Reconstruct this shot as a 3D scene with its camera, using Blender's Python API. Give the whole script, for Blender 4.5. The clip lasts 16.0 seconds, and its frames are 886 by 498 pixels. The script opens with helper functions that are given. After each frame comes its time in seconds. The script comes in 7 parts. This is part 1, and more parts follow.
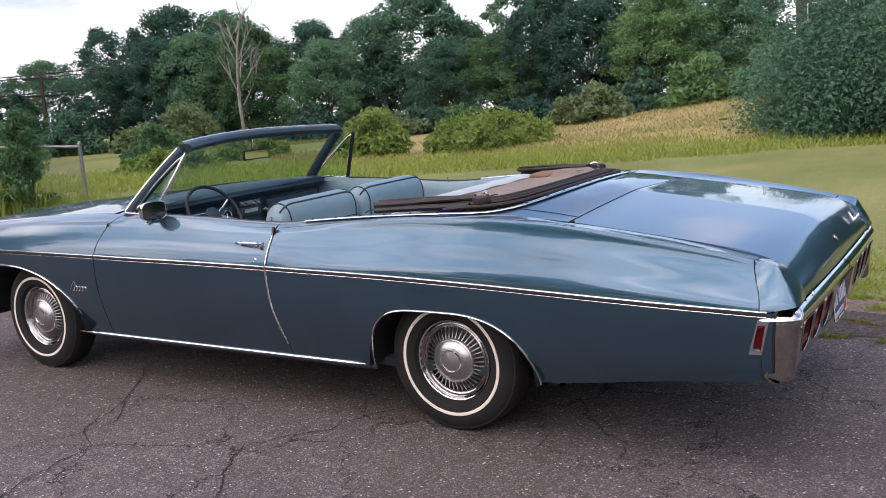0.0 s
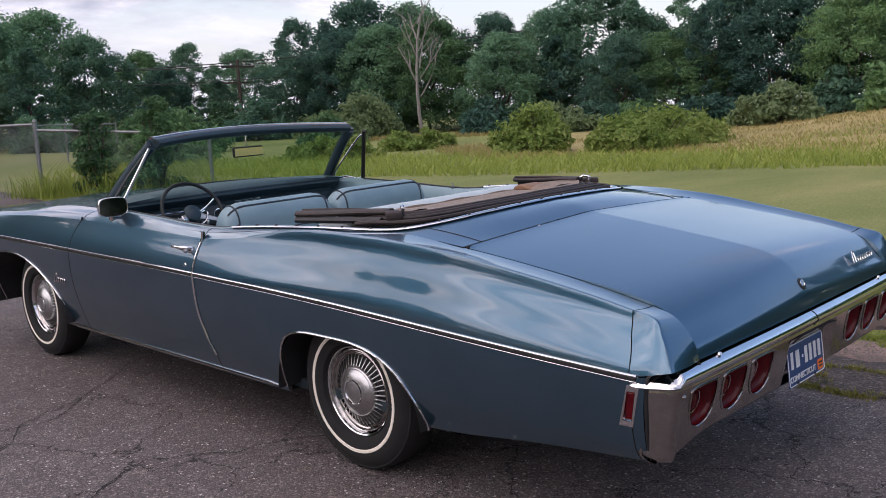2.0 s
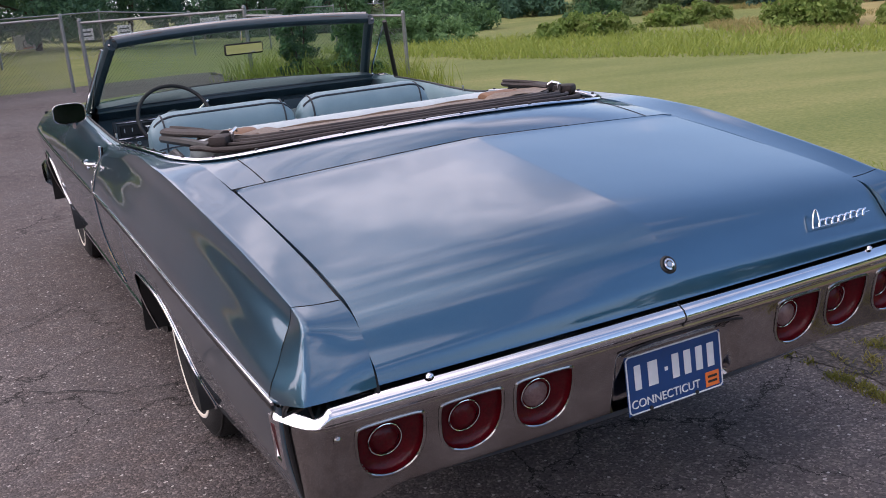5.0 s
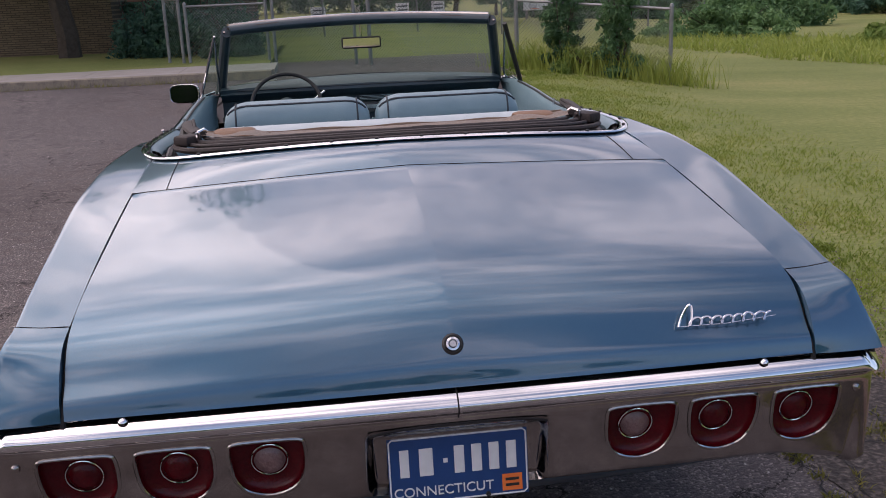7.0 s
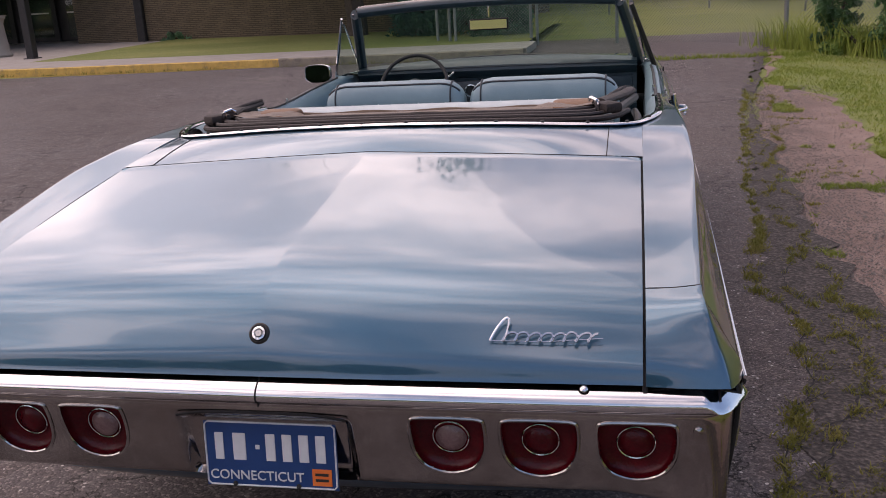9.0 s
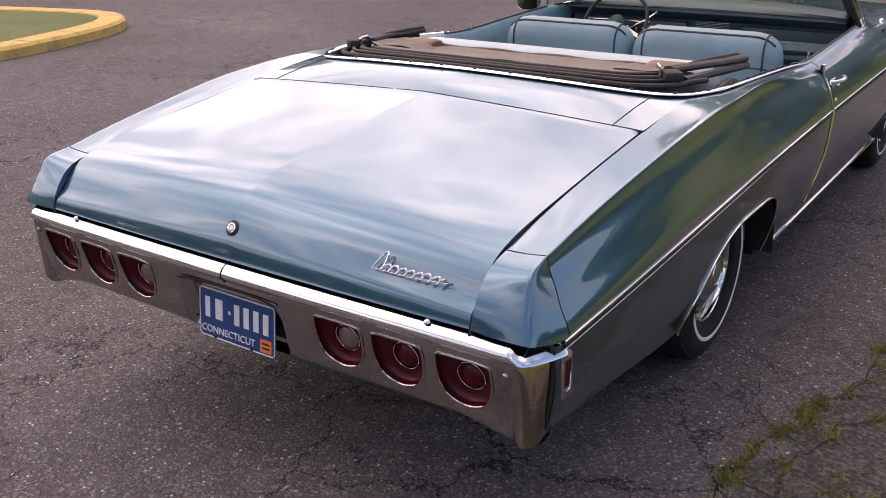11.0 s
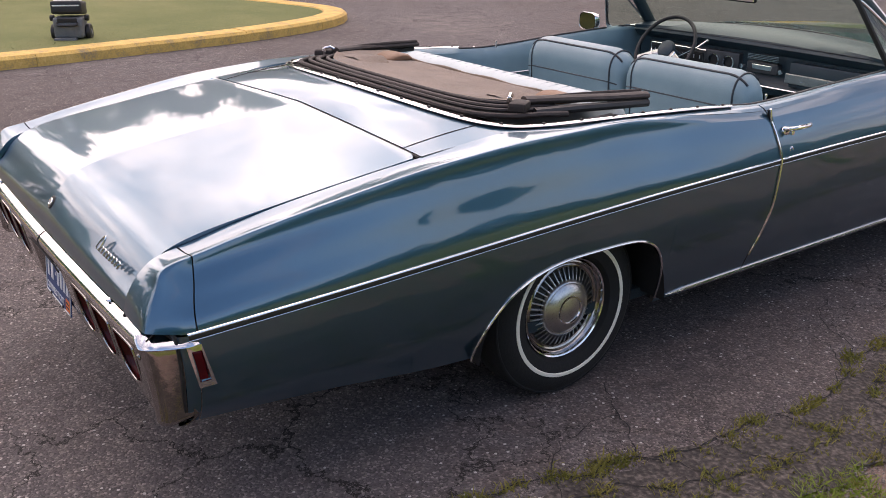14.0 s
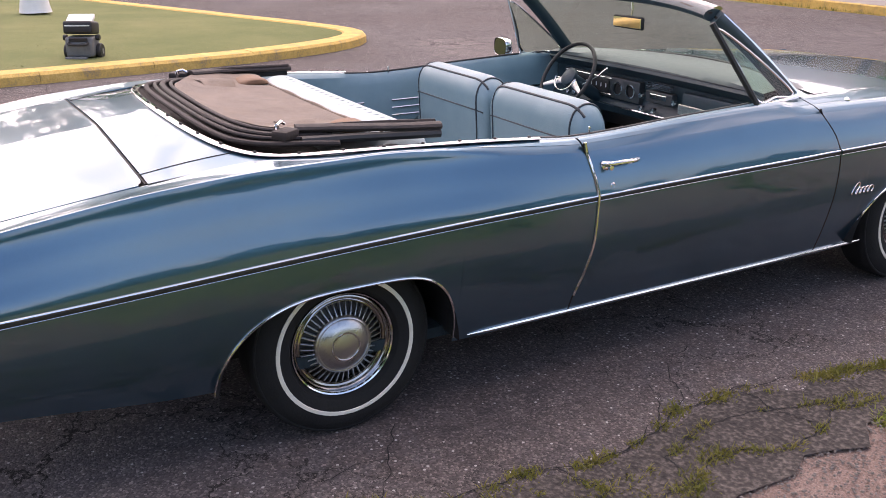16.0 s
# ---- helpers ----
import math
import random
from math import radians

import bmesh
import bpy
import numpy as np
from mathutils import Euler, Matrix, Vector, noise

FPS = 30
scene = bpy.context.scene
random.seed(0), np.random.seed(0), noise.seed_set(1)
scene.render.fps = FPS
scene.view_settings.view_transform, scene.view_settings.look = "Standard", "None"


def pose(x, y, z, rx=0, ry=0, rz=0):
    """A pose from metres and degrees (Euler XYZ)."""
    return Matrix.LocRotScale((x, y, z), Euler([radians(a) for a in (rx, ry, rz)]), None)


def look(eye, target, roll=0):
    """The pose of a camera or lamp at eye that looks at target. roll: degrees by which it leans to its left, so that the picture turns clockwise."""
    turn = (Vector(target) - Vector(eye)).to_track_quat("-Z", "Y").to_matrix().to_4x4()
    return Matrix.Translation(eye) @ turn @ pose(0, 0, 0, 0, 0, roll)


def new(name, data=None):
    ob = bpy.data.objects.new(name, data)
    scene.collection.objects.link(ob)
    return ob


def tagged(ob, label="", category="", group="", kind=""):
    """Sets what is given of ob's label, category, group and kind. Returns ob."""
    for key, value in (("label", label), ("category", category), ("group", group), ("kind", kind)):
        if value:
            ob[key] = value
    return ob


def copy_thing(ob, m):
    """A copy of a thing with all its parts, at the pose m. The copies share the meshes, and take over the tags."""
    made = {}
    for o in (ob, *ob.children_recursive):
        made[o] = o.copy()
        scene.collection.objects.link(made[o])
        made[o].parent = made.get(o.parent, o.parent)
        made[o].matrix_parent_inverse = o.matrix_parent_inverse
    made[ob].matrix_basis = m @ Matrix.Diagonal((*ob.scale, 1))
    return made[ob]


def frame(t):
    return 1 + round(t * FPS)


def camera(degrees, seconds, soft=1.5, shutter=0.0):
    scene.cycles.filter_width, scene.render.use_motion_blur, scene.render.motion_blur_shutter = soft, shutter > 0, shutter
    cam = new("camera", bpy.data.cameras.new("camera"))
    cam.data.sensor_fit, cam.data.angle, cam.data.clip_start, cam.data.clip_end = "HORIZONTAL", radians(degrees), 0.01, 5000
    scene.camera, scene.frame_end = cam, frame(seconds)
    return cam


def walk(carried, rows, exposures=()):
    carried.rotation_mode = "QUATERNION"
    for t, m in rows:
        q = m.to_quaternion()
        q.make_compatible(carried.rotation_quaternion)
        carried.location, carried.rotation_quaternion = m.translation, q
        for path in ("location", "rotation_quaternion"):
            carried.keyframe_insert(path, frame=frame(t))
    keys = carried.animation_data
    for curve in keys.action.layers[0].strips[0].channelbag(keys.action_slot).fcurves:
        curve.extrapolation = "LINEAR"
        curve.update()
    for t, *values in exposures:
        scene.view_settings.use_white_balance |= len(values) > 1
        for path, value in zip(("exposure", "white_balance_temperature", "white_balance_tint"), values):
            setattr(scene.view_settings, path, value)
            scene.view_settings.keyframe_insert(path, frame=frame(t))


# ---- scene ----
cam = camera(50.9, 16.0, soft=0.9)
PATH = [
    (0, (-4.338, -2.201, 1.568), (-2.675, -1.144, 1.227), -4.2),
    (0.5, (-4.099, -2.498, 1.575), (-2.548, -1.279, 1.247), -2.9),
    (1, (-3.862, -2.665, 1.553), (-2.365, -1.378, 1.231), -3.4),
    (1.5, (-3.517, -2.759, 1.549), (-2.073, -1.416, 1.216), -2.9),
    (2, (-3.243, -2.858, 1.533), (-1.829, -1.482, 1.202), -2.9),
    (2.5, (-2.909, -3.003, 1.541), (-1.605, -1.531, 1.178), -2.3),
    (3, (-2.62, -3.051, 1.499), (-1.407, -1.516, 1.082), -3.4),
    (3.5, (-2.265, -3.041, 1.476), (-1.129, -1.464, 1.004), -3.7),
    (3.7, (-2.166, -3.05, 1.475), (-1.045, -1.468, 0.987), -3.4),
    (5.8, (-0.914, -3.275, 1.509), (-0.308, -1.449, 0.964), -3.7),
    (6, (-0.778, -3.307, 1.517), (-0.242, -1.457, 0.977), -2.7),
    (6.5, (-0.513, -3.365, 1.522), (-0.15, -1.471, 0.994), -2.3),
    (7, (-0.234, -3.308, 1.511), (0.0, -1.396, 0.971), -2.4),
    (7.5, (-0.003, -3.302, 1.524), (0.075, -1.376, 0.99), -2.3),
    (8, (0.277, -3.357, 1.527), (0.129, -1.434, 0.998), -1.8),
    (8.5, (0.509, -3.33, 1.485), (0.241, -1.42, 0.956), -2.8),
    (9, (0.779, -3.215, 1.482), (0.373, -1.336, 0.929), -3.5),
    (9.5, (1.097, -3.193, 1.484), (0.561, -1.349, 0.927), -3.9),
    (10, (1.42, -3.24, 1.578), (0.642, -1.496, 0.986), -2.7),
    (10.2, (1.493, -3.223, 1.602), (0.626, -1.535, 0.972), -2.6),
    (12.3, (2.534, -2.813, 1.687), (1.256, -1.465, 0.946), -1.5),
    (12.5, (2.615, -2.719, 1.67), (1.295, -1.41, 0.933), -2.5),
    (13, (2.716, -2.518, 1.7), (1.36, -1.256, 0.944), 0.1),
    (13.5, (2.847, -2.345, 1.701), (1.407, -1.163, 0.972), 0.1),
    (14, (3.086, -2.124, 1.734), (1.563, -1.043, 1.016), 0.0),
    (14.5, (3.216, -1.901, 1.727), (1.687, -0.821, 1.023), -0.8),
    (15, (3.29, -1.613, 1.724), (1.739, -0.568, 1.015), -0.2),
    (15.5, (3.383, -1.394, 1.724), (1.785, -0.409, 1.034), -0.6),
    (16, (3.575, -1.115, 1.73), (1.929, -0.201, 1.055), -0.2),
]
EXPOSURES = [(0, .34, 6180, 19), (.5, -.06, 6130, 19), (1.5, -.03, 6130, 19), (2.5, .17, 6100, 19), (3.5, .56, 6150, 20), (6, .06, 6050, 20), (8, -.06, 6650, 25), (10, .08, 6700, 25), (12.5, .54, 6750, 20), (14, .44, 6750, 21), (15, .6, 6700, 22), (16, .82, 6700, 24)]
walk(cam, [(t, look(eye, target, roll)) for t, eye, target, roll in PATH], EXPOSURES)

# ---- world, sun, exposure ----
SUN_AZ = radians(-68)      # bearing of the veiled sun, from +y towards +x
SUN_EL = radians(40)
sun_dir = Vector((math.sin(SUN_AZ) * math.cos(SUN_EL), math.cos(SUN_AZ) * math.cos(SUN_EL), math.sin(SUN_EL)))


def nd(nt, kind, **kw):
    n = nt.nodes.new(kind)
    for k, v in kw.items():
        if k in n.inputs:
            n.inputs[k].default_value = v
        else:
            setattr(n, k, v)
    return n


def ramp(nt, fac, stops, interp="LINEAR"):
    r = nt.nodes.new("ShaderNodeValToRGB")
    r.color_ramp.interpolation = interp
    e = r.color_ramp.elements
    while len(e) < len(stops):
        e.new(0.5)
    for el, (p, c) in zip(e, stops):
        el.position, el.color = p, (*c, 1)
    nt.links.new(fac, r.inputs[0])
    return r.outputs[0]


def build_world():
    w = bpy.data.worlds.new("sky")
    scene.world = w
    w.use_nodes = True
    nt = w.node_tree
    nt.nodes.clear()
    L = nt.links.new
    out = nd(nt, "ShaderNodeOutputWorld")
    bg = nd(nt, "ShaderNodeBackground", Strength=0.125)
    sky = nd(nt, "ShaderNodeTexSky", sky_type="NISHITA", sun_disc=False, sun_elevation=SUN_EL, sun_rotation=SUN_AZ,
             dust_density=2.0, air_density=1.2)
    tc = nd(nt, "ShaderNodeTexCoord")
    sep = nd(nt, "ShaderNodeSeparateXYZ")
    L(tc.outputs["Generated"], sep.inputs[0])
    zc = nd(nt, "ShaderNodeMath", operation="MAXIMUM")
    L(sep.outputs[2], zc.inputs[0])
    zc.inputs[1].default_value = 0.0
    za = nd(nt, "ShaderNodeMath", operation="ADD")
    L(zc.outputs[0], za.inputs[0])
    za.inputs[1].default_value = 0.22
    dv = nd(nt, "ShaderNodeVectorMath", operation="DIVIDE")
    cb = nd(nt, "ShaderNodeCombineXYZ")
    for i in range(3):
        L(za.outputs[0], cb.inputs[i])
    L(tc.outputs["Generated"], dv.inputs[0])
    L(cb.outputs[0], dv.inputs[1])
    n1 = nd(nt, "ShaderNodeTexNoise", Scale=1.3, Detail=9.0, Roughness=0.55, Distortion=0.35)
    L(dv.outputs[0], n1.inputs["Vector"])
    n2 = nd(nt, "ShaderNodeTexNoise", Scale=2.7, Detail=7.0, Roughness=0.6)
    L(dv.outputs[0], n2.inputs["Vector"])
    # more cloud towards the veiled sun and a pale haze along the horizon
    dot = nd(nt, "ShaderNodeVectorMath", operation="DOT_PRODUCT")
    L(tc.outputs["Generated"], dot.inputs[0])
    dot.inputs[1].default_value = sun_dir
    c1 = nd(nt, "ShaderNodeMath", operation="MULTIPLY_ADD")
    L(dot.outputs["Value"], c1.inputs[0])
    c1.inputs[1].default_value = 0.40
    L(n1.outputs[0], c1.inputs[2])
    hz = nd(nt, "ShaderNodeMath", operation="SUBTRACT")
    hz.inputs[0].default_value = 1.0
    L(zc.outputs[0], hz.inputs[1])
    hp = nd(nt, "ShaderNodeMath", operation="POWER")
    L(hz.outputs[0], hp.inputs[0])
    hp.inputs[1].default_value = 11.0
    c2 = nd(nt, "ShaderNodeMath", operation="MULTIPLY_ADD")
    L(hp.outputs[0], c2.inputs[0])
    c2.inputs[1].default_value = 0.22
    L(c1.outputs[0], c2.inputs[2])
    cover = ramp(nt, c2.outputs[0], [(0.475, (0.0, 0.0, 0.0)), (0.625, (1, 1, 1))])
    tone = ramp(nt, n2.outputs[0], [(0.36, (1.7, 2.1, 3.0)), (0.5, (5.8, 5.6, 6.0)), (0.63, (11.6, 10.6, 10.4))])
    veil = ramp(nt, dot.outputs["Value"], [(0.0, (0.82, 0.84, 0.88)), (0.35, (1.16, 1.14, 1.13)), (0.72, (1.75, 1.66, 1.58)), (1.0, (2.3, 2.14, 2.0))])
    mul = nd(nt, "ShaderNodeMix", data_type="RGBA", blend_type="MULTIPLY")
    mul.inputs[0].default_value = 1.0
    L(tone, mul.inputs[6])
    L(veil, mul.inputs[7])
    mix = nd(nt, "ShaderNodeMix", data_type="RGBA")
    L(cover, mix.inputs[0])
    blue = nd(nt, "ShaderNodeMix", data_type="RGBA", blend_type="MULTIPLY")
    blue.inputs[0].default_value = 1.0
    L(sky.outputs[0], blue.inputs[6])
    blue.inputs[7].default_value = (1.6, 1.6, 1.6, 1)
    L(blue.outputs[2], mix.inputs[6])
    L(mul.outputs[2], mix.inputs[7])
    hq = nd(nt, "ShaderNodeMath", operation="POWER")
    L(hz.outputs[0], hq.inputs[0])
    hq.inputs[1].default_value = 7.0
    hm = nd(nt, "ShaderNodeMath", operation="MULTIPLY")
    L(hq.outputs[0], hm.inputs[0])
    hm.inputs[1].default_value = 0.85
    haze = nd(nt, "ShaderNodeMix", data_type="RGBA")
    L(hm.outputs[0], haze.inputs[0])
    L(mix.outputs[2], haze.inputs[6])
    haze.inputs[7].default_value = (8.2, 8.2, 8.4, 1)
    L(haze.outputs[2], bg.inputs[0])
    L(bg.outputs[0], out.inputs[0])


build_world()
lamp = bpy.data.lights.new("sun", "SUN")
lamp.energy, lamp.angle, lamp.color = 1.15, radians(100), (1.0, 0.90, 0.76)
sun = new("sun", lamp)
sun.matrix_world = look((0, 0, 30), Vector((0, 0, 30)) - sun_dir)

# ---- materials ----


def noisy(name, stops, scale=6.0, rough=0.6, metal=0.0, bump=0.0, bscale=60.0, fine=0.25, coat=0.0, spec=0.5, rvar=0.08,
          coords="Object", detail=6.0, stretch=(1, 1, 1), sheen=0.0, random=0.0):
    """A surface whose colour wanders between the stops at two scales, with uneven gloss and fine relief."""
    m = bpy.data.materials.new(name)
    m.use_nodes = True
    nt = m.node_tree
    L = nt.links.new
    b = nt.nodes["Principled BSDF"]
    tc = nd(nt, "ShaderNodeTexCoord")
    mp = nd(nt, "ShaderNodeMapping")
    mp.inputs["Scale"].default_value = stretch
    L(tc.outputs[coords], mp.inputs[0])
    a = nd(nt, "ShaderNodeTexNoise", Scale=scale, Detail=detail, Roughness=0.6)
    f = nd(nt, "ShaderNodeTexNoise", Scale=bscale, Detail=4.0)
    L(mp.outputs[0], a.inputs["Vector"])
    L(mp.outputs[0], f.inputs["Vector"])
    mx = nd(nt, "ShaderNodeMix", data_type="FLOAT")
    mx.inputs[0].default_value = fine
    L(a.outputs[0], mx.inputs[2])
    L(f.outputs[0], mx.inputs[3])
    val = mx.outputs[0]
    if random:
        oi = nd(nt, "ShaderNodeObjectInfo")
        ad = nd(nt, "ShaderNodeMath", operation="MULTIPLY_ADD")
        L(oi.outputs["Random"], ad.inputs[0])
        ad.inputs[1].default_value = random
        L(val, ad.inputs[2])
        sb = nd(nt, "ShaderNodeMath", operation="SUBTRACT")
        L(ad.outputs[0], sb.inputs[0])
        sb.inputs[1].default_value = random / 2
        val = sb.outputs[0]
    n = len(stops)
    col = ramp(nt, val, [(0.3 + 0.4 * i / max(1, n - 1), c) for i, c in enumerate(stops)])
    L(col, b.inputs["Base Color"])
    rr = nd(nt, "ShaderNodeMapRange")
    rr.inputs["To Min"].default_value = max(0.02, rough - rvar)
    rr.inputs["To Max"].default_value = rough + rvar
    L(f.outputs[0], rr.inputs[0])
    L(rr.outputs[0], b.inputs["Roughness"])
    b.inputs["Metallic"].default_value = metal
    b.inputs["Coat Weight"].default_value = coat
    b.inputs["Coat Roughness"].default_value = 0.04
    b.inputs["Specular IOR Level"].default_value = spec
    b.inputs["Sheen Weight"].default_value = sheen
    if bump:
        bp = nd(nt, "ShaderNodeBump", Strength=bump, Distance=0.01)
        L(f.outputs[0], bp.inputs["Height"])
        L(bp.outputs[0], b.inputs["Normal"])
    return m


def glass(name, tint):
    """Thin window glass: tinted, clear straight through, with a mirror gloss that grows at a slant."""
    m = bpy.data.materials.new(name)
    m.use_nodes = True
    nt = m.node_tree
    nt.nodes.clear()
    L = nt.links.new
    o = nd(nt, "ShaderNodeOutputMaterial")
    tr = nd(nt, "ShaderNodeBsdfTransparent", Color=(*tint, 1))
    gl = nd(nt, "ShaderNodeBsdfGlossy", Roughness=0.015)
    lw = nd(nt, "ShaderNodeLayerWeight", Blend=0.5)
    pw = nd(nt, "ShaderNodeMath", operation="POWER")
    L(lw.outputs["Facing"], pw.inputs[0])
    pw.inputs[1].default_value = 4.5
    fr = nd(nt, "ShaderNodeMath", operation="MULTIPLY_ADD")
    L(pw.outputs[0], fr.inputs[0])
    fr.inputs[1].default_value, fr.inputs[2].default_value = 0.7, 0.05
    mx = nd(nt, "ShaderNodeMixShader")
    L(fr.outputs[0], mx.inputs[0])
    L(tr.outputs[0], mx.inputs[1])
    L(gl.outputs[0], mx.inputs[2])
    L(mx.outputs[0], o.inputs[0])
    return m


def car_paint():
    m = bpy.data.materials.new("metallic_teal_paint")
    m.use_nodes = True
    nt = m.node_tree
    L = nt.links.new
    b = nt.nodes["Principled BSDF"]
    tc = nd(nt, "ShaderNodeTexCoord")
    fl = nd(nt, "ShaderNodeTexVoronoi", Scale=900.0)
    L(tc.outputs["Object"], fl.inputs["Vector"])
    cloud = nd(nt, "ShaderNodeTexNoise", Scale=2.2, Detail=5.0)
    L(tc.outputs["Object"], cloud.inputs["Vector"])
    base = ramp(nt, cloud.outputs[0], [(0.3, (0.034, 0.102, 0.165)), (0.7, (0.046, 0.126, 0.196))])
    spark = nd(nt, "ShaderNodeMix", data_type="RGBA")
    sr = nd(nt, "ShaderNodeSeparateColor")
    L(fl.outputs["Color"], sr.inputs[0])
    k = nd(nt, "ShaderNodeMath", operation="MULTIPLY")
    L(sr.outputs[0], k.inputs[0])
    k.inputs[1].default_value = 0.06
    L(k.outputs[0], spark.inputs[0])
    L(base, spark.inputs[6])
    spark.inputs[7].default_value = (0.30, 0.44, 0.50, 1)
    L(spark.outputs[2], b.inputs["Base Color"])
    b.inputs["Metallic"].default_value = 0.92
    b.inputs["Roughness"].default_value = 0.32
    b.inputs["Coat Weight"].default_value = 1.0
    b.inputs["Coat IOR"].default_value = 1.75
    haze = nd(nt, "ShaderNodeTexNoise", Scale=14.0, Detail=6.0)
    L(tc.outputs["Object"], haze.inputs["Vector"])
    hr = nd(nt, "ShaderNodeMapRange")
    hr.inputs["To Min"].default_value, hr.inputs["To Max"].default_value = 0.015, 0.06
    L(haze.outputs[0], hr.inputs[0])
    L(hr.outputs[0], b.inputs["Coat Roughness"])
    wob = nd(nt, "ShaderNodeTexNoise", Scale=3.5, Detail=2.0)
    L(tc.outputs["Object"], wob.inputs["Vector"])
    bp = nd(nt, "ShaderNodeBump", Strength=0.06, Distance=0.02)
    L(wob.outputs[0], bp.inputs["Height"])
    L(bp.outputs[0], b.inputs["Coat Normal"])
    L(bp.outputs[0], b.inputs["Normal"])
    return m


def asphalt_mat():
    m = bpy.data.materials.new("old_asphalt")
    m.use_nodes = True
    nt = m.node_tree
    L = nt.links.new
    b = nt.nodes["Principled BSDF"]
    tc = nd(nt, "ShaderNodeTexCoord")
    P = tc.outputs["Object"]
    big = nd(nt, "ShaderNodeTexNoise", Scale=0.35, Detail=5.0)
    mid = nd(nt, "ShaderNodeTexNoise", Scale=9.0, Detail=6.0)
    agg = nd(nt, "ShaderNodeTexVoronoi", Scale=130.0)
    fleck = nd(nt, "ShaderNodeTexVoronoi", Scale=50.0)
    for n in (big, mid, agg, fleck):
        L(P, n.inputs["Vector"])
    mx = nd(nt, "ShaderNodeMix", data_type="FLOAT")
    mx.inputs[0].default_value = 0.35
    L(big.outputs[0], mx.inputs[2])
    L(mid.outputs[0], mx.inputs[3])
    base = ramp(nt, mx.outputs[0], [(0.34, (0.070, 0.061, 0.062)), (0.45, (0.103, 0.087, 0.083)), (0.55, (0.113, 0.101, 0.101)), (0.68, (0.158, 0.138, 0.130))])
    sc = nd(nt, "ShaderNodeSeparateColor")
    L(agg.outputs["Color"], sc.inputs[0])
    grain = ramp(nt, sc.outputs[0], [(0.0, (0.40, 0.40, 0.41)), (0.7, (1.05, 1.03, 1.02)), (0.9, (1.7, 1.65, 1.6)), (1.0, (2.8, 2.7, 2.6))])
    m1 = nd(nt, "ShaderNodeMix", data_type="RGBA", blend_type="MULTIPLY")
    m1.inputs[0].default_value = 0.75
    L(base, m1.inputs[6])
    L(grain, m1.inputs[7])
    # pale stones showing in the worn surface
    fs = nd(nt, "ShaderNodeSeparateColor")
    L(fleck.outputs["Color"], fs.inputs[0])
    rare = nd(nt, "ShaderNodeMath", operation="GREATER_THAN")
    L(fs.outputs[1], rare.inputs[0])
    rare.inputs[1].default_value = 0.91
    near = nd(nt, "ShaderNodeMath", operation="LESS_THAN")
    L(fleck.outputs["Distance"], near.inputs[0])
    near.inputs[1].default_value = 0.27
    both = nd(nt, "ShaderNodeMath", operation="MULTIPLY")
    L(rare.outputs[0], both.inputs[0])
    L(near.outputs[0], both.inputs[1])
    m2 = nd(nt, "ShaderNodeMix", data_type="RGBA")
    L(both.outputs[0], m2.inputs[0])
    L(m1.outputs[2], m2.inputs[6])
    m2.inputs[7].default_value = (0.46, 0.43, 0.41, 1)
    # cracks
    warp = nd(nt, "ShaderNodeTexNoise", Scale=3.0, Detail=7.0, Roughness=0.65)
    L(P, warp.inputs["Vector"])
    wa = nd(nt, "ShaderNodeMix", data_type="RGBA", blend_type="LINEAR_LIGHT")
    wa.inputs[0].default_value = 0.30
    L(P, wa.inputs[6])
    L(warp.outputs["Color"], wa.inputs[7])
    cr = nd(nt, "ShaderNodeTexVoronoi", Scale=1.45, feature="DISTANCE_TO_EDGE")
    L(wa.outputs[2], cr.inputs["Vector"])
    cm = nd(nt, "ShaderNodeTexNoise", Scale=0.6, Detail=3.0)
    L(P, cm.inputs["Vector"])
    cw = nd(nt, "ShaderNodeMapRange")
    cw.inputs["From Min"].default_value, cw.inputs["From Max"].default_value = 0.38, 0.62
    cw.inputs["To Min"].default_value, cw.inputs["To Max"].default_value = 0.0, 0.010
    L(cm.outputs[0], cw.inputs[0])
    lt = nd(nt, "ShaderNodeMath", operation="LESS_THAN")
    L(cr.outputs["Distance"], lt.inputs[0])
    L(cw.outputs[0], lt.inputs[1])
    cr2 = nd(nt, "ShaderNodeTexVoronoi", Scale=3.6, feature="DISTANCE_TO_EDGE")
    L(wa.outputs[2], cr2.inputs["Vector"])
    cm2 = nd(nt, "ShaderNodeTexNoise", Scale=1.1, Detail=3.0)
    L(P, cm2.inputs["Vector"])
    cw2 = nd(nt, "ShaderNodeMapRange")
    cw2.inputs["From Min"].default_value, cw2.inputs["From Max"].default_value = 0.50, 0.68
    cw2.inputs["To Min"].default_value, cw2.inputs["To Max"].default_value = 0.0, 0.007
    L(cm2.outputs[0], cw2.inputs[0])
    lt2 = nd(nt, "ShaderNodeMath", operation="LESS_THAN")
    L(cr2.outputs["Distance"], lt2.inputs[0])
    L(cw2.outputs[0], lt2.inputs[1])
    ltm = nd(nt, "ShaderNodeMath", operation="MAXIMUM")
    L(lt.outputs[0], ltm.inputs[0])
    L(lt2.outputs[0], ltm.inputs[1])
    lt = ltm
    m3 = nd(nt, "ShaderNodeMix", data_type="RGBA")
    L(lt.outputs[0], m3.inputs[0])
    L(m2.outputs[2], m3.inputs[6])
    m3.inputs[7].default_value = (0.022, 0.019, 0.018, 1)
    L(m3.outputs[2], b.inputs["Base Color"])
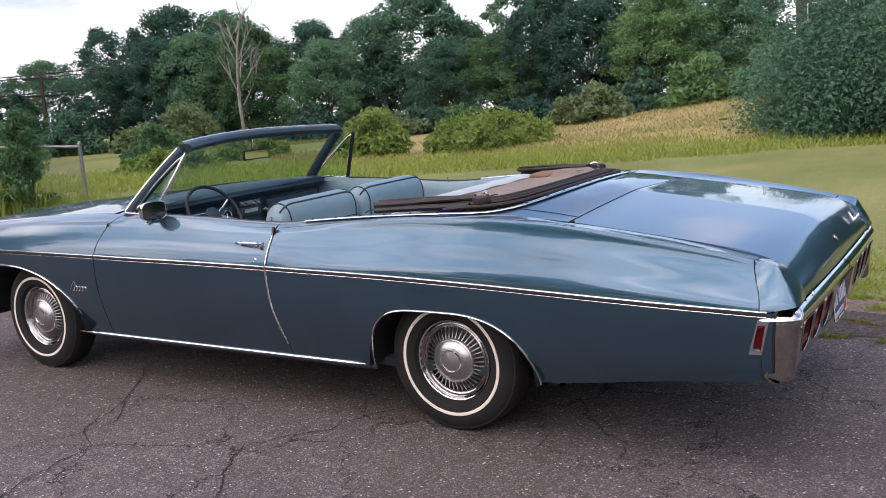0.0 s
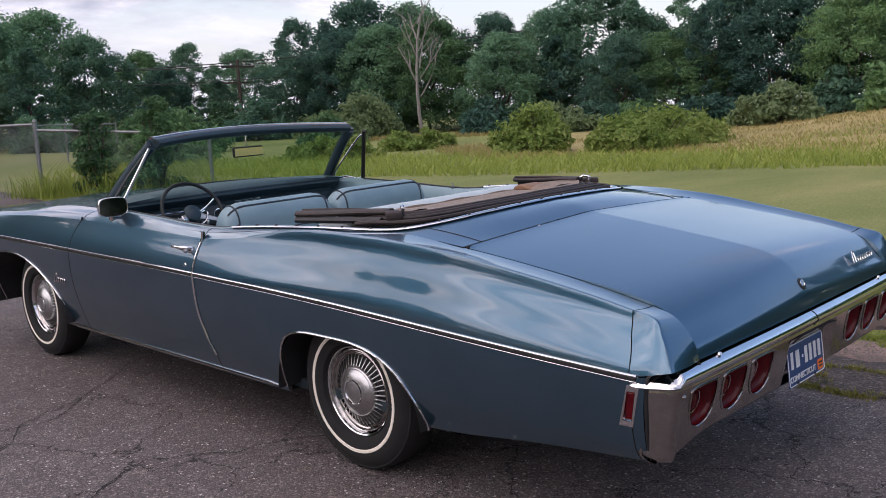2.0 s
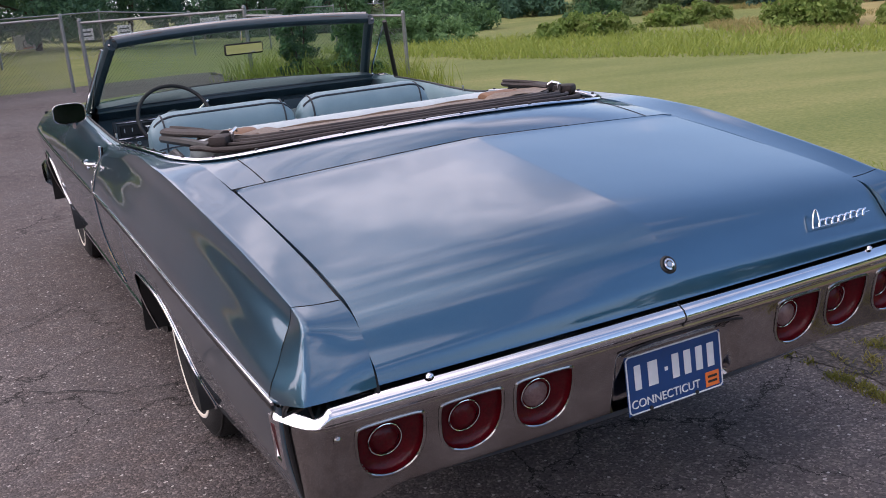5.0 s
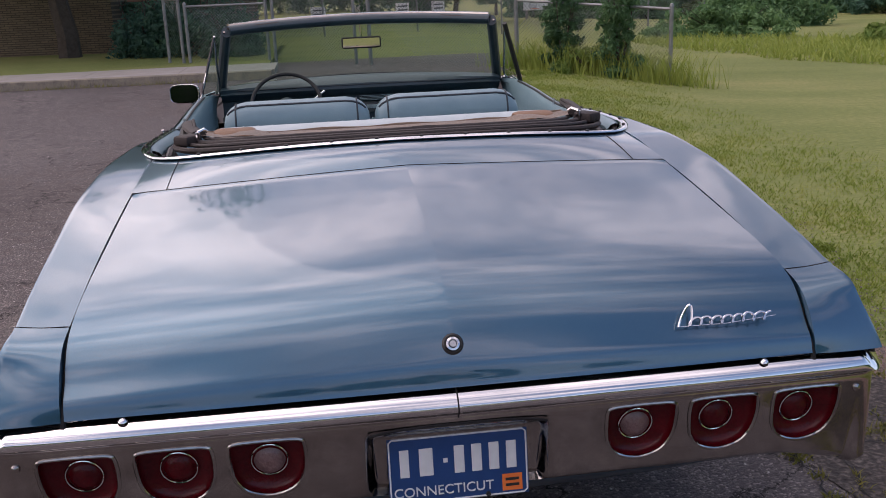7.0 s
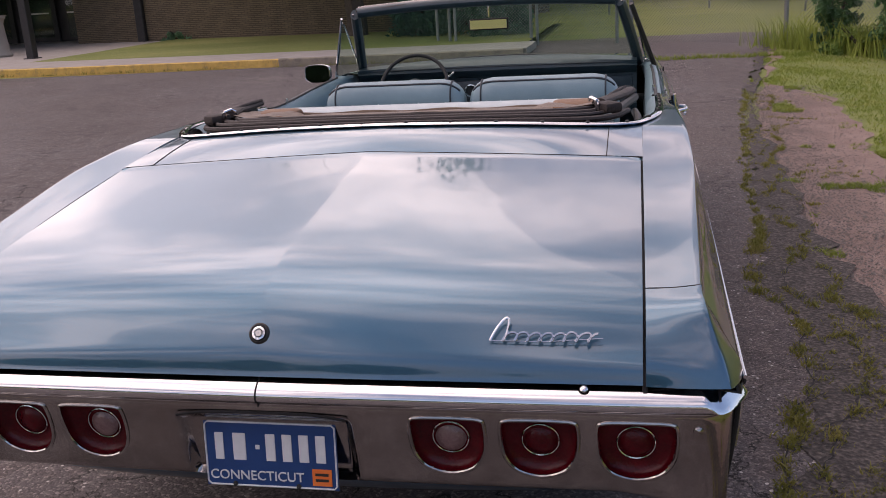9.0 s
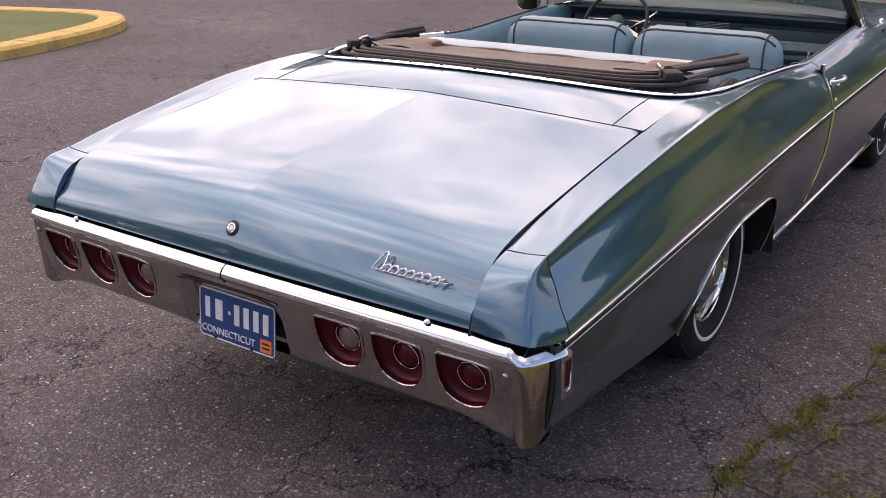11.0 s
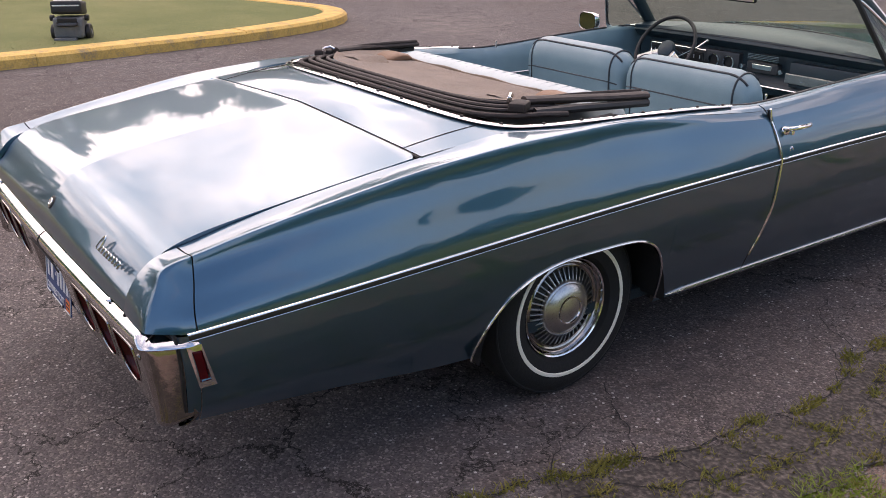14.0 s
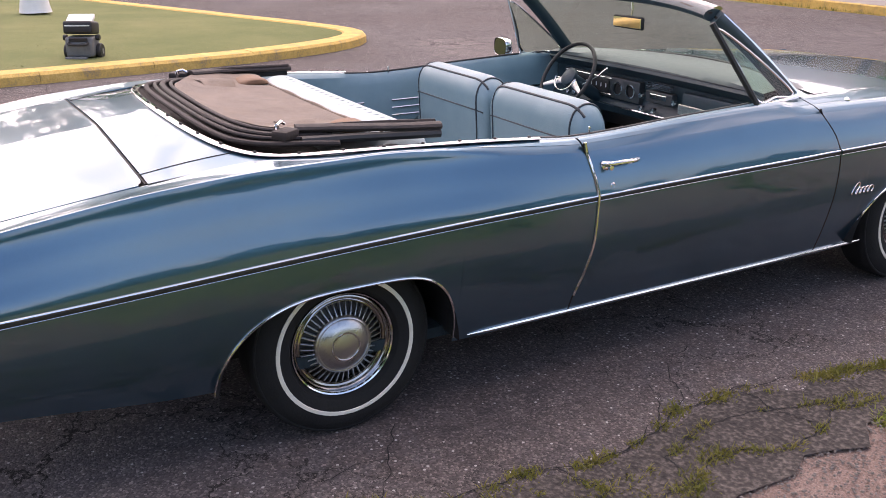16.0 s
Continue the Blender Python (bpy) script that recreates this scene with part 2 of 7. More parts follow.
    b.inputs["Roughness"].default_value = 0.85
    b.inputs["Specular IOR Level"].default_value = 0.35
    hs = nd(nt, "ShaderNodeMath", operation="SUBTRACT")
    L(agg.outputs["Distance"], hs.inputs[1])
    L(mid.outputs[0], hs.inputs[0])
    hc = nd(nt, "ShaderNodeMath", operation="SUBTRACT")
    L(hs.outputs[0], hc.inputs[0])
    L(lt.outputs[0], hc.inputs[1])
    bp = nd(nt, "ShaderNodeBump", Strength=0.55, Distance=0.006)
    L(hc.outputs[0], bp.inputs["Height"])
    L(bp.outputs[0], b.inputs["Normal"])
    return m


def leafy(name, stops, *args, through_light=0.35, **kw):
    """Leaves and blades: a noisy surface that also lets some light through."""
    m = noisy(name, stops, *args, **kw)
    nt = m.node_tree
    L = nt.links.new
    b = nt.nodes["Principled BSDF"]
    out_n = next(n for n in nt.nodes if n.bl_idname == "ShaderNodeOutputMaterial")
    tr = nd(nt, "ShaderNodeBsdfTranslucent")
    L(b.inputs["Base Color"].links[0].from_socket, tr.inputs[0])
    mx = nd(nt, "ShaderNodeMixShader")
    mx.inputs[0].default_value = through_light
    L(b.outputs[0], mx.inputs[1])
    L(tr.outputs[0], mx.inputs[2])
    L(mx.outputs[0], out_n.inputs[0])
    return m


PAINT = car_paint()
ASPHALT = asphalt_mat()
CHROME = noisy("chrome", [(0.70, 0.70, 0.71), (0.82, 0.82, 0.83)], 8, 0.09, 1.0, rvar=0.05, bscale=30)
# worn chrome, darkened to carry the bumper face's reflection of the ground
CHROME_WORN_DIM = noisy("worn_darkened_chrome", [(0.28, 0.255, 0.24), (0.39, 0.37, 0.355), (0.52, 0.505, 0.49)], 5, 0.13, 1.0, bump=0.06, bscale=45, rvar=0.08)
BRUSHED = noisy("brushed_steel", [(0.44, 0.44, 0.44), (0.60, 0.60, 0.59)], 20, 0.3, 1.0, rvar=0.1, stretch=(1, 6, 6))
RUBBER = noisy("tyre_rubber", [(0.006, 0.006, 0.006), (0.012, 0.012, 0.012)], 10, 0.85, bump=0.2, bscale=120)
WHITEWALL = noisy("whitewall", [(0.78, 0.72, 0.60), (0.90, 0.85, 0.75)], 9, 0.65, bscale=60)
BLACK = noisy("black_trim", [(0.010, 0.010, 0.011), (0.022, 0.022, 0.023)], 14, 0.5, bscale=80)
SEAM = noisy("dark_seam", [(0.004, 0.004, 0.005), (0.008, 0.008, 0.009)], 10, 0.8)
VINYL = noisy("blue_vinyl", [(0.150, 0.242, 0.285), (0.20, 0.298, 0.34)], 7, 0.34, bump=0.12, bscale=180, rvar=0.06)
VINYL_DARK = noisy("dark_teal_vinyl", [(0.013, 0.030, 0.043), (0.022, 0.046, 0.060)], 8, 0.42, bump=0.12, bscale=180)
VINYL_PALE = noisy("pale_blue_vinyl", [(0.37, 0.44, 0.46), (0.50, 0.56, 0.57)], 8, 0.42, bump=0.1, bscale=120)
PIPING = noisy("dark_piping", [(0.012, 0.02, 0.03), (0.02, 0.03, 0.04)], 10, 0.5)
CANVAS = noisy("brown_canvas", [(0.115, 0.080, 0.054), (0.168, 0.119, 0.082), (0.225, 0.163, 0.116)], 9, 0.85, bump=0.3, bscale=260, sheen=0.2)
LEATHER = noisy("tan_leather", [(0.15, 0.078, 0.042), (0.24, 0.135, 0.075)], 10, 0.6, bump=0.25, bscale=90)
CANVAS_DARK = noisy("dark_top_fabric", [(0.016, 0.012, 0.012), (0.040, 0.029, 0.026)], 12, 0.7, bump=0.3, bscale=90)
WEATHERSTRIP = noisy("weathered_rubber_strip", [(0.015, 0.012, 0.012), (0.050, 0.038, 0.035)], 14, 0.65, bump=0.2, bscale=70)
CARPET = noisy("dark_carpet", [(0.012, 0.024, 0.03), (0.025, 0.04, 0.05)], 20, 0.95, bump=0.4, bscale=300)
LENS_RED = noisy("red_lens", [(0.050, 0.0015, 0.004), (0.10, 0.0025, 0.006)], 25, 0.22, coat=0.0, spec=0.3, bscale=200, bump=0.15)
LENS_CLEAR = noisy("clear_lens", [(0.16, 0.09, 0.09), (0.24, 0.15, 0.145)], 40, 0.2, coat=0.5, bump=0.25, bscale=160)
PLATE_BLUE = noisy("plate_blue", [(0.009, 0.045, 0.16), (0.014, 0.060, 0.20)], 12, 0.4)
PLATE_WHITE = noisy("plate_white", [(0.62, 0.64, 0.66), (0.74, 0.75, 0.76)], 20, 0.45)
ORANGE = noisy("orange_sticker", [(0.75, 0.16, 0.03), (0.85, 0.22, 0.04)], 20, 0.5)
DASH_METAL = noisy("dash_metal", [(0.05, 0.055, 0.06), (0.09, 0.095, 0.10)], 20, 0.35, 0.4)
GLASS_TINT = glass("green_tinted_glass", (0.70, 0.84, 0.75))
MIRROR = noisy("mirror_face", [(0.8, 0.8, 0.8), (0.86, 0.86, 0.86)], 5, 0.03, 1.0, rvar=0.01)
MIRROR_DARK = noisy("dim_mirror_face", [(0.10, 0.11, 0.10), (0.14, 0.15, 0.14)], 6, 0.06, 1.0, rvar=0.03)
GRASS_G = noisy("mown_lawn", [(0.105, 0.142, 0.042), (0.185, 0.21, 0.068), (0.33, 0.30, 0.13)], 0.42, 0.9, bump=1.0, bscale=38, fine=0.5, spec=0.15, detail=10, stretch=(.40, 1.25, 1.0))
BLADE = leafy("grass_blade", [(0.14, 0.205, 0.030), (0.23, 0.295, 0.050), (0.38, 0.37, 0.10)], 1.1, 0.6, fine=0.5, bscale=9, spec=0.3)
BLADE_MOSS = leafy("crack_weed_blade", [(0.13, 0.148, 0.03), (0.215, 0.21, 0.045), (0.30, 0.255, 0.07)], 4.0, 0.6, fine=0.5, bscale=14, spec=0.3)
BLADE_WEED = leafy("weed_blade", [(0.20, 0.28, 0.050), (0.37, 0.41, 0.09)], 1.3, 0.6, fine=0.5, bscale=9, spec=0.3)
BLADE_DRY = leafy("dry_grass_blade", [(0.24, 0.225, 0.085), (0.345, 0.30, 0.12), (0.46, 0.385, 0.18)], 0.5, 0.75, fine=0.4, bscale=6, spec=0.2)
LAWN_PALE = noisy("pale_mown_lawn", [(0.10, 0.125, 0.045), (0.155, 0.172, 0.066), (0.235, 0.225, 0.098)], 0.7, 0.9, bump=0.6, bscale=60, fine=0.4, spec=0.2, detail=9)
BLADE_PALE = leafy("pale_lawn_blade", [(0.14, 0.17, 0.062), (0.205, 0.225, 0.09), (0.30, 0.285, 0.13)], 1.2, 0.6, fine=0.5, bscale=9, spec=0.3)
STRAW = noisy("dry_straw_ground", [(0.19, 0.185, 0.075), (0.32, 0.27, 0.12), (0.44, 0.355, 0.175)], 0.35, 0.95, bump=0.8, bscale=22, fine=0.4, spec=0.1, detail=8)
DIRT = noisy("sandy_dirt", [(0.105, 0.072, 0.060), (0.245, 0.172, 0.145), (0.38, 0.288, 0.245)], 2.4, 0.95, bump=1.0, bscale=130, fine=0.6)
GRAVEL_D = noisy("gravelly_edge", [(0.014, 0.012, 0.011), (0.052, 0.044, 0.040), (0.17, 0.145, 0.125)], 16, 0.95, bump=1.0, bscale=60, fine=0.72)
STONE = noisy("pebble", [(0.16, 0.14, 0.125), (0.26, 0.23, 0.21)], 30, 0.85, random=0.4)
CONCRETE = noisy("concrete_walk", [(0.27, 0.245, 0.22), (0.37, 0.34, 0.31)], 3.5, 0.9, bump=0.35, bscale=120, fine=0.35)
KERB_YELLOW = noisy("yellow_kerb_paint", [(0.28, 0.22, 0.14), (0.64, 0.41, 0.105), (0.78, 0.54, 0.18)], 7, 0.8, bump=0.4, bscale=60, fine=0.4)
KERB_BARE = noisy("weathered_kerb", [(0.13, 0.115, 0.095), (0.27, 0.235, 0.185), (0.38, 0.32, 0.22)], 7, 0.85, bump=0.4, bscale=60, fine=0.4)


def brick_mat():
    m = noisy("tan_brick_wall", [(0.112, 0.090, 0.062), (0.162, 0.134, 0.092)], 3, 0.9, bump=0.0, bscale=90)
    nt = m.node_tree
    L = nt.links.new
    b = nt.nodes["Principled BSDF"]
    old = b.inputs["Base Color"].links[0].from_socket
    tc = nd(nt, "ShaderNodeTexCoord")
    sp = nd(nt, "ShaderNodeSeparateXYZ")
    cb = nd(nt, "ShaderNodeCombineXYZ")
    L(tc.outputs["Object"], sp.inputs[0])
    L(sp.outputs[0], cb.inputs[0])
    L(sp.outputs[2], cb.inputs[1])
    br = nd(nt, "ShaderNodeTexBrick", Scale=1.0)
    br.inputs["Brick Width"].default_value, br.inputs["Row Height"].default_value = 0.20, 0.05
    br.inputs["Mortar Size"].default_value = 0.008
    br.inputs["Color1"].default_value = (0.98, 0.95, 0.90, 1)
    br.inputs["Color2"].default_value = (1.30, 1.22, 1.10, 1)
    br.inputs["Mortar"].default_value = (0.42, 0.42, 0.44, 1)
    L(cb.outputs[0], br.inputs["Vector"])
    mx = nd(nt, "ShaderNodeMix", data_type="RGBA", blend_type="MULTIPLY")
    mx.inputs[0].default_value = 1.0
    L(old, mx.inputs[6])
    L(br.outputs[0], mx.inputs[7])
    L(mx.outputs[2], b.inputs["Base Color"])
    bp = nd(nt, "ShaderNodeBump", Strength=0.7, Distance=0.01, invert=True)
    L(br.outputs["Fac"], bp.inputs["Height"])
    L(bp.outputs[0], b.inputs["Normal"])
    return m


BRICK_WALL = brick_mat()
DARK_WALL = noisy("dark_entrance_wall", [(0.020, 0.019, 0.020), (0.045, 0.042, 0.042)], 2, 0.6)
GALV = noisy("galvanised_steel", [(0.20, 0.21, 0.21), (0.32, 0.33, 0.33)], 14, 0.5, 0.7, bscale=60)
BARK = noisy("bark", [(0.045, 0.035, 0.028), (0.10, 0.082, 0.066)], 9, 0.95, bump=0.8, bscale=40)
DEADWOOD = noisy("dead_grey_wood", [(0.20, 0.185, 0.17), (0.31, 0.29, 0.27)], 8, 0.9, bump=0.5, bscale=50)
LEAF_A = leafy("leaf_deep", [(0.040, 0.098, 0.080), (0.088, 0.182, 0.120), (0.170, 0.312, 0.165)], 0.45, 0.6, fine=0.55, bscale=5, spec=0.25, random=0.30)
LEAF_B = leafy("leaf_mid", [(0.048, 0.110, 0.062), (0.105, 0.205, 0.088), (0.195, 0.325, 0.125)], 0.6, 0.6, fine=0.55, bscale=6, spec=0.25, random=0.30)
LEAF_C = leafy("leaf_willow", [(0.105, 0.160, 0.080), (0.180, 0.250, 0.118), (0.26, 0.335, 0.155)], 0.8, 0.6, fine=0.55, bscale=7, spec=0.25)
LEAF_D = leafy("leaf_bramble", [(0.110, 0.191, 0.043), (0.212, 0.298, 0.072), (0.329, 0.357, 0.122)], 0.7, 0.6, fine=0.6, bscale=6, spec=0.25)
WHITE_PAINT = noisy("white_paint", [(0.66, 0.66, 0.65), (0.80, 0.80, 0.79)], 6, 0.5)
BROWN_PAINT = noisy("brown_sign_paint", [(0.16, 0.075, 0.05), (0.22, 0.11, 0.075)], 6, 0.6)
DARK_STEEL = noisy("dark_painted_steel", [(0.014, 0.014, 0.016), (0.03, 0.03, 0.032)], 10, 0.5)
WIRE = noisy("power_cable", [(0.03, 0.03, 0.03), (0.05, 0.05, 0.05)], 10, 0.7)
GREY_PLASTIC = noisy("grey_plastic", [(0.10, 0.105, 0.11), (0.17, 0.175, 0.18)], 12, 0.5)

# ---- mesh helpers ----


def part(name, data, material, parent=None, label="", smooth=35):
    """Links (verts, faces) or a bmesh as one mesh object under a thing or a part."""
    me = bpy.data.meshes.new(name)
    if isinstance(data, tuple):
        me.from_pydata([tuple(map(float, v)) for v in data[0]], [], data[1])
    else:
        data.to_mesh(me)
        data.free()
    me.materials.append(material)
    if smooth:
        me.shade_smooth()
        if smooth < 180:
            me.set_sharp_from_angle(angle=radians(smooth))
    else:
        me.shade_flat()
    ob = new(name, me)
    ob.parent = parent
    if label:
        tagged(ob, label)
    return ob


def thing(name, label, category, at=(0, 0, 0), turn=0.0, group="", kind=""):
    e = new(name)
    e.empty_display_size = 0.2
    e.matrix_basis = pose(*at, 0, 0, turn)
    return tagged(e, label, category, group, kind)


def join(*ms):
    V, F = [], []
    for v, f in ms:
        o = len(V)
        V += [tuple(p) for p in v]
        F += [tuple(i + o for i in q) for q in f]
    return V, F


def moved(m, mat):
    return [tuple(mat @ Vector(p)) for p in m[0]], m[1]


def flipped(m):
    return m[0], [tuple(reversed(f)) for f in m[1]]


def mirrored(m):
    return [(-p[0], p[1], p[2]) for p in m[0]], [tuple(reversed(f)) for f in m[1]]


def grid(rows, close_u=False, close_v=False):
    """Quads over a list of equally long rows of points."""
    n, k = len(rows), len(rows[0])
    V = [p for r in rows for p in r]
    F = []
    for i in range(n if close_u else n - 1):
        for j in range(k if close_v else k - 1):
            a, b = i * k + j, i * k + (j + 1) % k
            c, d = ((i + 1) % n) * k + (j + 1) % k, ((i + 1) % n) * k + j
            F.append((a, b, c, d))
    return V, F


def box(x0, x1, y0, y1, z0, z1, bev=0.0, seg=2):
    bm = bmesh.new()
    bmesh.ops.create_cube(bm, size=1.0)
    bmesh.ops.transform(bm, matrix=Matrix.Translation(((x0 + x1) / 2, (y0 + y1) / 2, (z0 + z1) / 2)) @ Matrix.Diagonal((x1 - x0, y1 - y0, z1 - z0, 1)), verts=bm.verts)
    if bev:
        bmesh.ops.bevel(bm, geom=bm.edges[:], offset=bev, segments=seg, profile=0.5, affect="EDGES")
    V = [tuple(v.co) for v in bm.verts]
    bm.verts.index_update()
    F = [tuple(v.index for v in f.verts) for f in bm.faces]
    bm.free()
    return V, F


def sweep(pts, r, n=8, up=None, squash=1.0, caps=True, radii=None):
    """A tube along points; up: a direction (or one for each point) along which it is squashed."""
    P = [Vector(p) for p in pts]
    rows = []
    prev = None
    for i, p in enumerate(P):
        t = (P[min(i + 1, len(P) - 1)] - P[max(i - 1, 0)]).normalized()
        if up is not None:
            u = Vector(up[i] if isinstance(up, list) else up)
        else:
            u = prev if prev is not None else (Vector((0, 0, 1)) if abs(t.z) < 0.9 else Vector((1, 0, 0)))
        s = t.cross(u)
        if s.length < 1e-6:
            s = t.orthogonal()
        s.normalize()
        u = s.cross(t).normalized()
        prev = u
        rr = radii[i] if radii else r
        rows.append([tuple(p + s * (rr * math.cos(2 * math.pi * j / n)) + u * (rr * squash * math.sin(2 * math.pi * j / n))) for j in range(n)])
    V, F = grid(rows, close_v=True)
    if caps:
        F = F + [tuple(reversed(range(n))), tuple(range(len(V) - n, len(V)))]
    return V, F


def spline(pts, k=6, closed=False):
    P = [Vector(p) for p in pts]
    n = len(P)
    out = []
    for i in range(n if closed else n - 1):
        g = (lambda j: P[j % n]) if closed else (lambda j: P[max(0, min(n - 1, j))])
        a, b, c, d = g(i - 1), g(i), g(i + 1), g(i + 2)
        for s in range(k):
            t = s / k
            out.append(0.5 * ((2 * b) + (c - a) * t + (2 * a - 5 * b + 4 * c - d) * t * t + (3 * b - a - 3 * c + d) * t ** 3))
    if not closed:
        out.append(P[-1])
    return [tuple(v) for v in out]


def lathe(profile, n=48, axis="x"):
    """Turns (radius, offset) pairs round an axis."""
    rows = []
    for r, o in profile:
        row = []
        for j in range(n):
            a = 2 * math.pi * j / n
            c, s = r * math.cos(a), r * math.sin(a)
            row.append((o, c, s) if axis == "x" else ((c, s, o) if axis == "z" else (c, o, s)))
        rows.append(row)
    return grid(rows, close_v=True)


def curve(xs, ys):
    """A smooth function through the given values, without overshoot."""
    xs, ys = np.array(xs, float), np.array(ys, float)
    h = np.diff(xs)
    d = np.diff(ys) / h
    m = np.zeros(len(xs))
    m[0], m[-1] = d[0], d[-1]
    for i in range(1, len(xs) - 1):
        m[i] = 0 if d[i - 1] * d[i] <= 0 else 2 * d[i - 1] * d[i] / (d[i - 1] + d[i])

    def f(x):
        x = min(max(x, xs[0]), xs[-1])
        i = min(int(np.searchsorted(xs, x, side="right")) - 1, len(xs) - 2)
        t = (x - xs[i]) / h[i]
        return float((1 + 2 * t) * (1 - t) ** 2 * ys[i] + t * (1 - t) ** 2 * h[i] * m[i] + t * t * (3 - 2 * t) * ys[i + 1] + t * t * (t - 1) * h[i] * m[i + 1])
    return f


def step(t):
    t = min(1.0, max(0.0, t))
    return t * t * (3 - 2 * t)


def ground_z(x, y):
    """Height of the ground: level under the car, rising a little to the kerbs, falling to the field and rising behind it."""
    left = 0.17 * step((-x - 1.5) / 6)
    ahead = 0.22 * step((y - 4.5) / 7) * (1 - step((x - 2.5) / 4))
    r = x - 2.5
    fall = 0.0 if r <= 0 else (-0.034 * r * r / 4 if r < 2 else -0.034 * (r - 1))
    fall += 0.034 * 0.9 * min(max(0.0, x - 22), 12) + 0.03 * max(0.0, min(x, 75) - 34)
    az = math.degrees(math.atan2(x + 3, y + 2.7))
    bank = 0.85 * step((az - 62) / 14) * (1 - step((az - 76) / 8)) * step((math.hypot(x + 3, y + 2.7) - 22) / 18) if x > 15 else 0.0
    return max(left, ahead) + fall + bank


# ---- ground, road, kerbs ----
rng = random.Random(7)


def wob(y, a, f, s=0.0):
    return a * (noise.noise(Vector((y * f, s, 3.1))) + 0.5 * noise.noise(Vector((y * f * 2.7, s + 5, 1.7))))


road_edge = curve([-60, -8, -2, -1, 0, 1.2, 2.6, 5.6, 7.6, 8.6, 10.8, 12.2, 14, 30], [1.6, 1.5, 1.35, 1.22, 1.2, 1.28, 1.38, 1.72, 1.95, 2.15, 2.45, 2.75, 3.0, 4.0])
dirt_edge = curve([-60, -8, -2, -1.2, 0, 1.0, 2.2, 3.2, 4.2, 5.8, 7.0, 7.9, 9.0, 30], [3.0, 2.7, 2.35, 2.2, 2.05, 2.2, 2.55, 2.5, 2.6, 2.8, 2.8, 2.5, 2.2, 4.0])
kerb_line = curve([-60, -30, -18, -9.8, -3.2, -1.2], [18, 15.5, 14.0, 12.6, 12.2, 12.15])


def ring_axis():
    a = [0.0]
    s = 0.5
    while a[-1] < 900:
        a.append(a[-1] + s)
        if a[-1] > 40:
            s *= 1.25
    return [-v for v in reversed(a[1:])] + a


xs = [v + 8 for v in ring_axis()]
ys = [v + 10 for v in ring_axis()]
lawn = part("ground", grid([[(x, y, ground_z(x, y) - 0.02) for x in xs] for y in ys]), GRASS_G)
tagged(lawn, "mown green and straw-coloured lawn reaching to the woods", "lawn", kind="structure")


def strip(x0f, x1f, ys, n, lift):
    rows = []
    for y in ys:
        a, b = x0f(y), x1f(y)
        rows.append([(a + (b - a) * i / n, y, ground_z(a + (b - a) * i / n, y) + lift) for i in range(n + 1)])
    return grid(rows)


near = [-13, -12, -11] + [-10 + 0.12 * i for i in range(200)] + [14 + 0.2 * i for i in range(9)]
broken = lambda y: 0.34 * (1 - step((y - 2.5) / 2.5))
asph_x1 = lambda y: road_edge(y) + broken(y) + wob(y, 0.10, 1.3) + wob(y, 0.09, 5)


def lot_rows():
    rows = []
    for y in near:
        b = asph_x1(y)
        a = -70.0
        if y > 12.15:
            a = -1.15
        n = 70
        row = []
        for i in range(n + 1):
            t = (i / n) ** 0.5
            x = a + (b - a) * t
            row.append((x, y, ground_z(x, y)))
        rows.append(row)
    return rows


road = part("road", grid(lot_rows()), ASPHALT)
tagged(road, "worn grey-brown asphalt with wandering cracks and pale stones", "asphalt", kind="structure")
weed_line = curve([-6, -2, -.95, -.6, -.26, .1, .5, .78, 1.1, 1.45, 1.8, 2.2, 3.2, 5, 8], [1.2, 1.16, 1.18, 1.22, 1.28, 1.39, 1.43, 1.45, 1.33, 1.32, 1.40, 1.48, 1.52, 1.68, 2.0])
gravel_end = curve([-60, -6, -2, 0, .6, 1.7, 3.8, 6.6, 8.6, 11, 14, 30], [2.0, 1.9, 1.76, 1.77, 1.86, 1.76, 1.86, 1.93, 2.25, 2.6, 3.1, 4.1])
gravel = part("gravel_edge", strip(lambda y: (weed_line(y) + .05 if y < 8 else road_edge(y)) + wob(y, 0.07, 2.2, 4) + wob(y, 0.07, 7, 1), lambda y: gravel_end(y) + wob(y, 0.09, 1.4, 9) + wob(y, 0.07, 5, 3), near, 5, 0.004), GRAVEL_D)
tagged(gravel, "crumbled dark gravel at the broken asphalt edge", "gravel", kind="structure")
dirt = part("dirt_strip", strip(lambda y: road_edge(y) + 0.15 + wob(y, 0.12, 1.3, 2), lambda y: max(road_edge(y) + 0.2, dirt_edge(y)) + wob(y, 0.22, 0.9, 12) + wob(y, 0.08, 3.3, 8), near, 6, -0.010), DIRT)
tagged(dirt, "bare pinkish sandy dirt between asphalt and lawn", "dirt", kind="structure")

# ---- the car: a full-size two-door convertible, nose towards +y, rear axle at the origin ----
car = thing("convertible_car", "teal metallic two-door vintage convertible with its top folded down", "car")

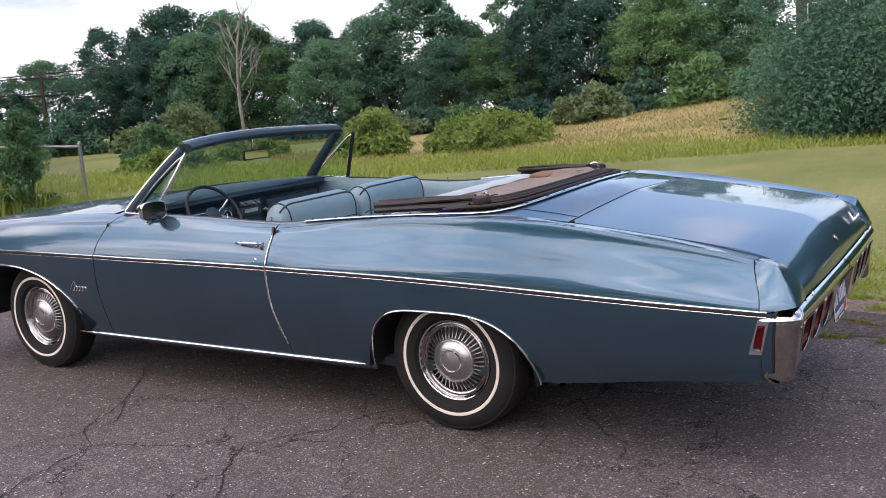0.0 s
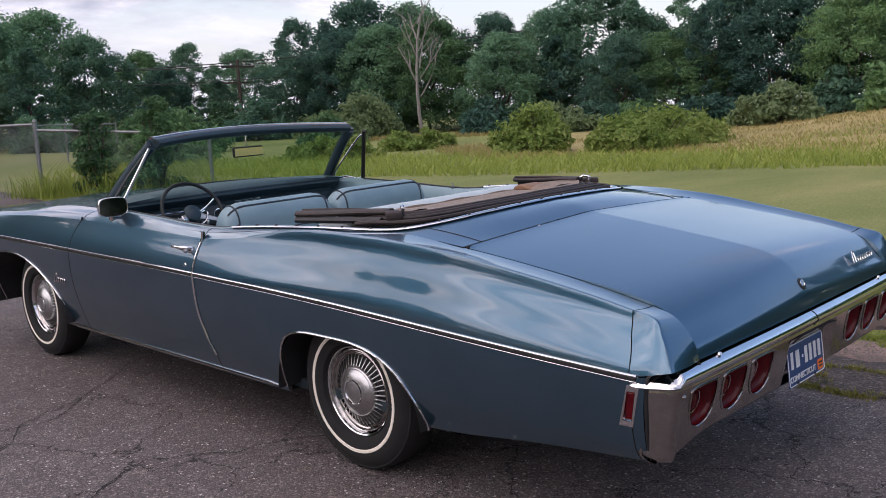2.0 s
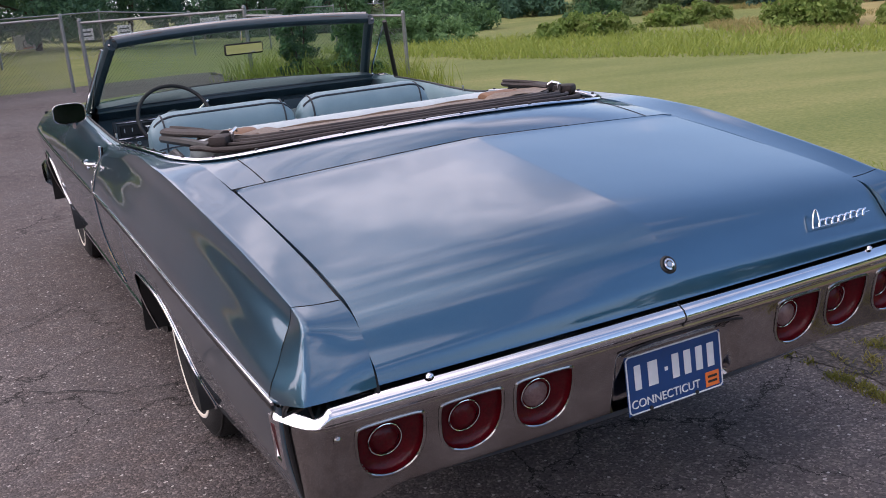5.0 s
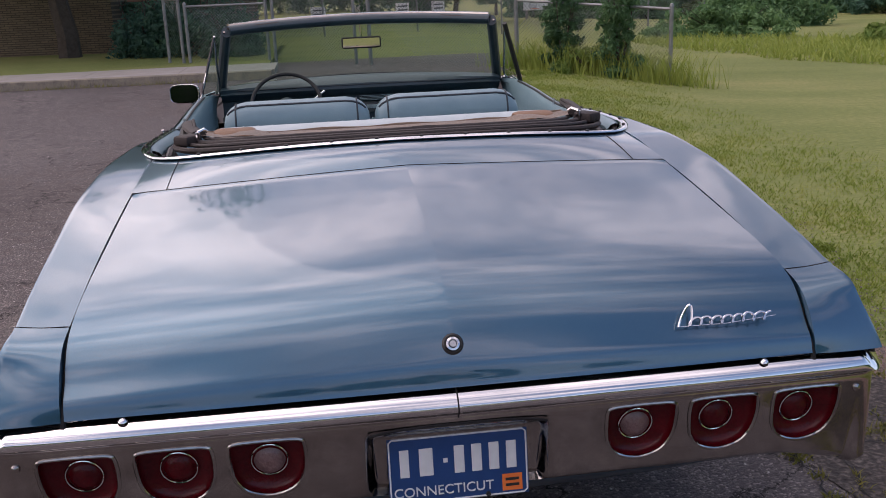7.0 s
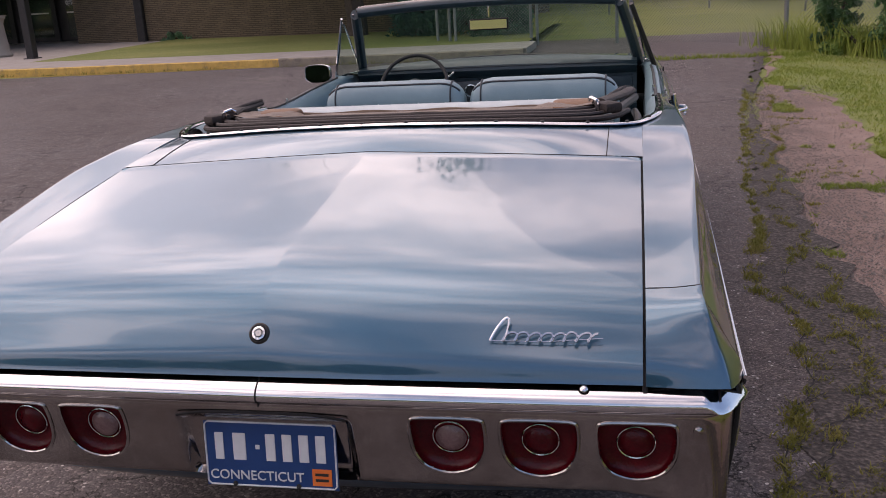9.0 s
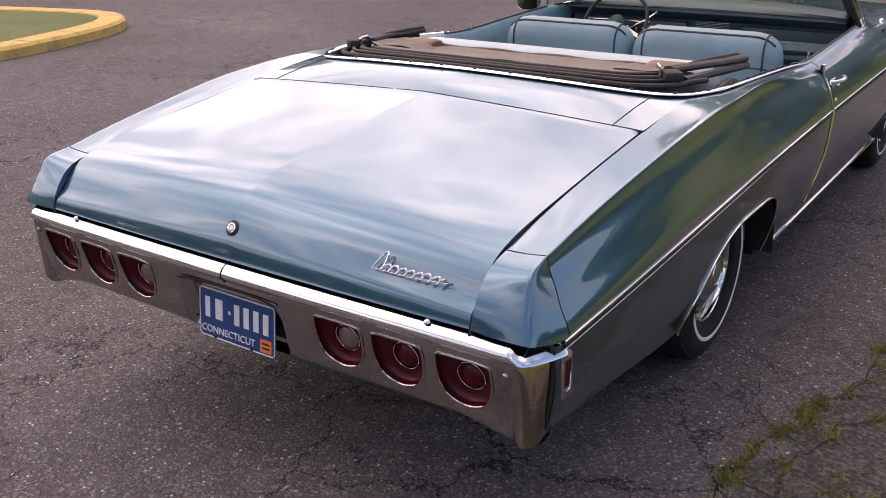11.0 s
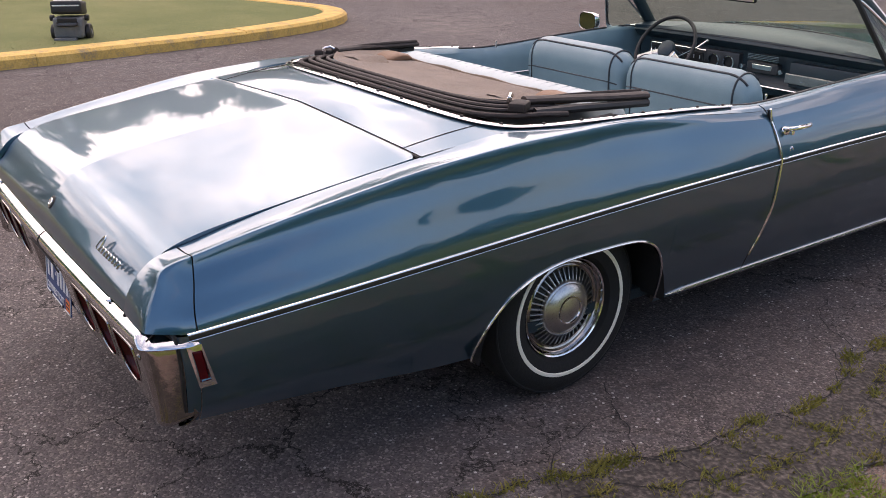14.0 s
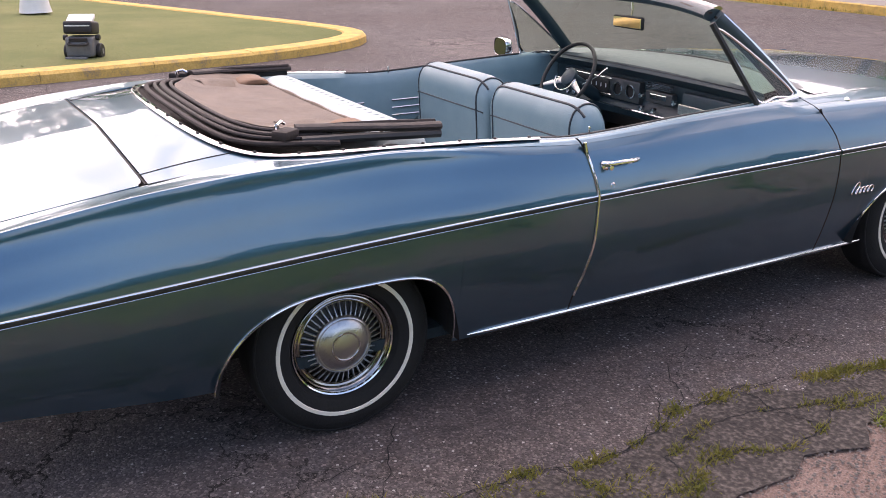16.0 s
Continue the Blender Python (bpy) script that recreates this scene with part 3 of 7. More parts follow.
st = [-1.39, -1.0, -0.58, -0.2, 0.1, 0.45, 0.75, 0.95, 1.5, 2.0, 2.27, 2.8, 3.3, 3.86]
K = {
    "x0": [.93, .925, .918, .91, .905, .905, .905, .905, .905, .905, .905, .90, .895, .885],
    "z0": [.405, .365, .310, .285, .275, .272, .272, .272, .272, .272, .272, .272, .30, .36],
    "x1": [.962, .961, .959, .957, .956, .948, .948, .948, .948, .948, .948, .945, .94, .925],
    "z1": [.46, .45, .43, .42, .415, .41, .41, .41, .41, .41, .41, .41, .43, .47],
    "x2": [.982, .983, .983, .984, .984, .984, .984, .984, .984, .984, .984, .981, .973, .954],
    "z2": [.57, .57, .57, .575, .575, .58, .58, .58, .58, .58, .58, .585, .595, .61],
    "x3": [.991, .993, .995, .996, .996, .996, .996, .996, .996, .996, .996, .992, .983, .962],
    "z3": [.683, .695, .712, .728, .738, .747, .752, .756, .762, .765, .768, .77, .77, .765],
    "x5": [.908, .920, .933, .932, .921, .915, .921, .926, .924, .922, .920, .908, .895, .872],
    "z5": [.863, .930, .987, 1.007, 1.006, .981, .951, .937, .946, .953, .950, .938, .910, .875],
    "x6": [.798, .798, .798, .80, .855, .862, .872, .888, .888, .872, .80, .76, .75, .74],
    "z6": [.853, .921, .974, 1.007, 1.006, .990, .972, .960, .982, .995, .985, .968, .935, .895],
}
C = {k: curve(st, v) for k, v in K.items()}


def cat(P, k):
    return spline([(p[0], p[1], 0) if len(p) == 2 else p for p in P], k)


def section(y):
    """The body side's outline at y, from the sill to the top edge, as (x, z); the crease is at index 15."""
    P = {i: (C["x%d" % i](y), C["z%d" % i](y)) for i in (0, 1, 2, 3, 5, 6)}
    low = [(p[0], p[1]) for p in cat([P[i] for i in range(4)], 5)]
    fore = step((y - .3) / .6)
    (xa, za), (xb, zb) = P[3], P[5]
    side = []
    for i in range(21):
        t = i / 20
        g = t - (1 - fore) * (.45 * math.sin(2 * math.pi * t) / (2 * math.pi) + .30 * math.sin(4 * math.pi * t) / (4 * math.pi))
        side.append((xa + (xb - xa) * g + .009 * fore * math.sin(math.pi * t), za + (zb - za) * t))
    c, d = Vector(P[5]), Vector(P[6])
    r = .006 + .022 * step((y - .25) / .5)
    power = 1.9 - .5 * step((y - .2) / .5)
    top = [(c.x + (d.x - c.x) * t, d.y + (c.y - d.y) * (1 - t) ** power) for t in (.12, .25, .4, .6, .8, 1.0)]
    p0 = c + (Vector(side[18]) - c).normalized() * r
    p1 = c + (Vector(top[0]) - c).normalized() * r
    p2 = c * .5 + (p0 + p1) * .25
    up = side[:19] + [tuple(p0), tuple(p2), tuple(p1)] + (top if r < .01 else top[1:2] + top[1:]) + [(P[6][0] - .003, P[6][1] - .024)]
    return low, up


def rear_arch(y):
    u = (y + 0.035) / 0.437
    if abs(u) >= 1:
        return 0.0
    return 0.275 + 0.318 * (1 - abs(u) ** (2.6 if u < 0 else 5)) ** 0.5


def front_arch(y):
    u = (y - 3.12) / (0.64 if y < 3.12 else 0.42)
    if abs(u) >= 1:
        return 0.0
    return 0.285 + 0.395 * (1 - abs(u) ** (2.0 if u < 0 else 3.5)) ** 0.5


def cut_low(low, zmin):
    if zmin <= low[0][1]:
        return low
    pts = []
    for a, b in zip(low, low[1:]):
        if a[1] < zmin <= b[1]:
            t = (zmin - a[1]) / (b[1] - a[1])
            pts.append((a[0] + (b[0] - a[0]) * t, zmin))
        if b[1] > zmin:
            pts.append(b)
    # even out to the same count
    n = len(low)
    d = [0]
    for a, b in zip(pts, pts[1:]):
        d.append(d[-1] + math.dist(a, b))
    return [(float(np.interp(d[-1] * i / (n - 1), d, [p[0] for p in pts])), float(np.interp(d[-1] * i / (n - 1), d, [p[1] for p in pts]))) for i in range(n)]


door_back = curve([.27, .36, .44, .60, .75, .87, .98], [-.035, -.030, -.008, .018, .020, .004, -.018])
door_front = curve([.27, .55, .70, .81, .96, 1.0], [.015, .018, .013, -.008, -.085, -.10])


def shift(y, z):
    return y + (.034 * step((z - .70) / .16) - .010) * math.exp(-((y + 1.39) / .10) ** 2) + door_back(z) * math.exp(-((y - .95) / .22) ** 2) + door_front(z) * math.exp(-((y - 2.27) / .25) ** 2)


def side_col(y):
    low, up = section(y)
    low = cut_low(low, max(rear_arch(y), front_arch(y)))
    return [(-x, shift(y, z), z) for x, z in low + up[1:]]


def side_at(y, z):
    """A point of the left body side at height z."""
    low, up = section(y)
    pts = low + up[1:20]
    x = float(np.interp(z, [p[1] for p in pts], [p[0] for p in pts]))
    return (-x, shift(y, z), z)


def ys_between(a, b, n, extra=()):
    v = [a + (b - a) * i / n for i in range(n + 1)]
    for c, w0, w1 in extra:
        for k in range(1, 22):
            t = math.cos(math.pi * k / 22)
            v.append(c + (w1 if t > 0 else w0) * abs(t) * (1 if t > 0 else -1))
        v += [c - w0 * .9995, c + w1 * .9995, c - w0 * .985, c + w1 * .985, c - w0 * .96, c + w1 * .96, c - w0 * 1.0005, c + w1 * 1.0005]
    v = sorted(x for x in v if a <= x <= b)
    return [x for i, x in enumerate(v) if i == 0 or x - v[i - 1] > 1e-5]


def both(name, m, material, parent, label=""):
    """The left piece and its mirror image on the right."""
    a = part(name, m, material, parent, label)
    b = part(name, mirrored(m), material, parent, label)
    return a, b


G = 0.004
both("quarter_panel", grid([side_col(y) for y in ys_between(-1.388, .95 - G, 70, [(-.035, .437, .437)])]), PAINT, car)
both("door", grid([side_col(y) for y in ys_between(.95 + G, 2.27 - G, 40)]), PAINT, car, "long teal door, shut")
both("front_fender", grid([side_col(y) for y in ys_between(2.27 + G, 3.86, 50, [(3.12, .64, .42)])]), PAINT, car)

# trunk lid and rear deck
prof_y = [-.36, -.47, -.585, -.8, -1.0, -1.2, -1.31, -1.38, -1.425, -1.455, -1.480, -1.500, -1.515, -1.526, -1.530]
prof_z = [1.054, 1.032, 1.0095, .982, .955, .927, .908, .889, .868, .842, .811, .780, .752, .717, .7075]
lid_prof = [(p[0], p[1]) for p in spline([(y, z, 0) for y, z in zip(prof_y, prof_z)], 8)]


def deck_point(i, x):
    y, z = lid_prof[i]
    crown = (.025 * (math.sqrt(x * x + 9e-6) - .003) / .8 + .008 * (x / .8) ** 2) * step((z - .715) / .10)
    bow = .008 * (x / .8) ** 2 * step((-1.0 - y) / .5)
    return (x, y + bow, z - crown)


i_seam = min(range(len(lid_prof)), key=lambda i: abs(lid_prof[i][0] + .585))
lid_x = [-.7935, -.792, -.786, -.77] + [-.75 + .05 * i for i in range(15)] + [-.02, -.006, -.002, 0, .002, .006, .02] + [.05 + .05 * i for i in range(15)] + [.77, .786, .792, .7935]
lid_rows = []
for i in range(i_seam, len(lid_prof)):
    row = []
    for x in lid_x:
        p = deck_point(i, x)
        if i == i_seam:
            p = (p[0], p[1] - .008 - .016 * max(0, (abs(x) - .75) / .042) ** 2.2, p[2])
        if abs(x) > .793:
            p = (p[0], p[1], p[2] - .016)
        row.append(p)
    lid_rows.append(row)
part("trunk_lid", grid(lid_rows), PAINT, car, "broad teal trunk lid with a centre crease", smooth=60)

# rear edge of the top well, as (x, y, z) from the door backwards to the centre line
half = [(.872, .78, .974), (.868, .60, .987), (.866, .38, 1.000), (.862, .16, 1.010), (.850, .0, 1.014), (.822, -.11, 1.013), (.775, -.205, 1.014),
        (.70, -.275, 1.022), (.58, -.325, 1.034), (.40, -.36, 1.047), (.20, -.375, 1.054), (0, -.38, 1.057)]
rear_half = spline(half[5:], 8)
deck_rows = []
for k in range(13):
    t = k / 12
    row = []
    for j in range(33):
        x = -.798 + .049875 * j
        y0 = float(np.interp(abs(x), [p[0] for p in reversed(rear_half)], [p[1] for p in reversed(rear_half)])) - .004
        z0 = float(np.interp(abs(x), [p[0] for p in reversed(rear_half)], [p[2] for p in reversed(rear_half)])) - .006
        p = deck_point(i_seam, x)
        y1, z1 = p[1] + .004, p[2]
        row.append((x, y0 + (y1 - y0) * t, z0 + (z1 - z0) * t + .010 * math.sin(math.pi * t) * (1 - .7 * abs(x) / .8)))
    deck_rows.append(row)
part("rear_deck", grid(deck_rows), PAINT, car)
for s in (-1, 1):
    part("deck_seam", sweep([Vector(r[16 + s * 14]) + Vector((0, 0, .0005)) for r in deck_rows], .0016, 5), SEAM, car)
# dark gutter that shows in the gaps round the lid
gut = []
for s in (-1, 1):
    pts = [deck_point(i, s * .796) for i in range(i_seam, len(lid_prof))]
    gut.append(sweep([(p[0], p[1], p[2] - .016) for p in pts], .006, 6))
gut.append(sweep([(x, deck_point(i_seam, x)[1] - .002, deck_point(i_seam, x)[2] - .007) for x in [-.79 + .079 * k for k in range(21)]], .006, 6))
part("lid_gutter", join(*gut), SEAM, car)

# rounded rear end caps of the quarter panels
end = [(.945, -1.437, .425), (.962, -1.437, .47), (.978, -1.44, .58), (.982, -1.452, .687)]
mid = [(.942, -1.42, .415), (.963, -1.422, .465), (.981, -1.43, .575), (.988, -1.438, .686)]
start = [(C["x%d" % i](-1.39), shift(-1.39, C["z%d" % i](-1.39)) - .002, C["z%d" % i](-1.39)) for i in range(4)]
cols = []
for k in range(9):
    t = k / 8
    P = []
    for a, m, b in zip(start, mid, end):
        c = [2 * m[j] - .5 * a[j] - .5 * b[j] for j in range(3)]
        P.append(tuple((1 - t) ** 2 * a[j] + 2 * t * (1 - t) * c[j] + t * t * b[j] for j in range(3)))
    cols.append([(-x, y, z) for x, y, z in spline(P, 5)])
both("lower_fender_cap", flipped(grid(cols)), PAINT, car)
# upper cap: a flat side face, an upright edge and a rear face towards the lid
y_end = -1.390
cap_edge = spline([(.957, -1.524, .706), (.946, -1.506, .745), (.928, -1.476, .800), (.914, -1.446, .846), (C["x5"](y_end) - .001, shift(y_end, C["z5"](y_end)) - .002, C["z5"](y_end) - .001)], 6)
cap_in = spline([(.798, -1.524, .706), (.798, -1.510, .752), (.798, -1.476, .802), (.798, -1.432, .835), (C["x6"](y_end), shift(y_end, C["z6"](y_end)) - .002, C["z6"](y_end))], 6)
rows = []
for k, (e, q) in enumerate(zip(cap_edge, cap_in)):
    t = k / (len(cap_edge) - 1)
    z = C["z3"](y_end) + (C["z5"](y_end) - C["z3"](y_end)) * t
    a = Vector(side_at(y_end, z))
    a = Vector((-a.x, a.y - .002, a.z))
    e, q = Vector(e), Vector(q)
    r = .007
    sd = [a.lerp(e, u) + Vector((.004 * math.sin(math.pi * u) * (1 - t), 0, 0)) for u in (0, .25, .5, .75)]
    p0 = e + (sd[-1] - e).normalized() * min(r, (sd[-1] - e).length * .9)
    p1 = e + (q - e).normalized() * r
    rear = [e.lerp(q, u) + Vector((0, -.004 * math.sin(math.pi * u) * (1 - t), ((q.z - e.z) * ((1 - (1 - u) ** 1.9) - u)) * t ** 3)) for u in (.12, .25, .4, .6, .8, 1.0)]
    rows.append([(-p.x, p.y, p.z) for p in sd + [p0, e * .5 + (p0 + p1) * .25, p1] + rear + [q + Vector((-.002, .004, -.020))]])
both("rear_fender_cap", flipped(grid(rows)), PAINT, car)
both("cap_crease_seam", sweep([(-p[0], p[1] + .002, p[2] + .0006) for p in spline([(C["x5"](y_end) - .01, shift(y_end, C["z5"](y_end)), C["z5"](y_end) - .003), (.86, shift(y_end, .86), C["z6"](y_end) + .002), (.802, shift(y_end, .855), C["z6"](y_end))], 5)], .0009, 5), SEAM, car)
# seam behind the cap
both("cap_seam", sweep([(p[0] * .997, p[1] - .003, p[2] * .999) for p in side_col(-1.388)[4:-9]], .0014, 5), SEAM, car)

# hood and cowl
hood_rows = []
for i in range(25):
    y = 2.30 + (3.92 - 2.30) * i / 24
    xe = C["x6"](y) - .004
    ze = C["z6"](y)
    row = []
    for k in range(25):
        u = -1 + 2 * k / 24
        z = ze + .012 * (1 - u * u) + .012 * (1 - abs(u)) - .10 * step((y - 3.80) / .16)
        row.append((u * xe, y + (.12 * (1 - u * u) if i == 0 else .10 * (1 - u * u) * (1 - i / 24)), z))
    hood_rows.append(row)
part("hood", flipped(grid(hood_rows)), PAINT, car)
cowl = [[(u * .80, 2.16 + .26 * (1 - u * u) + (.16 - .02 * (1 - u * u)) * k / 3, .985 + .03 * (1 - u * u) - .004 * k) for u in [-1 + i / 12 for i in range(25)]] for k in range(4)]
part("cowl", flipped(grid(cowl)), PAINT, car)
# closed nose below the hood
nose = [[(u * (.895 - .03 * (1 - zz)), 3.84 + .10 * (1 - u * u) + .03 * zz, .38 + (.87 - .38) * zz) for u in [-1 + i / 10 for i in range(21)]] for zz in [k / 5 for k in range(6)]]
part("grille", flipped(grid(nose)), BLACK, car)

# dark inner shell: sills, wheel housings and floor
inner = [box(-.60, .60, -1.15, 3.6, .275, .30), box(-.87, .87, .46, 2.44, .25, .272)]
for s in (-1, 1):
    for cy, w0, w1, f in ((-.035, .437, .437, rear_arch), (3.12, .64, .42, front_arch)):
        ring = []
        for k in range(25):
            t = math.cos(math.pi * k / 24)
            y = cy + (w1 if t > 0 else w0) * .999 * t
            ring.append((y, max(f(y), .27)))
        inner.append(grid([[(s * xx, y, z) for y, z in ring] for xx in (.962, .90, .55)]))
        inner.append(grid([[(s * .55, y, z) for y, z in ring], [(s * .55, y, .22) for y, z in ring]]))
    inner.append(grid([[(s * .86, y, z) for y in (-1.36, -.48)] for z in (.44, .66)]))
    inner.append(grid([[(s * .885, y, z) for y in (.41, 2.47)] for z in (.26, .70)]))
part("underbody", join(*inner), BLACK, car)


def wheel(x, y, side):
    w = thing("wheel", "", "wheel", (x, y, .335))
    w.parent = car
    del w["category"]
    s = side
    tyre = [(.183, .030), (.192, .066), (.205, .088), (.235, .100), (.262, .102), (.290, .097), (.318, .080), (.334, .060), (.336, .03), (.336, -.03), (.334, -.06), (.318, -.08), (.25, -.10), (.19, -.09), (.183, .030)]
    part("tyre", lathe([(r, s * o) for r, o in tyre], 64), RUBBER, w, "worn black tyre")
    part("whitewall", lathe([(.2405, s * .1012), (.242, s * .1034), (.248, s * .1042), (.2545, s * .1034), (.256, s * .1009)], 64), WHITEWALL, w, "narrow cream whitewall band")
    part("tread", join(*[lathe([(r, s * .0790), (r + .005, s * .0812), (r + .010, s * .0785)], 48) for r in (.3165,)]), RUBBER, w)
    rim = [(.183, .030), (.187, .058), (.1915, .068), (.189, .073), (.184, .070), (.180, .058), (.176, .050)]
    part("rim", lathe([(r, s * o) for r, o in rim], 64), CHROME, w)
    ring = [(.178, .052), (.1765, .060), (.173, .0615), (.170, .059), (.166, .050), (.160, .047), (.155, .049), (.1525, .052), (.150, .049), (.149, .038)]
    part("hubcap_ring", lathe([(r, s * o) for r, o in ring], 64), CHROME_WORN_DIM, w)
    part("slot_band", lathe([(.150, s * .030), (.128, s * .034), (.104, s * .050)], 64), BLACK, w)
    fin = None
    for j in range(40):
        if fin is None:
            V, F = box(-.008, .006, -.0018, .0018, .103, .151, .0009, 1)
            f = part("fin", ([(p[0] + s * (.127 - p[2]) * .45, p[1] * (1.35 - 3 * abs(p[2] - .127)), p[2]) for p in V], F), BRUSHED, w)
            fin = f.data
        else:
            f = new("fin", fin)
            f.parent = w
        f.matrix_basis = Matrix.Rotation(2 * math.pi * j / 40, 4, "X") @ Matrix.Translation((s * .052, 0, 0))
    dome = [(.107, .056), (.1065, .068), (.103, .074), (.097, .077), (.094, .0765), (.090, .080), (.072, .090), (.056, .095), (.052, .0955), (.050, .093), (.044, .0945), (.02, .099), (.0005, .100)]
    part("hubcap", lathe([(r, s * o) for r, o in dome], 64), BRUSHED, w)
    part("center_ring", lathe([(.0545, s * .094), (.0525, s * .0985), (.0485, s * .0985), (.046, s * .094)], 48), CHROME, w)
    return w


for wx, wy, sd in ((-.785, 0, -1), (.785, 0, 1), (-.785, 3.023, -1), (.785, 3.023, 1)):
    wheel(wx, wy, sd)

# ---- bright trim ----


def out(p, d):
    return (p[0] - d if p[0] < 0 else p[0] + d, p[1], p[2])


def trim_path(a, b, dz=0.0, d=0.001, n=60):
    return [out(side_at(y, C["z3"](y) + dz), d) for y in [a + (b - a) * i / n for i in range(n + 1)]]


for a, b in ((-1.418, .944), (.956, 2.264), (2.276, 3.80)):
    both("side_trim", sweep(trim_path(a, b, .006, .002), .0042, 8, up=(0, 0, 1), squash=1.0), CHROME, car, "thin bright side moulding")
    both("trim_stripe", sweep(trim_path(a + .004, b - .004, -.004, .0008), .0036, 6, up=(0, 0, 1), squash=2.1), BLACK, car, "dark stripe under the moulding")
    both("trim_edge", sweep(trim_path(a + .002, b - .002, -.0125, .0012), .0018, 6, up=(0, 0, 1)), CHROME, car)


def arch_path(f, c, w0, w1, n=60):
    pts = []
    for k in range(n + 1):
        t = -math.cos(math.pi * k / n)
        y = c + (w1 if t > 0 else w0) * .9993 * t
        z = max(f(y), .28)
        pts.append(out(side_at(y, z), .002))
    return pts


both("arch_moulding", sweep(arch_path(rear_arch, -.035, .437, .437), .0048, 8, up=(1, 0, 0)), CHROME, car)
both("arch_moulding", sweep(arch_path(front_arch, 3.12, .64, .42), .0048, 8, up=(1, 0, 0)), CHROME, car)
sill = [(-.910 - .002, .462 + (2.60 - .462) * i / 40, .288) for i in range(41)]
both("sill_moulding", sweep(sill, .010, 8, up=(0, 0, 1), squash=1.15, radii=[.002] + [.0055] + [.0075] * 37 + [.006, .003]), CHROME, car)
edge = [out((side_at(.948, z)[0], shift(.950, z), z), .003) for z in [.36 + (.955 - .36) * i / 24 for i in range(25)]]
both("door_edge_guard", sweep(edge, .0055, 8, up=(1, 0, 0)), CHROME, car)
front_gap = [out((side_at(2.27, z)[0], shift(2.27, z), z), -.004) for z in [.29 + (.95 - .29) * i / 24 for i in range(25)]]
both("door_gap", sweep(front_gap, .0042, 6, up=(1, 0, 0)), SEAM, car)
back_gap = [out((side_at(.95, z)[0], shift(.950, z), z), -.005) for z in [.29 + (.95 - .29) * i / 24 for i in range(25)]]
both("door_gap", sweep(back_gap, .006, 6, up=(1, 0, 0)), SEAM, car)

# moulding round the top well with its snap studs
well_path = spline([(-x, y, z) for x, y, z in half] + [(x, y, z) for x, y, z in reversed(half[:-1])], 6)
well = part("well_moulding", sweep(well_path, .015, 10, up=(0, 0, 1), squash=.38), CHROME, car, "bright moulding round the folded top")
cum = [0]
for a, b in zip(well_path, well_path[1:]):
    cum.append(cum[-1] + math.dist(a, b))
stud_mesh = None
for k in range(26):
    d = .04 + (cum[-1] - .08) * k / 25
    p = [float(np.interp(d, cum, [q[j] for q in well_path])) for j in range(3)]
    if stud_mesh is None:
        s0 = part("snap_stud", lathe([(.0065, 0), (.0065, .004), (.004, .0065), (.0003, .007)], 10, "z"), BLACK, well)
        stud_mesh = s0.data
    else:
        s0 = new("snap_stud", stud_mesh)
        s0.parent = well
    s0.location = (p[0], p[1], p[2] + .004)

# ---- handles, locks, mirrors, lettering shapes ----


def door_handle(s):
    h = part("door_handle", sweep(spline([(s * .962, 1.005, .872), (s * .990, 1.02, .875), (s * .999, 1.06, .877), (s * .996, 1.12, .876), (s * .978, 1.158, .873)], 6), .0085, 10, up=(1, 0, 0), squash=1.0), CHROME, car, "chrome pull handle")
    part("escutcheon", moved(lathe([(.022, 0), (.020, .010), (.010, .014), (.0004, .014)], 20, "x"), Matrix.Translation((s * .960, 1.025, .862)) @ Matrix.Diagonal((s, 1.3, .8, 1))), CHROME, h)
    part("push_button", moved(lathe([(.009, 0), (.009, .012), (.0004, .013)], 16, "x"), Matrix.Translation((s * .985, 1.022, .860)) @ Matrix.Diagonal((s, 1, 1, 1))), CHROME, h)
    part("door_lock", moved(lathe([(.012, 0), (.012, .006), (.009, .009), (.006, .006), (.0004, .005)], 20, "x"), Matrix.Translation((s * .981, 1.04, .790)) @ Matrix.Diagonal((s, 1, 1, 1))), CHROME, car)


door_handle(-1)
door_handle(1)


def squiggle(length, height, n, lean, tall=1.6):
    """A flowing bright flourish with no letters in it."""
    pts = []
    for i in range(n * 14 + 1):
        t = i / (n * 14)
        a = 2 * math.pi * n * t
        h = height * (tall if t < .16 else 1.0)
        pts.append((length * t - .35 * height * math.sin(a) * 1.0 + lean * h * .5 * (1 - math.cos(a)), h * .5 * (1 - math.cos(a))))
    return pts


flourish = []
for i in range(141):
    t = i / 140
    a = 2 * math.pi * 8.5 * t
    tall = .017 + .030 * math.exp(-((t - .05) / .055) ** 2) + .016 * math.exp(-((t - .24) / .03) ** 2) + .014 * math.exp(-((t - .72) / .03) ** 2) + .012 * math.exp(-((t - .93) / .03) ** 2)
    hgt = tall * .5 * (1 - math.cos(a))
    flourish.append((.205 * t - .006 * math.sin(a) + .45 * hgt, hgt))
nrm = Vector((0, -.86, .50))
upv = Vector((0, .50, .86))
pts = [Vector((.494, -1.493, .783)) + Vector((x, 0, 0)) + upv * h + nrm * .004 for x, h in flourish]
part("lid_emblem", join(sweep(pts, .0029, 6), sweep([pts[0] - Vector((.004, 0, 0)), Vector((.60, -1.4915, .7815)) + nrm * .004, Vector((.716, -1.489, .7900)) + nrm * .004], .0012, 6)), CHROME, car, "bright flourish emblem on the trunk lid")
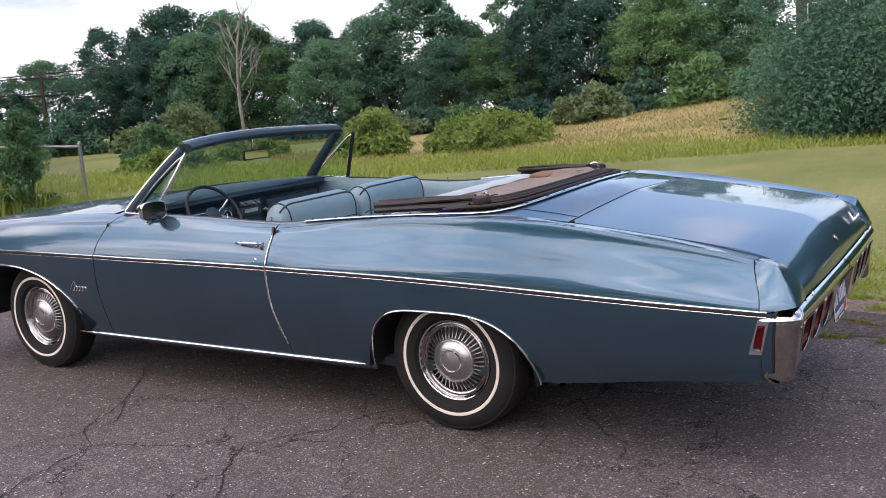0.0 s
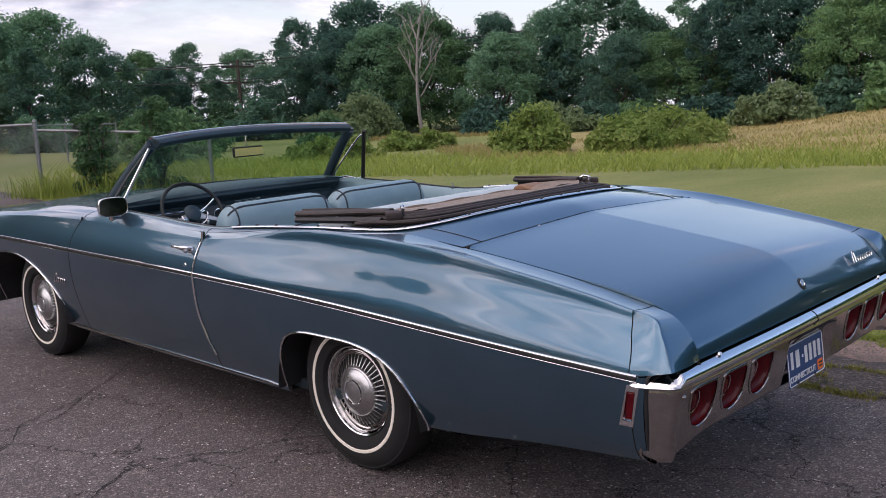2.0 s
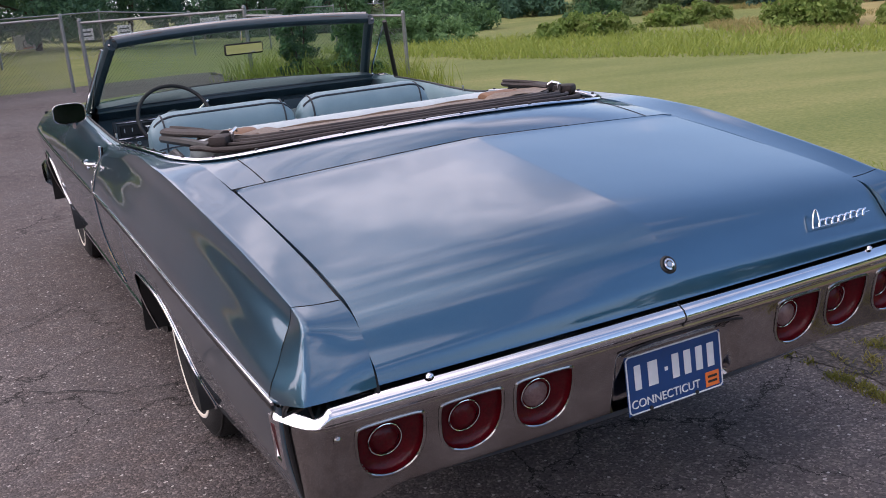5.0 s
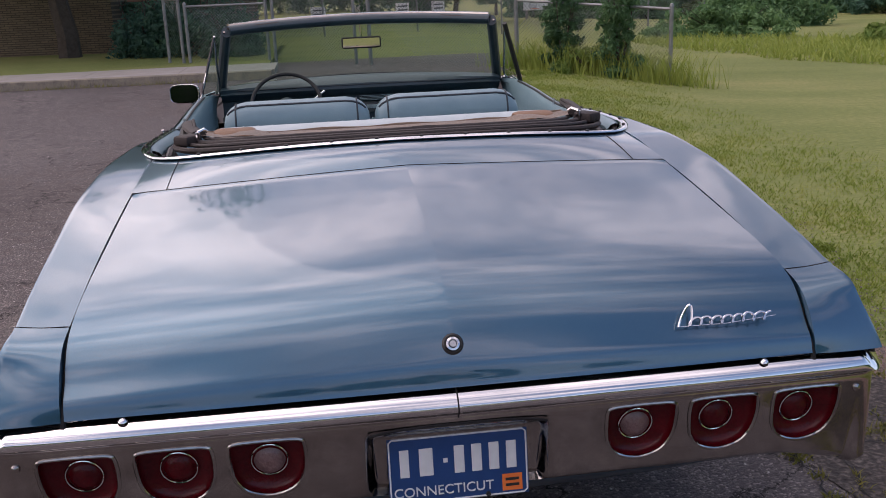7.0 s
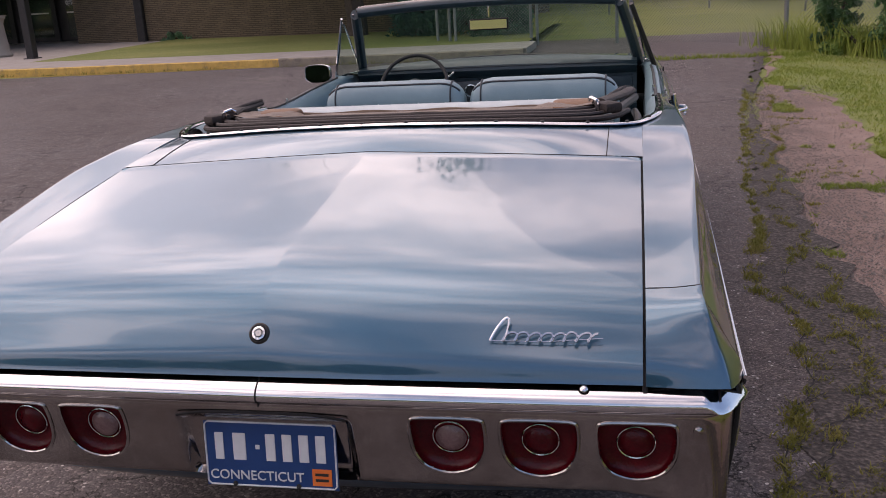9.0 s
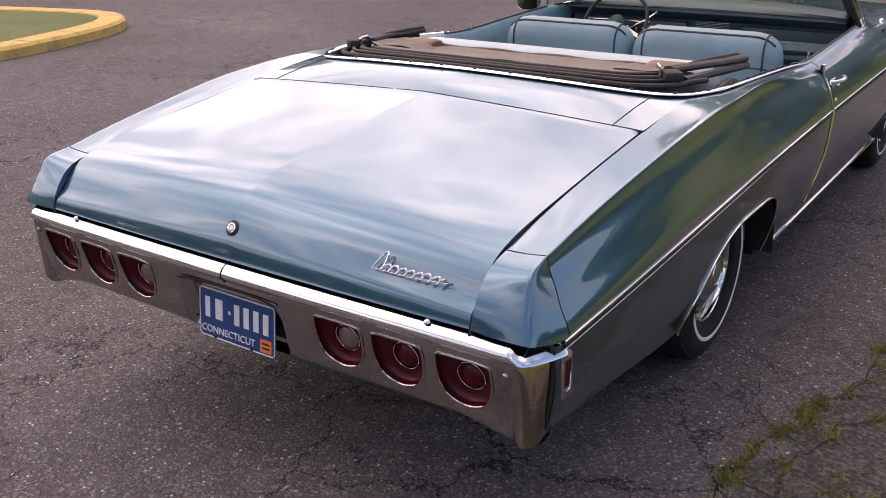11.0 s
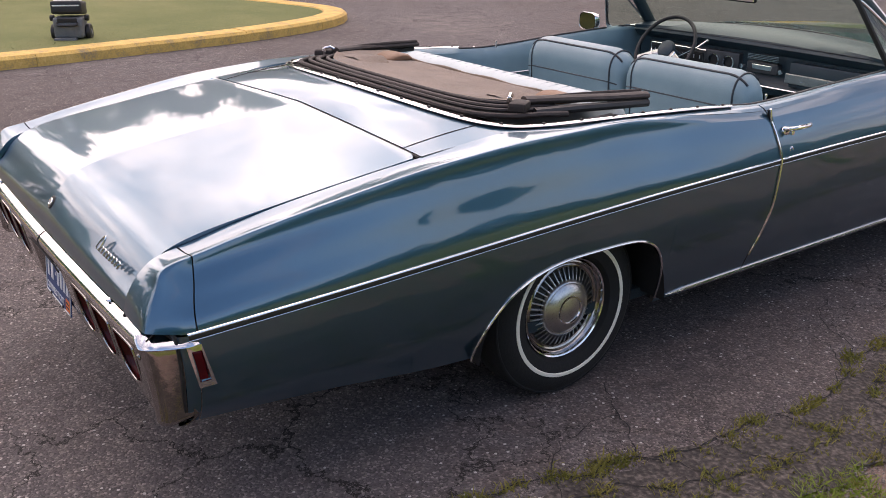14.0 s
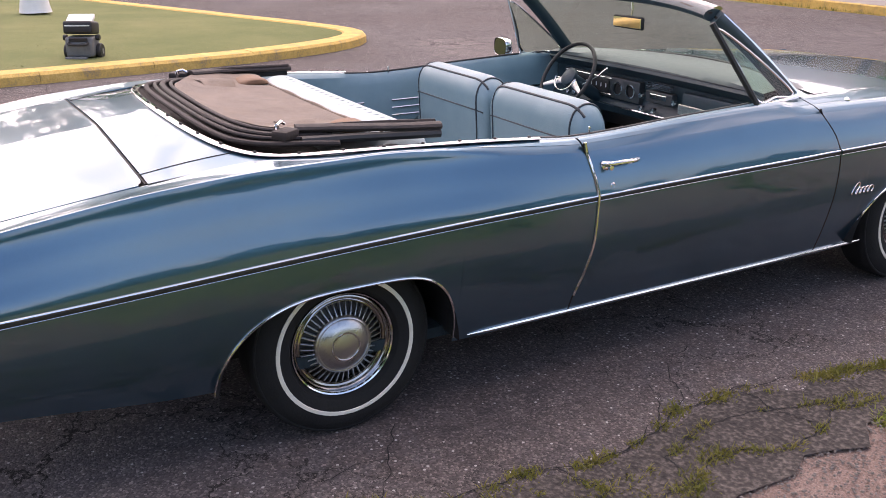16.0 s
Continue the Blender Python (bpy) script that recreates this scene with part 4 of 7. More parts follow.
for s in (-1, 1):
    fl = squiggle(.13, .028, 5, .5, 1.9)
    q = [(s * (side_at(2.43, .57)[0] * -1 + .003), 2.40 + ((.13 - x) if s < 0 else x) * 1.0, .555 + h) for x, h in fl]
    part("fender_emblem", sweep(q, .0028, 6), CHROME, car, "bright flourish emblem on the fender")

# trunk lock, bumper bolts
lockm = Matrix.Translation((0, -1.492, .789)) @ Matrix.Rotation(radians(58), 4, "X")
lk = part("trunk_lock", moved(lathe([(.023, -.004), (.023, .003), (.019, .006), (.015, .003)], 28, "z"), lockm), BLACK, car)
part("lock_ring", moved(lathe([(.0155, .001), (.0145, .008), (.010, .009), (.008, .006)], 24, "z"), lockm), CHROME, lk)
part("lock_barrel", moved(lathe([(.0075, .003), (.0070, .008), (.0004, .008)], 18, "z"), lockm), BRUSHED, lk)

# ---- rear bumper ----
plan_half = [(0, 0), (.2, .001), (.4, .003), (.6, .006), (.75, .009), (.85, .012), (.895, .0145), (.915, .017), (.930, .026), (.943, .045), (.959, .080), (.969, .108), (.966, .119), (.940, .124)]
plan = spline([(-x, -1.532 + d, 0) for x, d in reversed(plan_half[1:])] + [(x, -1.532 + d, 0) for x, d in plan_half], 14)
cumb = [0]
for a, b in zip(plan, plan[1:]):
    cumb.append(cumb[-1] + math.dist(a, b))
NB = 420
plan = [tuple(float(np.interp(cumb[-1] * i / NB, cumb, [p[j] for p in plan])) for j in range(3)) for i in range(NB + 1)]


def face(z):
    """How far the bumper's sloping face stands proud at height z."""
    return .013 - .035 * max(0, (.640 - z) / .18) ** 1.1


sec = [(-.040, .700), (-.020, .702), (.0, .696), (.014, .687), (.022, .676), (.024, .667), (.021, .660), (.015, .655), (.011, .650), (.012, .645), (.013, .640)]
sec += [(face(.632 - .0088 * k), .632 - .0088 * k) for k in range(20)]
sec += [(-.034, .454), (-.046, .449), (-.065, .448)]


def frame_at(x):
    i = min(range(len(plan)), key=lambda k: abs(plan[k][0] - x))
    a, b = Vector(plan[max(i - 1, 0)]), Vector(plan[min(i + 1, NB)])
    t = (b - a).normalized()
    return Vector(plan[i]), t, Vector((t.y, -t.x, 0))


rows = []
for i in range(NB + 1):
    a, b = Vector(plan[max(i - 1, 0)]), Vector(plan[min(i + 1, NB)])
    t = (b - a).normalized()
    n = Vector((t.y, -t.x, 0))
    p = Vector(plan[i])
    row = []
    for d, z in sec:
        dd = d
        if .462 < z < .625:
            dd -= .030 * step((.205 - abs(p.x)) / .03) * step((.628 - z) / .03) * (1 if z < .5 else step((z - .44) / .02))
        if z < .645:
            dd += .032 * step((abs(p.x) - .90) / .04) * (1 - .75 * step((abs(p.x) - .945) / .025)) * min(1, max(0, (.64 - z) / .18))
        if z > .651:
            facet = step((abs(p.x) - .905) / .02)
            u = min(1, max(0, (d + .04) / .064))
            dd += facet * (-.020 + .050 * u - d) * .8
            z += facet * ((.705 - .050 * u) - z) * .8
        q = p + n * dd
        dip = .034 * step((abs(p.x) - .72) / .22) * max(0, (.64 - z) / .19)
        row.append((q.x, q.y, z - dip))
    rows.append(row)


def lamp_outline():
    """Flat-topped, round-bottomed outline in the bumper's face, as (along, up)."""
    base = [(-.069, .063), (-.03, .066), (.03, .066), (.069, .063), (.078, .050), (.079, .010), (.071, -.028), (.047, -.060), (0, -.074), (-.047, -.060), (-.071, -.028), (-.078, .012), (-.078, .050)]
    return [(p[0], p[1]) for p in spline([(a, b, 0) for a, b in base], 4, closed=True)]


LAMP_X = (-.778, -.588, -.402, .402, .588, .778)
LAMP_Z = .567
oline = lamp_outline()


def inside(u, v, poly):
    c = False
    for (x0, y0), (x1, y1) in zip(poly, poly[1:] + poly[:1]):
        if (y0 > v) != (y1 > v) and u < (x1 - x0) * (v - y0) / (y1 - y0) + x0:
            c = not c
    return c


V, F = grid(rows)
keep = []
for f in F:
    cx = sum(V[i][0] for i in f) / 4
    cz = sum(V[i][2] for i in f) / 4
    if cz < .64 and any(inside((cx - lx) * 1.0, cz - LAMP_Z, [(a * .985, b * .985) for a, b in oline]) for lx in LAMP_X):
        continue
    keep.append(f)
bumper = part("rear_bumper", (V, keep), CHROME_WORN_DIM, car, "heavy worn chrome bumper, its face coloured dark like mirrored ground", smooth=60)
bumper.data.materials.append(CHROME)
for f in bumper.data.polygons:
    f.material_index = int(f.center.z > .651)  # brighter chrome on the rolled lip: mirrored sky put into the colour
part("bumper_seam", sweep([Vector(plan[NB // 2]) + Vector((0, -d - .0006, z)) for d, z in sec[1:10]], .0018, 5), SEAM, bumper)
for s in (-1, 1):
    p, t, n = frame_at(s * .68)
    part("bumper_bolt", moved(lathe([(.011, 0), (.010, .004), (.006, .0075), (.0004, .009)], 16, "z"), Matrix.Translation((p.x, p.y, .697))), CHROME, bumper)
    p, t, n = frame_at(s * .895)
    part("side_bolt", moved(lathe([(.010, 0), (.009, .004), (.005, .007), (.0004, .008)], 16, "y"), Matrix.Translation(p + n * face(.618) + Vector((0, 0, .618))) @ Matrix.Rotation(math.atan2(n.x, -n.y), 4, "Z") @ Matrix.Diagonal((1, -1, 1, 1))), CHROME_WORN_DIM, bumper)

for lx in LAMP_X:
    p, t, n = frame_at(lx)
    o = p + Vector((0, 0, LAMP_Z))
    W = lambda u, v, d: tuple(o + t * u + Vector((0, 0, v)) + n * (d + face(LAMP_Z + v)))
    lampe = thing("tail_light", "recessed red tail light with a ringed centre", "x")
    del lampe["category"]
    lampe.parent = car
    part("bezel", sweep([W(u * .995, v * .995, .0) for u, v in oline] + [W(oline[0][0] * .995, oline[0][1] * .995, .0)], .0042, 8, caps=False), CHROME_WORN_DIM, lampe)
    cu, cv = 0.0, .000
    rings = []
    for sc, d in ((1.0, -.006), (.97, -.018), (.88, -.026), (.72, -.032), (.56, -.036), (.50, -.036)):
        rings.append([W(cu + (u - cu) * sc, cv + (v - cv) * sc, d) for u, v in oline])
    fan = grid(rings, close_v=True)
    ctr = [W(cu + .0385 * math.cos(a), cv + .0385 * math.sin(a), -.033) for a in [2 * math.pi * k / 32 for k in range(32)]]
    back = (fan[0] + [W(cu, cv, -.037)], fan[1] + [(len(fan[0]) - len(oline) + k, len(fan[0]) - len(oline) + (k + 1) % len(oline), len(fan[0])) for k in range(len(oline))])
    part("lens", back, LENS_RED, lampe, "red moulded lens")
    part("lens_ring", sweep(ctr + [ctr[0]], .0020, 6, caps=False), CHROME, lampe, "bright ring")
    dome = lathe([(.0335, 0), (.028, .006), (.016, .011), (.0004, .013)], 28, "y")
    dm = Matrix.Translation(Vector(W(cu, cv, -.036))) @ Matrix.Rotation(math.atan2(n.x, -n.y), 4, "Z") @ Matrix.Diagonal((1, -1, 1, 1))
    part("center_lens", moved(dome, dm), LENS_CLEAR if abs(lx) < .45 else LENS_RED, lampe, "clear reversing lens" if abs(lx) < .45 else "")

# dark filler above and valance below the bumper
fill = [[(x, -1.497 + .018 * (x / .9) ** 2 - .02 * k, .700 - .012 * k) for x in [-.94 + .094 * i for i in range(21)]] for k in range(3)]
part("bumper_filler", flipped(grid(fill)), BLACK, car)
val = [[(x, -1.468 + .045 * (x / .9) ** 2 + .004 * k * k, .455 - .019 * k * (1 - .55 * abs(x / .9) ** 4)) for x in [-.90 + .09 * i for i in range(21)]] for k in range(6)]
part("valance", flipped(grid(val)), PAINT, car, "teal roll pan under the bumper")
tailwall = [[(x, -1.430 + .03 * (abs(x) / .93) ** 3, z) for x in [-.93 + .093 * i for i in range(21)]] for z in (.44, .52, .70)]
part("tail_panel", grid(tailwall), BLACK, car)

gask = [(.938, -1.441, .420), (.957, -1.442, .47), (.973, -1.446, .58), (.978, -1.452, .66), (.974, -1.456, .686), (.958, -1.468, .700), (.92, -1.482, .708), (.86, -1.498, .712), (.80, -1.514, .716)]
both("bumper_gasket", sweep(spline([(-x, y, z) for x, y, z in gask], 5), .0055, 8), BLACK, car, "black rubber gasket above the bumper")
# number plate: plain bars for the registration, the state's name below
PM = Matrix.Translation((0, -1.512, .515)) @ Matrix.Rotation(radians(-6), 4, "X")
plate = part("licence_plate", moved(box(-.1525, .1525, -.0015, .0015, -.076, .076, .001, 1), PM), PLATE_BLUE, car, "blue plate with white bars and border")
rim_pts = spline([(-.149, -.0022, -.066), (-.149, -.0022, .066), (-.142, -.0022, .0725), (.142, -.0022, .0725), (.149, -.0022, .066), (.149, -.0022, -.066), (.142, -.0022, -.0725), (-.142, -.0022, -.0725)], 1, closed=True)
part("plate_border", moved(sweep(rim_pts + [rim_pts[0]], .002, 6, caps=False), PM), PLATE_WHITE, plate)
for bx, bw, bh, bz in ((-.117, .020, .062, .017), (-.070, .030, .062, .017), (-.028, .010, .010, .017), (.002, .022, .062, .017), (.040, .022, .062, .017), (.078, .022, .062, .017), (.116, .022, .062, .017)):
    part("plate_bar", moved(box(bx - bw / 2, bx + bw / 2, -.0035, -.0012, bz - bh / 2, bz + bh / 2, .0008, 1), PM), PLATE_WHITE, plate)
part("year_sticker", moved(box(.094, .138, -.0030, -.0012, -.066, -.028), PM), ORANGE, plate, "orange year sticker")
for sz in (-.040, -.053):
    part("sticker_bar", moved(box(.101, .131, -.0036, -.0028, sz - .003, sz + .003), PM), BLACK, plate)


def words(name, text, size, m, material, parent, depth=.0012):
    cu = bpy.data.curves.new(name, "FONT")
    cu.body, cu.size, cu.extrude, cu.align_x = text, size, depth, "CENTER"
    tmp = bpy.data.objects.new(name, cu)
    scene.collection.objects.link(tmp)
    me = bpy.data.meshes.new_from_object(tmp.evaluated_get(bpy.context.evaluated_depsgraph_get()))
    bpy.data.objects.remove(tmp)
    me.transform(m)
    me.materials.clear()
    me.materials.append(material)
    ob = new(name, me)
    ob.parent = parent
    return ob


words("plate_word", "CONNECTICUT", .0305, PM @ Matrix.Translation((-.034, -.0025, -.059)) @ Matrix.Rotation(radians(90), 4, "X"), PLATE_WHITE, plate)
for bx in (-.085, .062):
    part("plate_bolt", moved(lathe([(.006, 0), (.005, .003), (.0004, .004)], 10, "y"), PM @ Matrix.Translation((bx, -.003, -.069)) @ Matrix.Diagonal((1, -1, 1, 1))), BLACK, plate)
part("plate_lip", sweep([(x, -1.546, .632 - .012 * (abs(x) / .19) ** 4) for x in [-.19 + .019 * i for i in range(21)]], .003, 8), SEAM, bumper)

# side markers
for s in (-1, 1):
    xw = lambda y, z: s * (abs(side_at(max(y, -1.389), z)[0]) - (.10 * max(0, -1.389 - y)))
    cor = [(-1.395, .652), (-1.428, .652), (-1.404, .530), (-1.366, .530)]
    cyy, czz = -1.398, .591
    grow = lambda a, d, h: [(xw(y, z) + s * d, cyy + (y - cyy) * a, czz + (z - czz) * h) for y, z in cor]
    o1, o2, o3, o4 = grow(1.27, .0, 1.10), grow(1.22, .007, 1.08), grow(.80, .008, .80), grow(.74, .001, .77)
    mr = grid([r + [r[0]] for r in (o1, o2, o3, o4)])
    mk = part("side_marker", mr if s < 0 else flipped(mr), CHROME, car, "chrome-framed red side marker", smooth=20)
    ct = [(xw(y, z) + s * .001, cyy + (y - cyy) * .76, czz + (z - czz) * .78) for y, z in cor]
    c2 = [(p[0] + s * .004, p[1] + (-1.398 - p[1]) * .25, p[2] + (.591 - p[2]) * .12) for p in ct]
    m = grid([ct + [ct[0]], c2 + [c2[0]]])
    part("marker_lens", (m[0], m[1] + [(5, 6, 7, 8)]), LENS_RED, mk, "red lens", smooth=20)

part("exhaust_pipe", join(sweep([(-.66, -.15, .29), (-.74, -.36, .285), (-.80, -.52, .275)], .027, 16, caps=False), sweep([(-.795, -.505, .276), (-.74, -.36, .285)], .022, 16)), CHROME_WORN_DIM, car, "dull exhaust tail pipe")

# left outside mirror
def door_mirror():
    at = Matrix.Translation((-.946, 1.80, 1.028)) @ Matrix.Rotation(radians(-6), 4, "Z")
    ring = [(math.copysign(abs(math.cos(a)) ** .55, math.cos(a)), math.copysign(abs(math.sin(a)) ** .55, math.sin(a))) for a in [2 * math.pi * k / 36 for k in range(36)]]
    shell = grid([[(.078 * u * f, y, .050 * v * f) for u, v in ring] for f, y in ((.93, -.029), (.97, -.031), (1.0, -.026), (1.0, -.012), (.93, .008), (.72, .024), (.35, .032), (.01, .034))], close_v=True)
    m = part("door_mirror", moved(shell, at), CHROME, car, "chrome door mirror")
    face_ = grid([[(.0735 * u * f, -.0285, .0465 * v * f) for u, v in ring] for f in (1.0, .5, .01)], close_v=True)
    part("mirror_face", moved(face_, at @ Matrix.Rotation(radians(-4.5), 4, "X")), MIRROR_DARK, m)
    part("stalk", sweep([(-.915, 1.86, .955), (-.92, 1.845, .975), (-.93, 1.82, .995)], .012, 10, radii=[.022, .012, .010]), CHROME, m)


door_mirror()
# front bumper ends and side lamp
fp = [(-x, 4.02 - d, 0) for x, d in ((0, 0), (.4, .015), (.75, .05), (.90, .09), (.955, .15), (.968, .26))]
fp = [(-p[0], p[1], 0) for p in fp]
fpl = spline([(-x, y, z) for x, y, z in reversed(fp[1:])] + fp, 8)
fr = []
for i, p in enumerate(fpl):
    t = (Vector(fpl[min(i + 1, len(fpl) - 1)]) - Vector(fpl[max(i - 1, 0)])).normalized()
    n = Vector((-t.y, t.x, 0))
    fr.append([tuple(Vector(p) + n * d + Vector((0, 0, z))) for d, z in ((-.03, .545), (.0, .54), (.02, .52), (.022, .46), (.015, .40), (-.02, .37), (-.05, .37))])
part("front_bumper", flipped(grid(fr)), CHROME, car, "chrome front bumper")
for s in (-1, 1):
    part("front_marker", moved(box(-.006, .008, -.045, .045, -.018, .018, .004, 2), Matrix.Translation((s * .945, 3.62, .655))), CHROME, car)

# ---- windshield ----


def ws(u, v, d=0.0):
    """A point of the windshield: u across from -1 to 1, v up from 0 to 1, d metres proud."""
    w = 1 - u * u
    x = u * (.785 + (.690 - .785) * v)
    y = (2.155 + .27 * w) + ((1.772 + .135 * w) - (2.155 + .27 * w)) * v
    z = (.995 + .032 * w) + ((1.334 + .024 * w) - (.995 + .032 * w)) * v + .012 * math.sin(math.pi * v)
    return (x, y + d * .6, z + d * .8)


shield = thing("windshield", "", "x")
del shield["category"]
shield.parent = car
tagged(shield, "green-tinted windshield in a dark frame")
gb = grid([[ws(-.985 + 1.97 * i / 24, j / 10, .005) for i in range(25)] for j in range(11)])
pane = part("glass", gb, GLASS_TINT, shield, smooth=180)
pane.visible_shadow = False
head = [ws(-1 + 2 * i / 28, 1.0) for i in range(29)]
part("header", sweep([(x, y - .012, z + .006) for x, y, z in head], .042, 12, up=(0, 0, 1), squash=.62), VINYL_DARK, shield, "dark padded header rail")
part("header_moulding", sweep([(x, y + .010, z + .031) for x, y, z in head], .022, 8, up=(0, 0, 1), squash=.5), CHROME_WORN_DIM, shield)
tack = [(x, y - .030 - .010 * math.sin(x * 9) ** 2, z + .021 - .004 * abs(math.sin(x * 7))) for x, y, z in head]
part("header_weatherstrip", sweep(tack, .010, 6, up=(0, 0, 1), squash=.5), WEATHERSTRIP, shield, "weathered strip along the header")
for s in (-1, 1):
    pil = [ws(s * 1.0, j / 8) for j in range(9)]
    part("pillar", sweep([(p[0] + s * .010, p[1] - .008, p[2]) for p in pil], .034, 10, up=(s, 0, 0), squash=.8), VINYL_DARK, shield, "dark pillar")
    part("pillar_moulding", sweep([(p[0] + s * .022, p[1] + .016, p[2] + .008) for p in pil], .011, 8), CHROME, shield)
    part("drip_moulding", sweep([(p[0] + s * .020, p[1] - .022, p[2] + .002) for p in pil], .006, 6), CHROME_WORN_DIM, shield)
part("base_seal", sweep([ws(-1 + 2 * i / 28, 0.0) for i in range(29)], .012, 8), BLACK, shield)

def vent(s, swing):
    A, B, Cc = Vector((s * .876, 1.865, .992)), Vector((s * .757, 1.69, 1.318)), Vector((s * .835, 2.115, .998))
    v = thing("vent_window", "", "x")
    del v["category"]
    v.parent = car
    tagged(v, "swung-open vent window in a thin bright frame" if swing else "shut vent window in a thin bright frame")
    part("division_bar", sweep([A, (A + B) / 2, B], .007 if swing else .013, 8), CHROME if swing else BLACK, v)
    axis = (B - A).normalized()
    R = Matrix.Translation(A) @ Matrix.Rotation(radians(swing) * s, 4, axis) @ Matrix.Translation(-A)
    tri = [A + (B - A) * .04 + Vector((0, .015, 0)), A + (B - A) * .93 + Vector((0, .012, 0)), Cc + Vector((0, 0, .012))]
    tri = [R @ p for p in tri]
    rim = spline([tri[0], (tri[0] + tri[1]) / 2, tri[1], (tri[1] + tri[2]) / 2 + Vector((0, .01, .012)), tri[2], (tri[0] + tri[2]) / 2], 5, closed=True)
    part("vent_frame", sweep(rim + [rim[0]], .006, 6, caps=False), CHROME, v)
    c = sum((Vector(p) for p in rim), Vector()) / len(rim)
    off = (tri[1] - tri[0]).cross(tri[2] - tri[0]).normalized() * .002
    V = [tuple(Vector(p) + off) for p in rim] + [tuple(c + off)]
    n = len(rim)
    F = [(i, (i + 1) % n, n) for i in range(n)]
    g = part("vent_glass", (V, F), GLASS_TINT, v, smooth=180)
    g.visible_shadow = False
    part("belt_rail", sweep([A + Vector((0, -.02, -.008)), (A + Cc) / 2 + Vector((s * .01, 0, -.008)), Cc + Vector((0, .03, -.008))], .011, 8), CHROME, v)


vent(1, 0)
vent(-1, 9)

im = part("interior_mirror", moved(box(-.108, .108, -.010, .012, -.031, .031, .012, 3), Matrix.Translation((.002, 1.896, 1.243)) @ Matrix.Rotation(radians(0.5), 4, "X")), BLACK, car, "black-backed interior mirror")
part("mirror_glass", moved(box(-.101, .101, -.0135, -.0095, -.025, .025, .002, 1), Matrix.Translation((.002, 1.896, 1.243)) @ Matrix.Rotation(radians(0.5), 4, "X")), MIRROR, im)
part("mirror_stem", sweep([(.002, 1.91, 1.25), (.002, 1.915, 1.30), (.002, 1.905, 1.355)], .006, 8), CHROME, im)

# ---- cabin ----
part("cabin_floor", box(-.84, .84, -.30, 2.35, .27, .31), CARPET, car)
for s in (-1, 1):
    rows = []
    for i in range(41):
        y = -.02 + 2.12 * i / 40
        x6, z6 = C["x6"](y), C["z6"](y)
        rows.append([(s * (x6 - .001), shift(y, z6), z6), (s * (x6 - .012), shift(y, z6), z6 + .004), (s * (x6 - .030), y, z6 - .002), (s * (x6 - .044), y, z6 - .020), (s * .828, y, .90), (s * .822, y, .62 if y > .46 else .78), (s * .815, y, .32 if y > .46 else .66)])
    m = grid(rows[:19])
    m2 = grid(rows[18:])
    part("quarter_trim", m if s > 0 else flipped(m), VINYL, car, "blue vinyl side panel")
    part("door_trim", m2 if s > 0 else flipped(m2), VINYL, car, "blue vinyl door panel")
    for zz in (.815, .775, .735):
        part("panel_strip", sweep([(s * .823, .12 + .74 * k / 8, zz) for k in range(9)], .006, 6, up=(0, 0, 1), squash=.8), CHROME, car)
        part("panel_strip", sweep([(s * .823, 1.02 + .95 * k / 8, zz) for k in range(9)], .006, 6, up=(0, 0, 1), squash=.8), CHROME, car)
    part("window_felt", sweep([(s * (C["x6"](y) - .024), shift(y, C["z6"](y)), C["z6"](y) + .003) for y in [.78 + 1.06 * k / 20 for k in range(21)]], .007, 6, up=(0, 0, 1), squash=.7), BLACK, car)
    part("lock_knob", lathe([(.004, 0), (.004, .022), (.006, .026), (.005, .033), (.0003, .034)], 10, "z"), CHROME, car).location = (s * .855, 1.02, C["z6"](1.02) - .006)
    part("armrest", box(s * .76 if s > 0 else -.83, .83 if s > 0 else -.76, 1.15, 1.75, .66, .72, .025, 4), VINYL_DARK, car)
    part("window_crank", join(sweep([(s * .80, 1.62, .60), (s * .80, 1.55, .63)], .008, 8), sweep([(s * .80, 1.55, .63), (s * .765, 1.55, .63)], .010, 8)), CHROME, car)


def roll(x0, x1, prof, edge=.11):
    """A padded roll: a closed (y, z) outline along x with rounded ends."""
    o = [(p[0], p[1]) for p in spline([(a, b, 0) for a, b in prof], 5, closed=True)]
    cy, cz = sum(p[0] for p in o) / len(o), sum(p[1] for p in o) / len(o)
    L = x1 - x0
    xs_ = [0, .004, .012, .025, .05, .09, .16] + [.25 + .1 * j for j in range(6)] + [.84, .91, .95, .975, .988, .996, 1]
    rows = []
    for t in xs_:
        d = min(t, 1 - t) * L
        sc = 1.0 if d >= edge else math.sqrt(max(0.0, 1 - (1 - d / edge) ** 2)) * .52 + .48
        rows.append([(x0 + L * t, cy + (y - cy) * sc, cz + (z - cz) * sc) for y, z in o])
    V, F = grid(rows, close_v=True)
    n = len(o)
    return V, F + [tuple(reversed(range(n))), tuple(range(len(V) - n, len(V)))]


